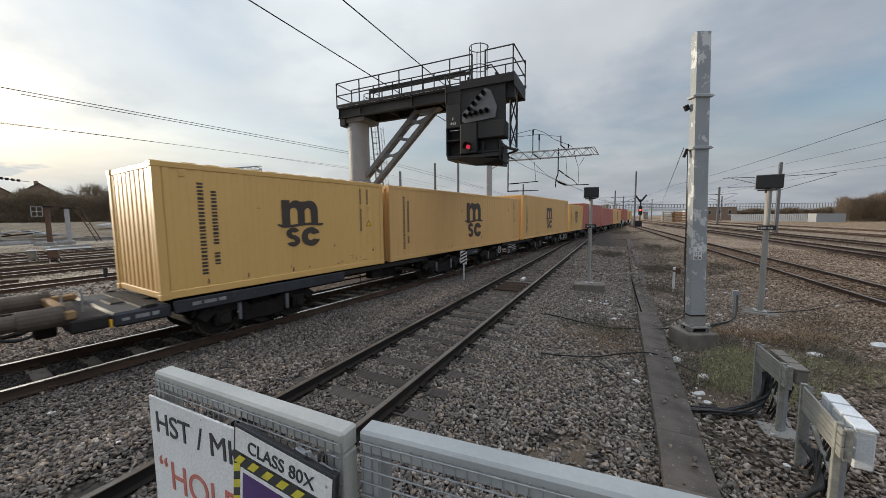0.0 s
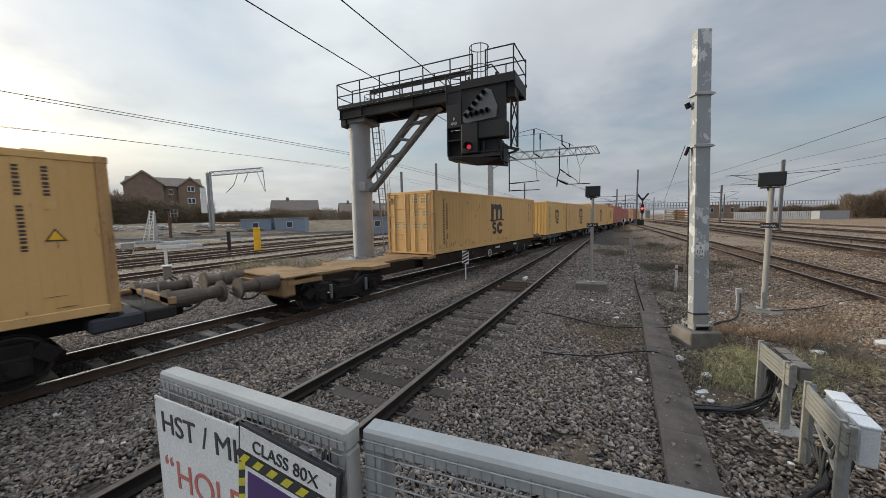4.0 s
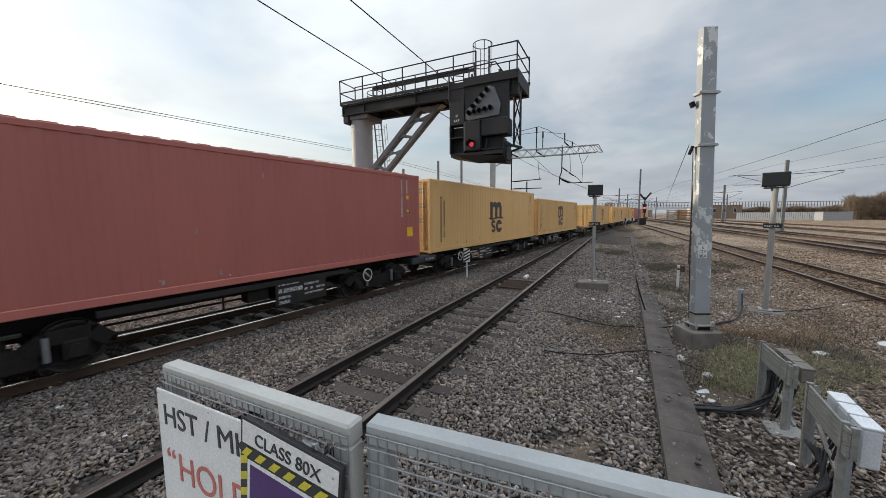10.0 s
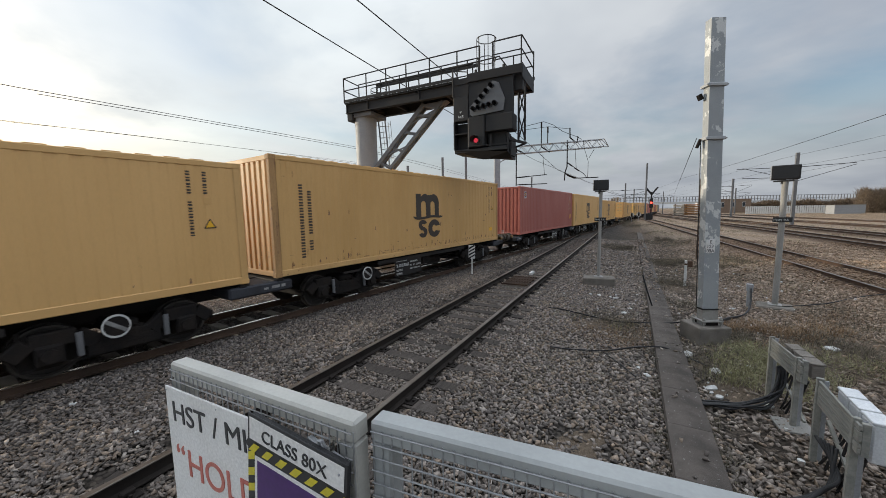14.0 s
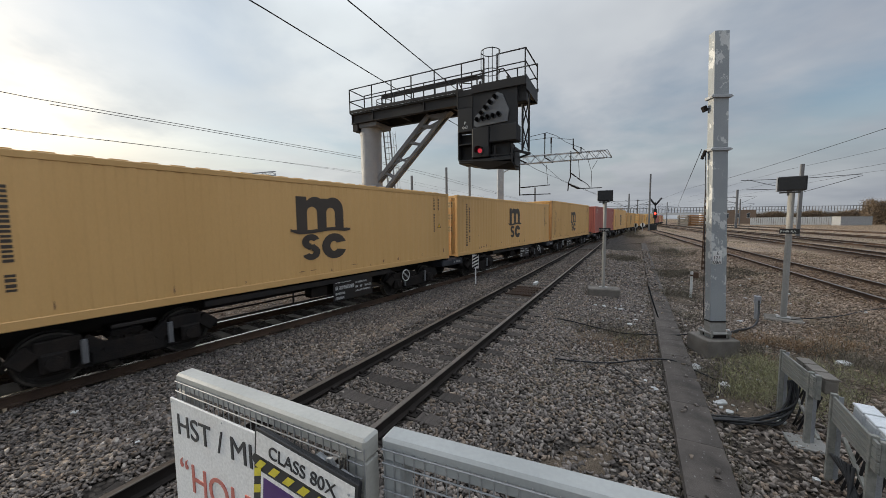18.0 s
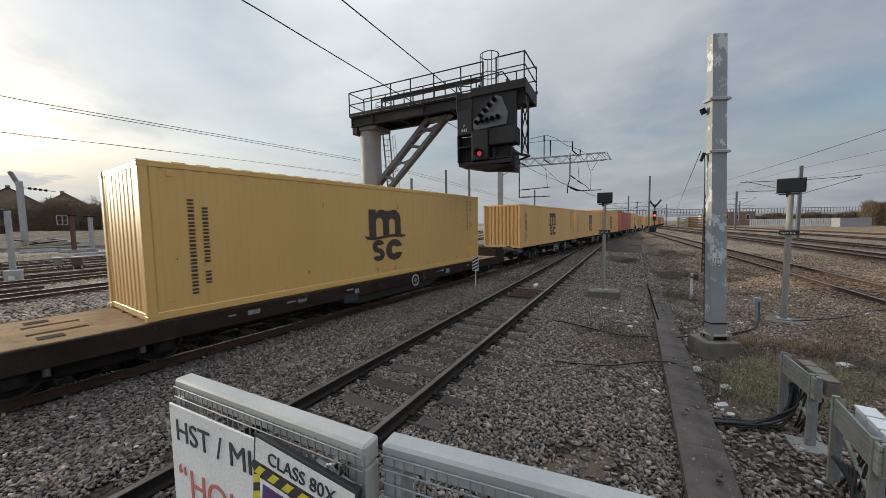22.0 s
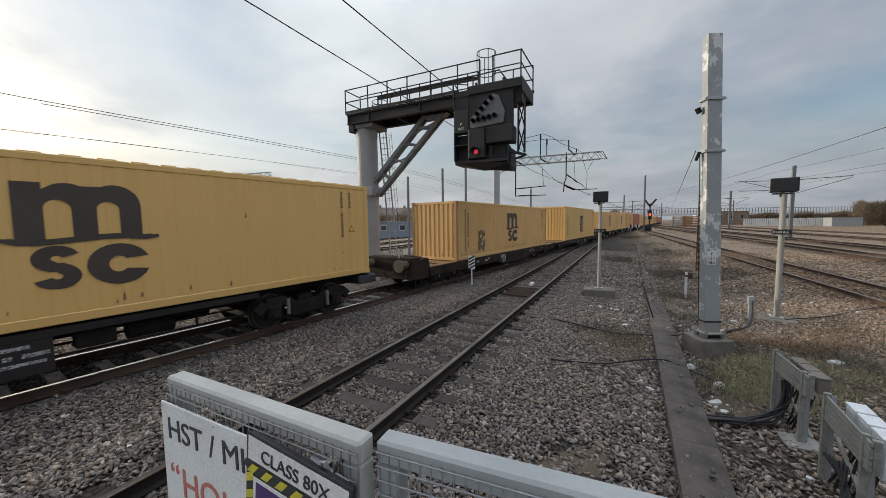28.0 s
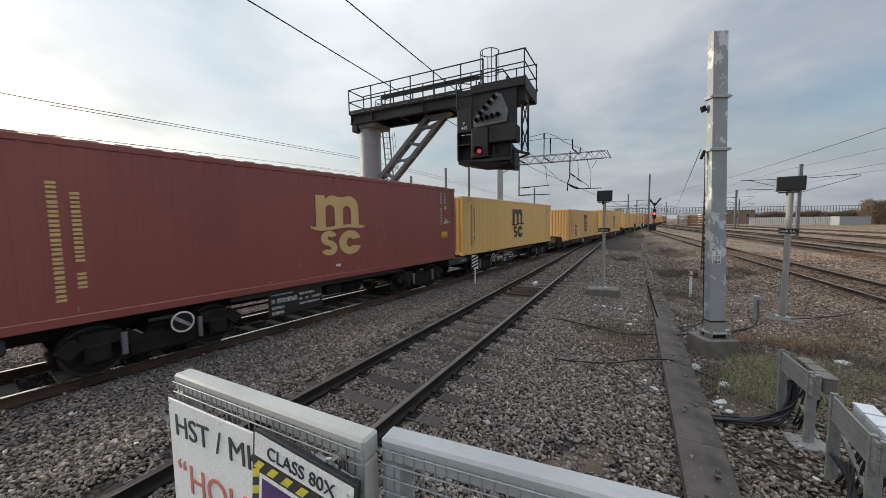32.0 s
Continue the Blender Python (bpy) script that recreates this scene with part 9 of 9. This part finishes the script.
def stones(name, r0, r1, a0, a1, step, smin, smax, seed, label, blocky=True, far_side=False, share=1.0, lift=0.0):
    """Loose angular stones, all in one mesh: uneven blocks close by, plainer ones further out."""
    rg = np.random.RandomState(seed)
    x, y = spread(rg, r0, r1, a0, a1, step)
    d1, n1 = line_dir(TRAIN_DEG)
    d2, n2 = line_dir(MID_DEG)
    keep = rg.rand(len(x)) < share
    for d, nn, off, u0, bare in ((d1, n1, TRAIN_OFF, -22.0, 0.92), (d2, n2, MID_OFF, -6.0, 1.31)):
        o = x * nn.x + y * nn.y - off
        u = x * d.x + y * d.y
        on_rail = np.abs(np.abs(o) - 0.7525) < 0.10
        fr = (u - u0) / 0.66
        on_sl = (np.abs(fr - np.round(fr)) * 0.66 < 0.135) & (np.abs(o) < bare) & (rg.rand(len(x)) < 0.93)
        keep &= ~(on_rail | on_sl)
    keep &= (x * n1.x + y * n1.y > TRAIN_OFF - 7.5) | far_side
    # the soil patches lie nearly bare
    for px, py, pr in ((3.7, 8.2, 0.8), (1.35, 3.75, 0.45), (5.0, 5.7, 0.9), (7.6, 12.0, 0.8), (6.2, 6.1, 0.9), (7.4, 6.6, 0.9), (4.2, 5.0, 0.5)):
        keep &= (np.hypot(x - px, y - py) > pr) | (rg.rand(len(x)) < 0.42)
    # the trough lids and the mast's block stay clear
    ta, tb = np.array([2.38, 3.1]), np.array([9.22, 16.32])
    tv = (tb - ta) / np.linalg.norm(tb - ta)
    to = (x - ta[0]) * tv[1] - (y - ta[1]) * tv[0]
    along = (x - ta[0]) * tv[0] + (y - ta[1]) * tv[1]
    narrow = along > 9.0
    on_lid = (to > -0.17 - 0.10 * rg.rand(len(x))) & (to < np.where(narrow, 0.05, 0.17) + 0.10 * rg.rand(len(x)))
    keep &= ~on_lid | (rg.rand(len(x)) < np.where(narrow, 0.42, 0.012))
    # earth shows in patches between the stones on the open side
    bare = np.sin(1.9 * x + 0.7 * y) + np.sin(1.3 * y - 2.3 * x + 1.0) + np.sin(3.1 * x + 2.7 * y + 2.0)
    keep &= (to < 0.3) | (rg.rand(len(x)) < np.clip(0.72 + 0.25 * bare, 0.2, 1.0))
    keep &= ~((np.abs(x - 5.28) < 0.36) & (np.abs(y - 7.16) < 0.36))
    x, y, on_lid = x[keep], y[keep], on_lid[keep]
    n = len(x)
    s = smin + (smax - smin) * rg.rand(n) ** 1.3
    base, faces = (np.array(CUBE, float) * 0.66, CUBE_F) if blocky else (np.array(OCTA, float), OCTA_F)
    k = len(base)
    v = base[None] * (0.55 + 0.9 * rg.rand(n, k, 1)) + 0.75 * (rg.rand(n, k, 3) - 0.5)
    v *= (np.array([1.3, 0.9, 0.55])[None] * (0.8 + 0.4 * rg.rand(n, 3)) * s[:, None])[:, None, :]
    for i, j, w in ((1, 2, 1.3), (0, 2, 1.3), (0, 1, 6.283)):
        a = (rg.rand(n) - 0.5) * w
        c, q = np.cos(a)[:, None], np.sin(a)[:, None]
        vi, vj = v[:, :, i] * c - v[:, :, j] * q, v[:, :, i] * q + v[:, :, j] * c
        v[:, :, i], v[:, :, j] = vi, vj
    v += np.stack([x, y, np.where(on_lid, -0.113, ground_z(x, y)) + s * 0.22 + lift + 0.012 * rg.rand(n)], 1)[:, None, :]
    V = v.reshape(-1, 3)
    Fc = (np.array(faces)[None] + k * np.arange(n)[:, None, None]).reshape(-1, 3)
    me = bpy.data.meshes.new(name)
    me.vertices.add(len(V)); me.vertices.foreach_set("co", V.ravel())
    me.loops.add(Fc.size); me.loops.foreach_set("vertex_index", Fc.ravel().astype(np.int32))
    me.polygons.add(len(Fc)); me.polygons.foreach_set("loop_start", np.arange(0, Fc.size, 3, dtype=np.int32))
    me.polygons.foreach_set("loop_total", np.full(len(Fc), 3, dtype=np.int32))
    me.update(calc_edges=True)
    me.materials.append(BALLAST)
    return tagged(new(name, me), label, "ballast", "ballast", "stuff")


NEAR = "grey-brown angular ballast stones beside the tracks"
stones("ballast", 0.6, 8.0, -75, 80, 0.046, 0.021, 0.037, 1, NEAR)
stones("ballast", 2.2, 8.0, -57, 56, 0.066, 0.018, 0.036, 5, NEAR, share=0.5, lift=0.02)
stones("ballast", 8.0, 16.0, -57, 56, 0.049, 0.020, 0.037, 2, NEAR, far_side=True)
stones("ballast", 16.0, 34.0, -56, 56, 0.098, 0.036, 0.070, 3, "grey-brown angular ballast stones further out", False)
stones("ballast", 15.0, 58.0, -56, -8, 0.20, 0.03, 0.075, 4, "brown stones and rubble between the yard tracks", False, True)


# ---- what moves ----
def motions():
    times = [i * 2.0 for i in range(17)]
    d = line_dir(TRAIN_DEG)[0]
    for ob in TRAIN:
        m0 = ob.matrix_basis.copy()
        walk(ob, [(t, Matrix.Translation(d * run(t)) @ m0) for t in times])
    # the wheels turn as they roll
    for ws, x, r in SPIN:
        if ws.parent.name.startswith(SPIN_ON):
            rows, t = [], 0.0
            while t < 32.0:
                rows.append((t, pose(x, 0, r, 0, math.degrees(run(t) / r), 0)))
                t += 0.1
            rows.append((32.0, pose(x, 0, r, 0, math.degrees(run(32.0) / r), 0)))
            walk(ws, rows)


SPIN_ON = ("skeletal_wagon", "low_deck_wagon", "container_wagon")
motions()
